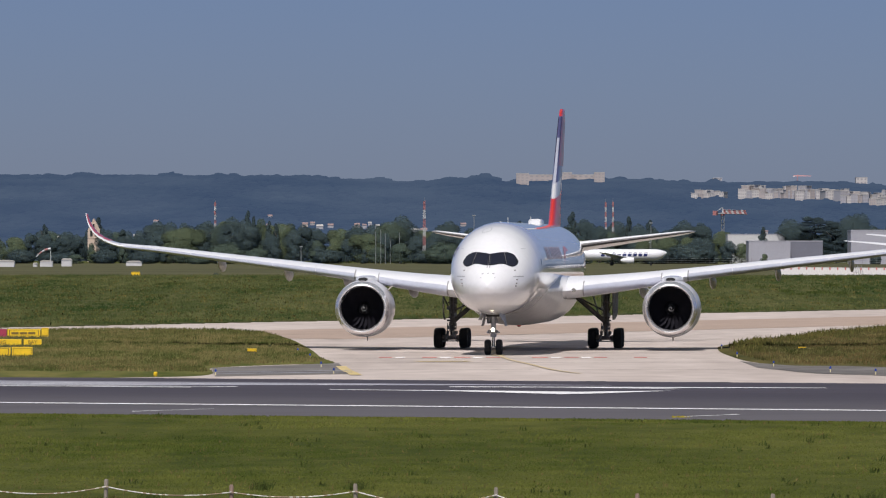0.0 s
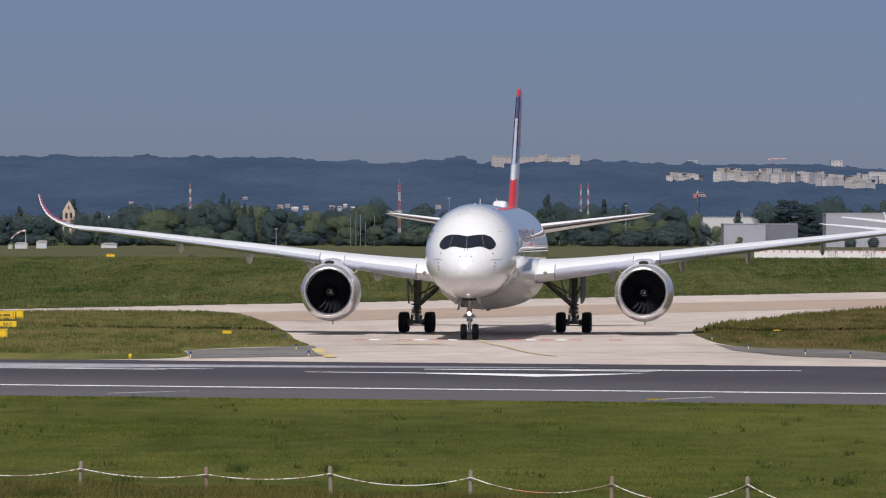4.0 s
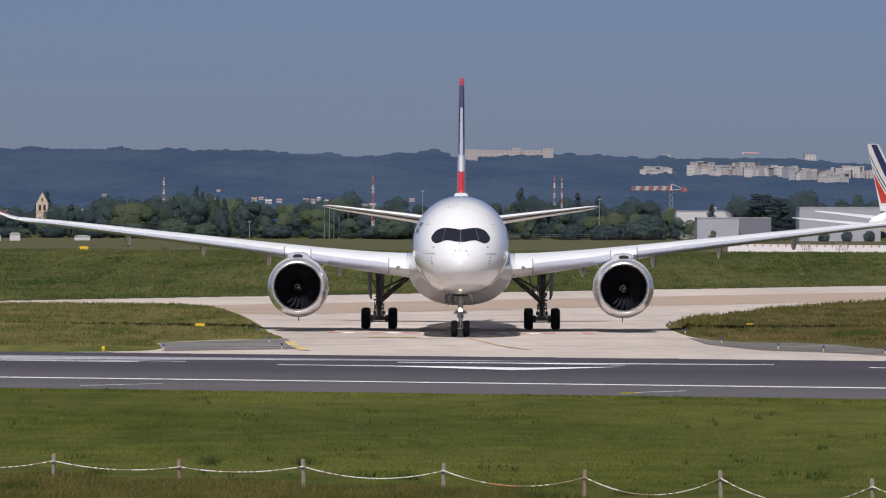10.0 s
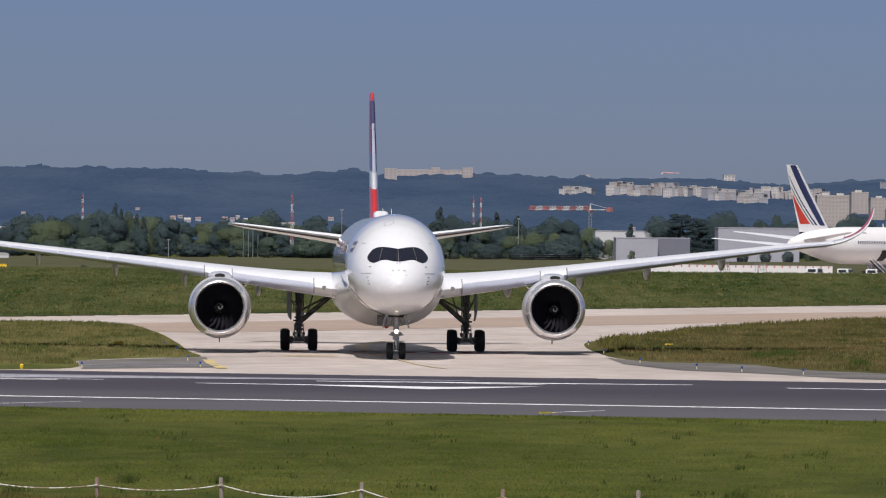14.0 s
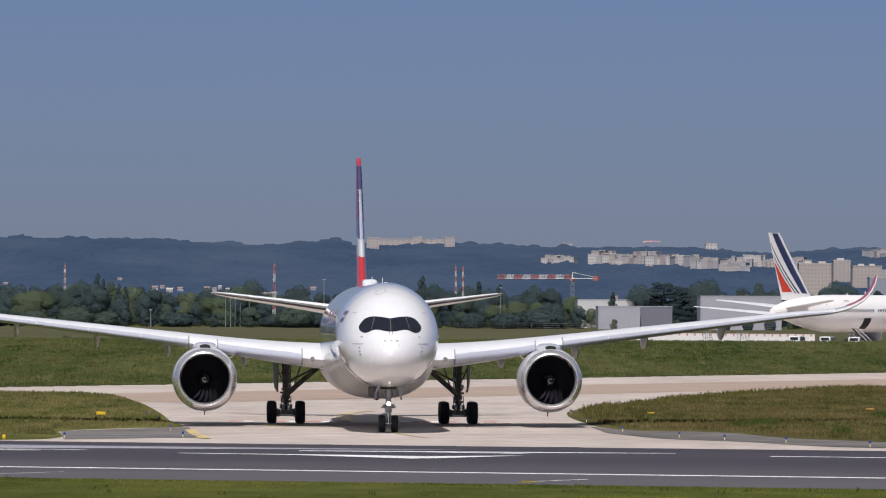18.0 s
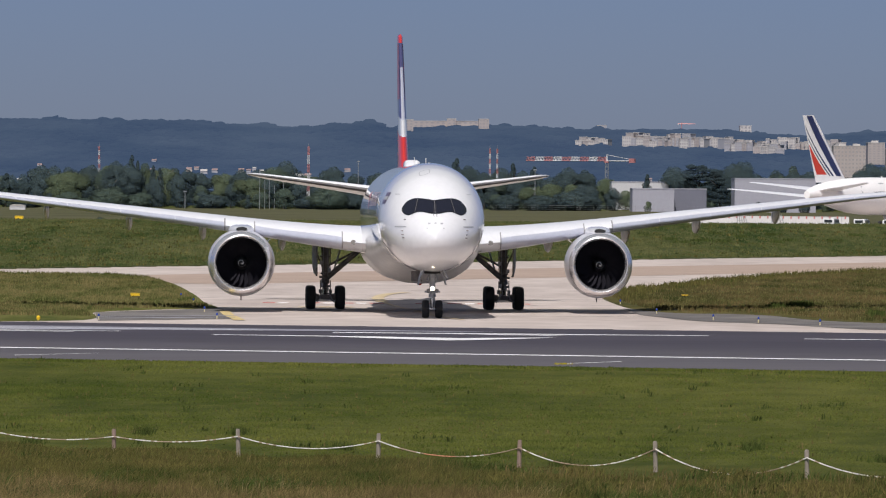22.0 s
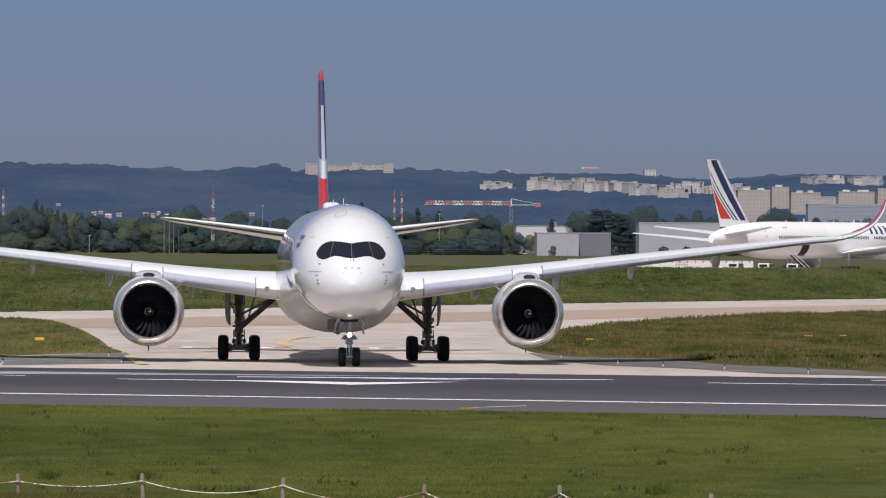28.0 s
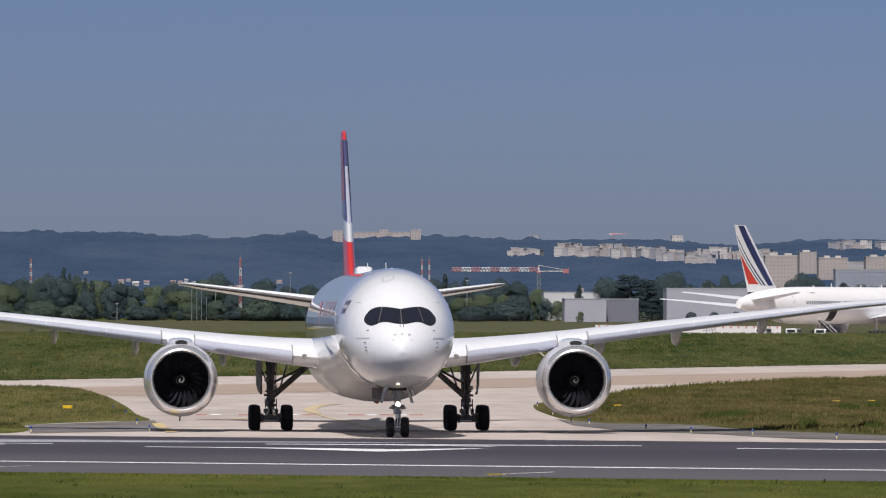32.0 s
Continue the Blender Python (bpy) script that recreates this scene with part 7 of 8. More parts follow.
bm = bmesh.new()
rows = []
for i in range(9):
    z = 7.6 + 10.9 * i / 8
    trail, chord, thick = pfin(z)
    rows.append([(x, trail + chord - (y - 0) , zz) for x, y, zz in wing_section(0, 0, z, chord, thick, 90, camber=0)])
loft(bm, rows)
fin2 = part("tail_fin", bm, M_JETWHITE, parked, "white fin with diagonal stripes")
for side in (1, -1):
    for a0, a1, b0, b1, m, z0, z1 in ((0.68, 0.87, 0.28, 0.74, M_FLAGBLUE, 8.7, 18.4), (0.54, 0.60, 0.0, 0.04, M_FLAGBLUE, 8.7, 16.8), (0.45, 0.49, 0.0, 0.03, M_FLAGBLUE, 8.7, 15.0), (0.07, 0.38, 0.0, 0.03, M_FLAGRED, 8.9, 13.8)):
        bm = bmesh.new()
        fin_panel(bm, z0, z1, lambda t: max(0.02, a0 + (b0 - a0) * t), lambda t: max(0.03, a1 + (b1 - a1) * t), 0.02, side)
        part("stripe", bm, m, fin2, "navy diagonal stripe" if m is M_FLAGBLUE else "red diagonal stripe")
    bm = bmesh.new()
    loft(bm, mirrored([[(x, 11.5 - (yy - 0) , z) for x, yy, z in wing_section(xx, lead, zz, chord, 0.09, 0)] for xx, lead, zz, chord in ((0.6, 2.6, 6.3, 6.4), (3.0, 4.3, 6.6, 5.2), (7.0, 7.1, 7.1, 3.5), (10.4, 9.6, 7.5, 2.2), (10.75, 10.2, 7.55, 1.6))], side))
    part("tailplane", bm, M_WING, parked, "pale grey tailplane half")
    bm = bmesh.new()
    loft(bm, mirrored([[(x, 52.0 - yy, z) for x, yy, z in wing_section(xx, lead, zz, chord, 0.11, 0)] for xx, lead, zz, chord in ((2.4, 0, 3.3, 14.0), (6, 2.9, 3.75, 11.2), (10.5, 6.4, 4.25, 8.2), (20, 13.6, 5.2, 5.2), (28, 19.8, 6.1, 3.0), (31.5, 23.6, 6.5, 1.4))], side))
    part("wing", bm, M_WING, parked, "pale grey swept wing")
    bm = bmesh.new()
    turned(bm, (side * 9.9, 50.5, 2.2), (0, -1, 0), ((0, 1.55), (0.2, 1.8), (1.5, 1.95), (4, 1.85), (5.6, 1.5), (5.6, 1.2), (7.4, 0.6), (8.4, 0.1)), 28)
    part("engine", bm, M_NACELLE, parked, "grey engine nacelle")
    for y in (27.0, 33.0):
        bm = bmesh.new()
        rod(bm, (side * 5.5, 36.0, 0.7), (side * 5.3, 36.0, 3.4), 0.25, 0.3, 10)
        part("gear_leg", bm, M_STRUT, parked)
        break
    for dx in (-0.7, 0.7):
        for dy in (-1.45, 0, 1.45):
            bm = bmesh.new()
            turned(bm, (side * 5.5 + dx - 0.25, 36.0 + dy, 0.66), (1, 0, 0), ((0, 0.3), (0.0, 0.55), (0.1, 0.66), (0.4, 0.66), (0.5, 0.55), (0.5, 0.3)), 18)
            part("wheel", bm, M_TYRE, parked)
    for i in range(82):
        s = 17.0 + 0.56 * i
        if 28 < s < 29.2 or 47 < s < 48.5:
            continue
        bm = bmesh.new()
        loft(bm, [[(side * (tube_x(s, 5.72) + 0.02), s - 0.15, 5.72), (side * (tube_x(s, 5.72) + 0.02), s + 0.15, 5.72)], [(side * (tube_x(s, 6.22) + 0.02), s - 0.15, 6.22), (side * (tube_x(s, 6.22) + 0.02), s + 0.15, 6.22)]], closed=False, caps=False)
        part("cabin_window", bm, M_VANGLASS, parked)
    for k in range(8):
        s = 48.0 + 1.75 * k
        bm = bmesh.new()
        loft(bm, [[(side * (tube_x(s, z) + 0.02), s + dz, z), (side * (tube_x(s, z) + 0.02), s + dz + 0.75, z)] for z, dz in ((6.6, 0), (7.1, 0.12), (7.6, 0.24), (8.0, 0.33))], closed=False, caps=False)
        part("name_bar", bm, M_FLAGBLUE, parked)
    for s, z, w, h in ((20.0, 7.45, 1.5, 0.22), (13.5, 5.95, 0.5, 1.1)):
        bm = bmesh.new()
        loft(bm, [[(side * (tube_x(s, zz) + 0.02), s - w / 2, zz), (side * (tube_x(s, zz) + 0.02), s + w / 2, zz)] for zz in (z, z + h)], closed=False, caps=False)
        part("registration_bar" if w > 1 else "cabin_door", bm, M_GREYMARK, parked)
bm = bmesh.new()
loft(bm, [[(tube_x(s, z) * 1.01 + 0.02, s, z) for z in (2.9, 3.5, 4.2, 4.7)] for s in (24.6, 25.4, 26.2, 27.0)], closed=False, caps=False)
part("cargo_door_opening", bm, M_DARK, parked, "open dark cargo hold door")
bm = bmesh.new()
rod(bm, (0, 68.0, 0.6), (0, 68.0, 3.0), 0.15, 0.2, 8)
part("nose_leg", bm, M_STRUT, parked)
bm = bmesh.new()
turned(bm, (-0.4, 68.0, 0.55), (1, 0, 0), ((0, 0.3), (0.0, 0.45), (0.1, 0.55), (0.7, 0.55), (0.8, 0.45), (0.8, 0.3)), 18)
part("nose_wheel", bm, M_TYRE, parked)
for y, h in ((30.0, 0.6), (47.0, 0.5), (24, 0.25), (40, 0.3)):
    bm = bmesh.new()
    loft(bm, [[(-0.04, y, 8.45), (0.04, y, 8.45), (0.04, y + 0.5, 8.45), (-0.04, y + 0.5, 8.45)], [(-0.02, y + 0.1, 8.55 + h), (0.02, y + 0.1, 8.55 + h), (0.02, y + 0.35, 8.55 + h), (-0.02, y + 0.35, 8.55 + h)]])
    part("aerial", bm, M_GEARWHITE, parked)

# belt loader at the hold
loader = thing("belt_loader", "dark belt loader with pale rails at the open hold", "belt loader", place=(90.29, 990, PLATEAU), turn=-62)
bm = bmesh.new()
box(bm, -2.2, 1.6, -0.9, 0.9, 0.45, 1.2, 0.08)
part("chassis", bm, M_STRUT, loader, smooth=False)
for x in (-1.6, 1.0):
    for y in (-0.85, 0.85):
        bm = bmesh.new()
        turned(bm, (x, y - 0.12, 0.4), (0, 1, 0), ((0, 0.15), (0, 0.36), (0.06, 0.4), (0.2, 0.4), (0.26, 0.36), (0.26, 0.15)), 14)
        part("wheel", bm, M_TYRE, loader)
bm = bmesh.new()
loft(bm, [[(2.4, -0.32, 0.75), (2.4, 0.32, 0.75), (2.4, 0.32, 0.87), (2.4, -0.32, 0.87)], [(-2.0, -0.32, 3.0), (-2.0, 0.32, 3.0), (-2.0, 0.32, 3.12), (-2.0, -0.32, 3.12)]])
part("conveyor", bm, M_DARK, loader, smooth=False)
for y in (-0.42, 0.42):
    bm = bmesh.new()
    rod(bm, (2.5, y, 1.15), (-2.0, y, 3.5), 0.05, 0.05, 6)
    part("rail", bm, M_STEELWHITE, loader)


# ---- white vans and the barrier row ----
def van(u, d, length, label, turn=48.0):
    t = thing("van", label, "van", "apron vehicles", (aside(u, d), d, land(aside(u, d), d)), turn)
    bm = bmesh.new()
    prof = [(-0.5, 0.3), (0.5, 0.3), (0.5, 0.8), (0.40, 0.9), (0.30, 1.4), (0.22, 1.52), (-0.46, 1.52), (-0.5, 1.4)]
    loft(bm, [[(x * length, y, z) for x, z in prof] for y in (-0.85, 0.85)])
    bmesh.ops.bevel(bm, geom=bm.edges[:], offset=0.07, segments=2, affect="EDGES")
    part("body", bm, M_VAN, t, "white van body")
    for x0, x1 in ((-0.36, -0.12), (-0.10, 0.10), (0.12, 0.33)):
        bm = bmesh.new()
        box(bm, x0 * length, x1 * length, -0.88, -0.84, 0.95, 1.35)
        part("side_window", bm, M_VANGLASS, t, smooth=False)
    for x0 in (-0.5 * length - 0.02, 0.36 * length):
        bm = bmesh.new()
        box(bm, x0, x0 + 0.05, -0.62, 0.62, 0.92, 1.36)
        part("windscreen", bm, M_VANGLASS, t, smooth=False)
    for x in (-0.32, 0.32):
        for y in (-0.8, 0.8):
            bm = bmesh.new()
            turned(bm, (x * length, y - 0.1, 0.33), (0, 1, 0), ((0, 0.12), (0, 0.3), (0.05, 0.33), (0.17, 0.33), (0.22, 0.3), (0.22, 0.12)), 16)
            part("wheel", bm, M_TYRE, t)
    return t


van(1678, 944, 3.6, "white van parked by the barriers", 70)
van(1732, 948, 3.4, "white van parked on the apron", 70)
van(1780, 952, 3.2, "white van parked near the loader", 80)

bm = bmesh.new()
prof = [(-0.65, 0), (0.65, 0), (0.6, 0.45), (0.34, 0.95), (0.24, 2.25), (-0.24, 2.25), (-0.34, 0.95), (-0.6, 0.45)]
loft(bm, [[(x, y, z) for y, z in prof] for x in (-0.60, 0.60)])
b_mesh = link("body", bm, M_BARRIER)
bm = bmesh.new()
box(bm, -0.11, 0.11, -0.31, -0.16, 1.88, 2.29, 0.02)
cap_mesh = link("cap", bm, M_BARRIERRED)
for i in range(24):
    f = i / 23
    u, d = 1386 + (1702 - 1386) * f, 958 + 24 * f
    t = thing("barrier", "white plastic barrier with a faded red cap", "barrier", "row of apron barriers", (aside(u, d), d, land(aside(u, d), d) - 0.1), 3)
    for nm, me in (("body", b_mesh), ("cap", cap_mesh)):
        o = new(nm, me)
        o.parent = t


# steel racks standing before the barriers
for u, w in ((1521, 1.6), (1584, 2.0)):
    d = 948.0
    x = aside(u, d)
    rack = thing("steel_rack", "rusty steel rack leaning by the white barriers", "rack", "apron racks", (x, d, land(x, d)))
    for k in range(5):
        bm = bmesh.new()
        a = -w / 2 + w * k / 4
        rod(bm, (a, 0, 0), (a * 0.7 - 0.3, 0.3, 2.3), 0.05, 0.04, 5)
        part("upright", bm, M_STRUT if k % 2 else M_STEELGREY, rack)
    for z in (0.5, 1.2, 1.9):
        bm = bmesh.new()
        rod(bm, (-w / 2 - 0.1 * z, 0.1 * z, z), (w / 2 - 0.2 * z, 0.1 * z, z + 0.1), 0.04, 0.04, 5)
        part("shelf_bar", bm, M_STEELGREY, rack)


# ---- landing airliner far behind ----
far_jet = thing("far_airliner", "white airliner with a dark blue fin rolling past", "airplane")
FT = ((0.0, 0.1, 4.5, 4.2), (1.0, 0.9, 4.95, 2.9), (3.0, 1.6, 5.4, 1.9), (5.5, 1.9, 5.5, 1.7), (26, 1.9, 5.5, 1.7), (32, 1.4, 5.45, 2.7), (36, 0.6, 5.2, 4.1), (37.5, 0.15, 5.0, 4.6))
bm = bmesh.new()
loft(bm, [tube_ring(s, FT, 24) for s in (0, 0.4, 1, 2, 3, 4.2, 5.5, 10, 20, 26, 29, 32, 34, 36, 37.5)])
part("fuselage", bm, M_WHITE, far_jet, "white fuselage")
bm = bmesh.new()
loft(bm, [[(x, y, z) for x, y, z in wing_section(0, lead, z0, chord, 0.09, 90, camber=0)] for z0, lead, chord in ((5.1, 29.3, 6.6), (8.5, 32.2, 4.9), (12.2, 35.6, 2.8))])
fj = part("tail_fin", bm, M_FLAGBLUE, far_jet, "dark blue fin with white edges")
for side in (1, -1):
    for f0, f1, nm in ((0.02, 0.10, "fin_edge"), (0.80, 1.0, "rudder")):
        bm = bmesh.new()
        rows = []
        for z0, lead, chord in ((5.5, 29.65, 6.4), (8.5, 32.2, 4.9), (12.15, 35.55, 2.8)):
            rows.append([(side * (0.09 * chord * 0.5 * (0.55 if f0 < 0.5 else 0.45) + 0.03), lead + chord * f, z0) for f in (f0, (f0 + f1) / 2, f1)])
        loft(bm, rows, closed=False, caps=False)
        part(nm, bm, M_WHITE, fj, "white edge of the fin")
    bm = bmesh.new()
    c = Vector((side * 0.27, 34.2, 8.6))
    bm.faces.new([bm.verts.new(c + Vector((0, 0.85 * math.sin(2 * math.pi * k / 16), 0.75 * math.cos(2 * math.pi * k / 16)))) for k in range(16)])
    part("emblem", bm, M_YELLOW, fj, "round yellow emblem")
    bm = bmesh.new()
    loft(bm, mirrored([wing_section(x, lead, z, chord, 0.11) for x, lead, z, chord in ((1.5, 12.0, 2.6, 6.4), (6, 15, 3.2, 4.0), (16.5, 21.5, 4.4, 1.6))], side))
    part("wing", bm, M_WING, far_jet)
    bm = bmesh.new()
    loft(bm, mirrored([wing_section(x, lead, z, chord, 0.09) for x, lead, z, chord in ((0.4, 32.0, 5.2, 4.0), (6.2, 35.6, 5.8, 1.5))], side))
    part("tailplane", bm, M_WING, far_jet)
    bm = bmesh.new()
    turned(bm, (side * 5.7, 11.0, 1.75), (0, 1, 0), ((0, 0.95), (0.3, 1.1), (2, 1.12), (3.6, 0.8), (4.4, 0.4)), 20)
    part("engine", bm, M_WHITE, far_jet)
    for k in range(9):
        s = 6.5 + 1.75 * k
        hi = (4.4, 4.4, 4.4, 4.4, 4.4, 4.95, 4.4, 4.95, 4.4)[k]
        bm = bmesh.new()
        loft(bm, [[(side * (1.9 * math.sqrt(1 - ((z - 3.6) / 1.9) ** 2) + 0.02), s - 0.25 * (z - 3.4), z), (side * (1.9 * math.sqrt(1 - ((z - 3.6) / 1.9) ** 2) + 0.02), s + 1.2 - 0.25 * (z - 3.4), z)] for z in (3.1, 3.7, hi)], closed=False, caps=False)
        part("name_bar", bm, M_FLAGBLUE, far_jet)
    bm = bmesh.new()
    rod(bm, (side * 3.8, 18.2, 0.3), (side * 3.8, 18.2, 2.6), 0.2, 0.2, 8)
    turned(bm, (side * 3.8 - 0.45, 18.2, 0.58), (1, 0, 0), ((0, 0.2), (0, 0.5), (0.1, 0.58), (0.8, 0.58), (0.9, 0.5), (0.9, 0.2)), 16)
    part("main_gear", bm, M_TYRE, far_jet)
bm = bmesh.new()
rod(bm, (0, 5.2, 0.3), (0, 5.2, 2.2), 0.12, 0.12, 8)
turned(bm, (-0.3, 5.2, 0.38), (1, 0, 0), ((0, 0.15), (0, 0.33), (0.06, 0.38), (0.54, 0.38), (0.6, 0.33), (0.6, 0.15)), 16)
part("nose_gear", bm, M_TYRE, far_jet)


# ---- signs and lights beside the taxiway ----
def board(parent, x, y, z0, w, h, words="", bars=0, face=M_YELLOW, ink=M_INK):
    bm = bmesh.new()
    box(bm, x, x + w, y, y + 0.25, z0, z0 + h, 0.03)
    b = part("panel", bm, face, parent, "yellow sign panel" if face is M_YELLOW else "dark red sign panel", smooth=False)
    for dx in (0.15, 0.85):
        bm = bmesh.new()
        rod(bm, (x + w * dx, y + 0.12, -0.3), (x + w * dx, y + 0.12, z0), 0.04, 0.04, 6)
        part("leg", bm, M_STEELGREY, parent)
    if not words:
        for x0, x1, za, zb in ((0.05, 0.95, 0.86, 0.91), (0.05, 0.95, 0.12, 0.17), (0.05, 0.07, 0.17, 0.86), (0.93, 0.95, 0.17, 0.86)):
            bm = bmesh.new()
            box(bm, x + w * x0, x + w * x1, y - 0.01, y + 0.01, z0 + h * za, z0 + h * zb)
            part("border", bm, ink, b, smooth=False)
    if words:
        cu = bpy.data.curves.new("lettering", "FONT")
        cu.body, cu.size, cu.align_x, cu.align_y, cu.extrude = words, h * 0.82, "CENTER", "CENTER", 0.004
        o = new("lettering", cu)
        me = bpy.data.meshes.new_from_object(o)
        bpy.data.objects.remove(o)
        me.materials.append(ink)
        o = new("lettering", me)
        o.parent = b
        o.matrix_basis = pose(x + w / 2, y - 0.012, z0 + h / 2, 90, 0, 0)
    for k in range(bars):
        bm = bmesh.new()
        x0 = x + w * (0.12 + 0.76 * k / bars)
        box(bm, x0, x0 + w * 0.66 / bars, y - 0.012, y, z0 + h * 0.34, z0 + h * 0.62)
        part("ink_bar", bm, ink, b, smooth=False)


sign = thing("taxiway_sign", "yellow and red taxiway sign boards with writing", "sign", "taxiway signs", (-33.9, 475, 0.12))
board(sign, -1.0, 0, 0.02, 1.65, 0.62, "7", face=M_MAROON, ink=M_YELLOW)
board(sign, 0.72, 0, 0.02, 2.5, 0.62, bars=3)
board(sign, 3.3, 0, 0.06, 0.55, 0.68)
sign = thing("taxiway_sign", "yellow taxiway sign reading holding bay", "sign", "taxiway signs", (-30.85, 434, 0.12))
board(sign, -2.2, 0, 0.02, 3.7, 0.42, "HOLDING")
board(sign, 1.66, 0, 0.02, 1.24, 0.42, "BAY")
sign = thing("taxiway_sign", "low yellow taxiway sign boards with dark bars", "sign", "taxiway signs", (-27.7, 390, 0.10))
board(sign, -1.5, 0, 0.0, 2.15, 0.56)
board(sign, 0.74, 0, 0.0, 1.28, 0.60)
for u, v, d, w, h in ((446, 626, 402, 0.6, 0.22), (1420, 621, 417, 0.5, 0.1), (240, 486, 1150, 1.6, 0.85), (1808, 610, 440, 0.55, 0.07), (1870, 609, 442, 0.5, 0.07)):
    x = aside(u, d)
    s = thing("marker_board", "small yellow marker board in the grass", "sign", "marker boards", (x, d, land(x, d) + (0.0 if d > 900 else 0.08)))
    board(s, -w / 2, 0, 0.12, w, h)


def edge_light(x, y, lens, size=0.75):
    t = thing("edge_light", "blue taxiway edge light on a pale stake" if lens is M_BLUE else "yellow runway edge light in the grass", "light", "taxiway edge lights", (x, y, land(x, y) + 0.02))
    t.scale = (size, size, size)
    if lens is M_BLUE:
        bm = bmesh.new()
        rod(bm, (0, 0, 0), (0, 0, 0.24), 0.045, 0.04, 10)
        part("stake", bm, M_STEELCREAM, t, "pale cream stake")
        bm = bmesh.new()
        turned(bm, (0, 0, 0.24), (0, 0, 1), ((0, 0.05), (0.03, 0.075), (0.13, 0.075), (0.18, 0.045), (0.2, 0.0)), 14)
        part("lens", bm, M_BLUE, t, "blue lens")
    else:
        bm = bmesh.new()
        rod(bm, (0, 0, 0), (0, 0, 0.1), 0.16, 0.12, 12)
        part("base", bm, M_YELLOW, t)
        bm = bmesh.new()
        turned(bm, (0, 0, 0.1), (0, 0, 1), ((0, 0.15), (0.12, 0.19), (0.28, 0.17), (0.36, 0.08), (0.38, 0.0)), 14)
        part("lens", bm, M_YELLOW, t, "yellow globe")


for x, y in ((-11.7, 320.8), (-7.0, 358.5), (-5.75, 328.2), (-8.25, 387), (-9.5, 408), (19.15, 361), (21.35, 343.5), (23.2, 334.2), (25.7, 324), (18.5, 392), (19.0, 425), (28.6, 308), (37, 299)):
    edge_light(x, y, M_BLUE)
edge_light(-14.6, 316.5, M_YELLOW, 0.55)

# ---- rope fence in front ----
posts = [(-12.4, 163.0), (-8.75, 161.5), (-5.42, 160.0), (-2.2, 158.5), (1.32, 156.5), (4.78, 154.0), (8.04, 151.5), (11.5, 148.5), (15.0, 146.0), (18.5, 143.5), (22.0, 141.0)]
SAG = (0.2, 0.15, 0.14, 0.25, 0.30, 0.42, 0.50, 0.40, 0.38, 0.38)
posts.sort()
tops = []
for i, (x, y) in enumerate(posts):
    h = 0.74 + 0.05 * math.sin(i * 2.3)
    bm = bmesh.new()
    lean = 0.03 * math.sin(i * 1.7)
    loft(bm, [ring((lean * t, 0, h * t - 0.25 * (1 - t)), (0, 0, 1), 0.056 * (1 + 0.06 * math.sin(7 * t + i)), 9) for t in (0, 0.3, 0.6, 0.97)] + [ring((lean, 0, h + 0.01), (0, 0, 1), 0.04, 9)])
    z = land(x, y)
    solo("fence_post", bm, M_POSTRED if i % 3 == 2 else M_POST, "weathered round timber post of the rope fence", "post", "fence posts", place=(x, y, z))
    tops.append(Vector((x + lean * 0.8, y - 0.1, z + h - 0.18)))
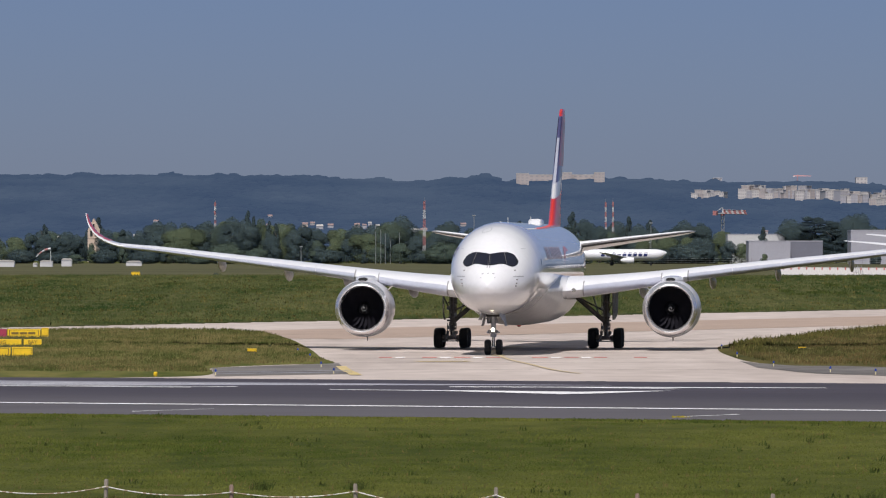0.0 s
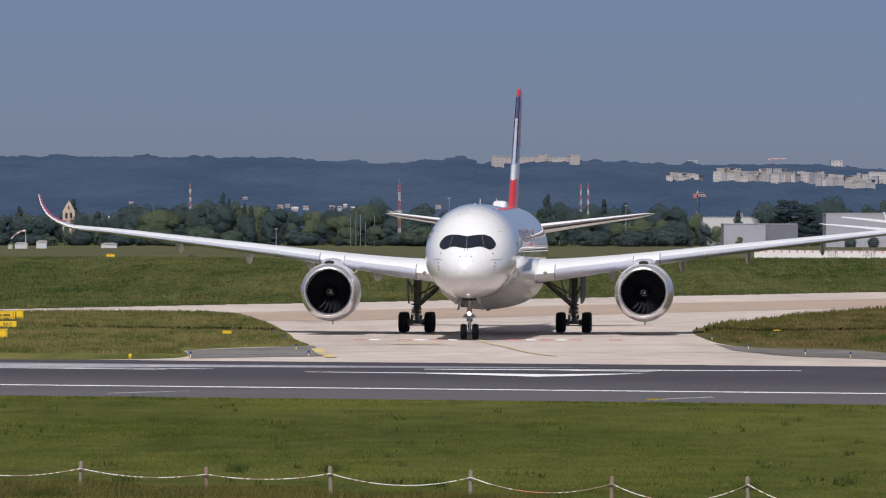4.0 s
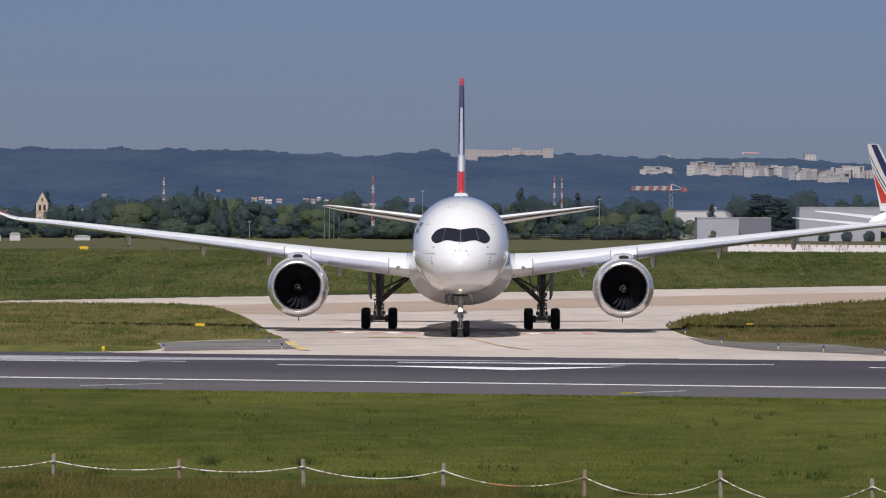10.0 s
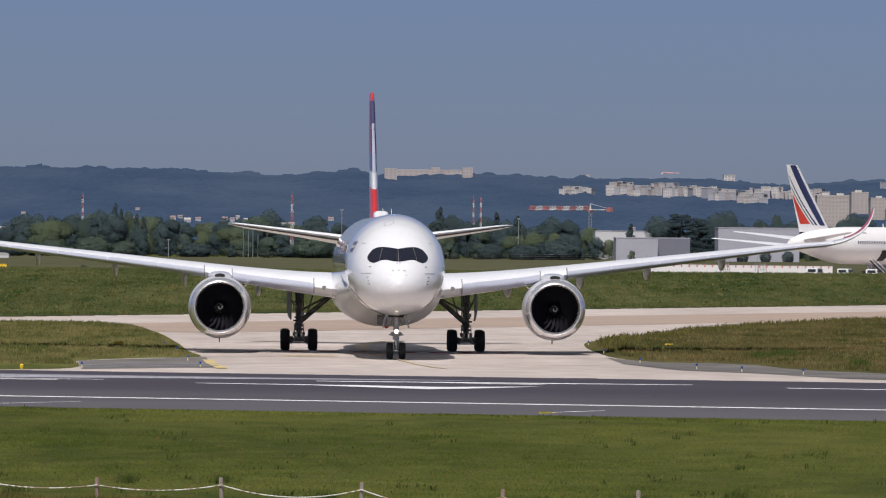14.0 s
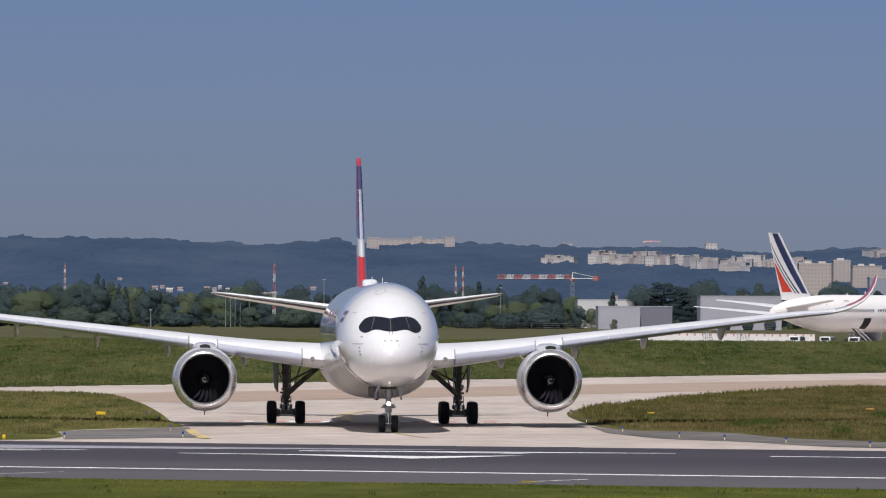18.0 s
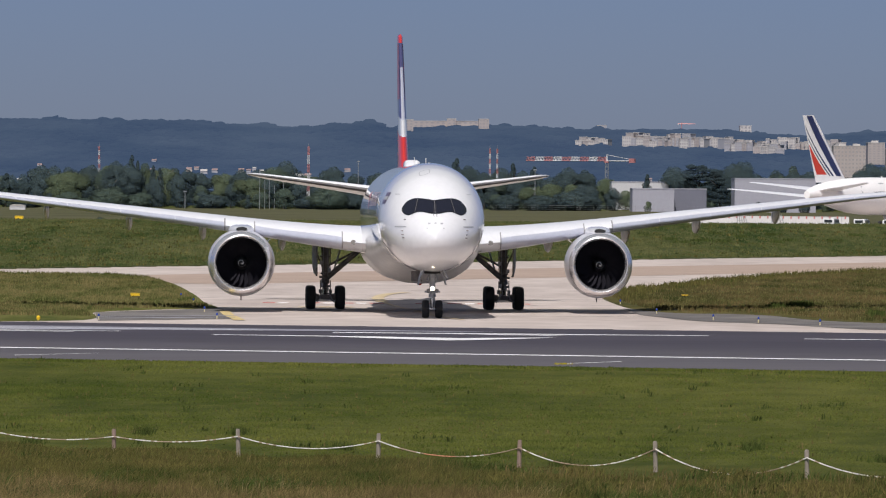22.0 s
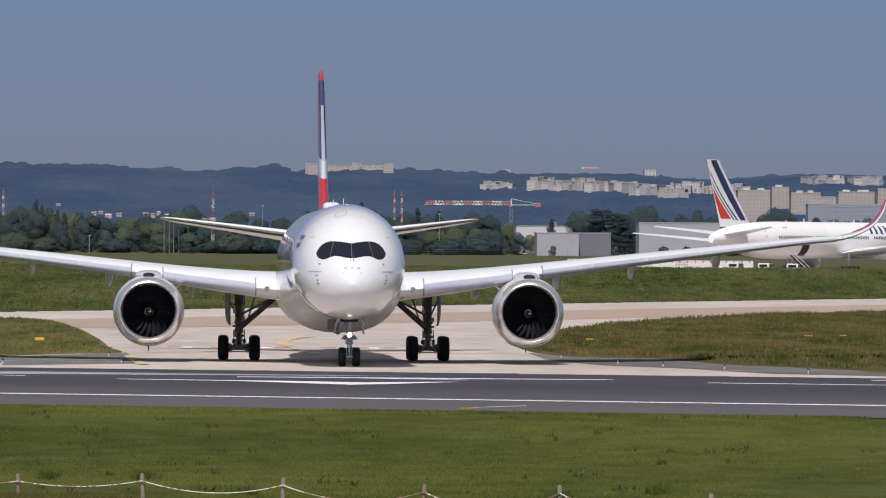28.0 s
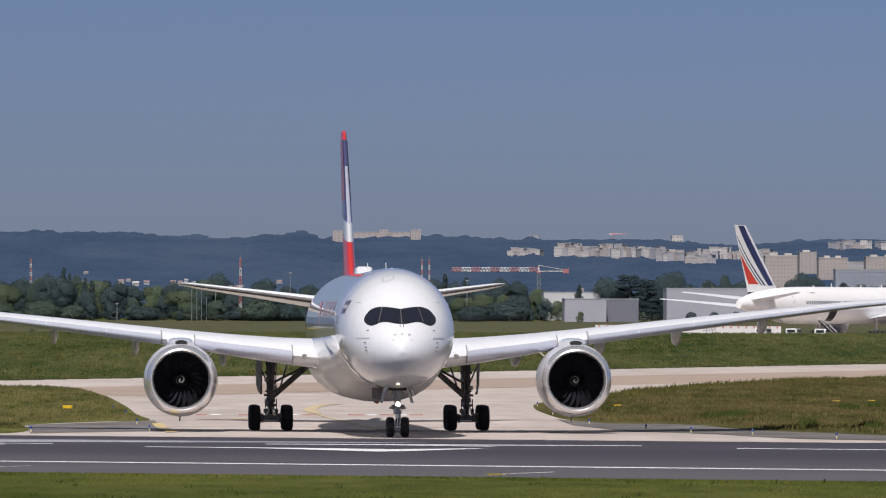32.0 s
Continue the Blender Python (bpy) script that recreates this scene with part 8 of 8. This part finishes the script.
for i, (a, b) in enumerate(zip(tops, tops[1:])):
    bm = bmesh.new()
    sag = SAG[i]
    pts = [a.lerp(b, t) - Vector((0, 0, sag * 4 * t * (1 - t))) for t in np.linspace(0, 1, 41)]
    rope = thing("rope", "sagging pale plastic chain between fence posts", "rope", "fence ropes")
    for k in range(40):
        bm = bmesh.new()
        rod(bm, pts[k], pts[k + 1], 0.016, 0.016, 6)
        fade = noise.noise((k * 0.16, i * 3.1, 2.0))
        part("link", bm, M_ROPERED if (i == 4 and 12 < k < 22) else (M_ROPE if k % 2 and fade < 0.2 or fade < -0.12 else M_ROPEDULL), rope)


# ---- movement ----
def slope(x, y):
    return land(x, y) + 0.03


def taxi_pose(x, y, heading):
    a = radians(heading)
    nose, main = slope(x, y), slope(x + BASE * math.sin(a), y + BASE * math.cos(a))
    return pose(x, y, main + 0.3 * (nose - main), math.degrees(math.atan2(0.3 * (main - nose), BASE)), 0, -heading)


def oleo(t):
    """How far the braked nose leg is pushed up into the hull."""
    ts = [r[0] for r in TAXI]
    x, y, h = (float(np.interp(t, ts, [r[k] for r in TAXI])) for k in (1, 2, 3))
    a = radians(h)
    return 0.7 * (slope(x, y) - slope(x + BASE * math.sin(a), y + BASE * math.cos(a)))


def rolled(t):
    ts = [r[0] for r in TAXI]
    return float(np.interp(t, ts, [TAXI[0][2] - r[2] for r in TAXI]))


def motions():
    walk(airliner, [(t, taxi_pose(x, y, h)) for t, x, y, h in TAXI])
    steps = [32.0 * i / 160 for i in range(161)]
    for ob, (x, y, z), r in WHEELS:
        walk(ob, [(t, pose(x, y, z, math.degrees(rolled(t) / r), 0, 0)) for t in steps])
    for ob, (x, y, z), r in NOSE_WHEELS:
        walk(ob, [(t, pose(x, y, z + oleo(t), math.degrees(rolled(t) / r), 0, 0)) for t in steps])
    walk(nose_gear, [(t, pose(0, 0, oleo(t))) for t in range(0, 33)])
    for ob, x, side in FANS:
        walk(ob, [(t, pose(x, LIP + 1.8, EZ, 0, 300.0 * t, 0)) for t in steps])
    walk(jib, [(t, pose(0, 0, 0, 0, 0, a)) for t, a in JIB])
    walk(far_jet, [(t, pose((1180 + 158 * t - 784) / 11030 * 2060, 2060, PLATEAU, 0, 0, 90)) for t in (0, 8, 16, 24, 32)])


JIB = [(0, -108), (3, -100), (6, -90), (9, -71), (13, -52), (19, -30), (23, -23), (28, -10), (32, -6)]
motions()
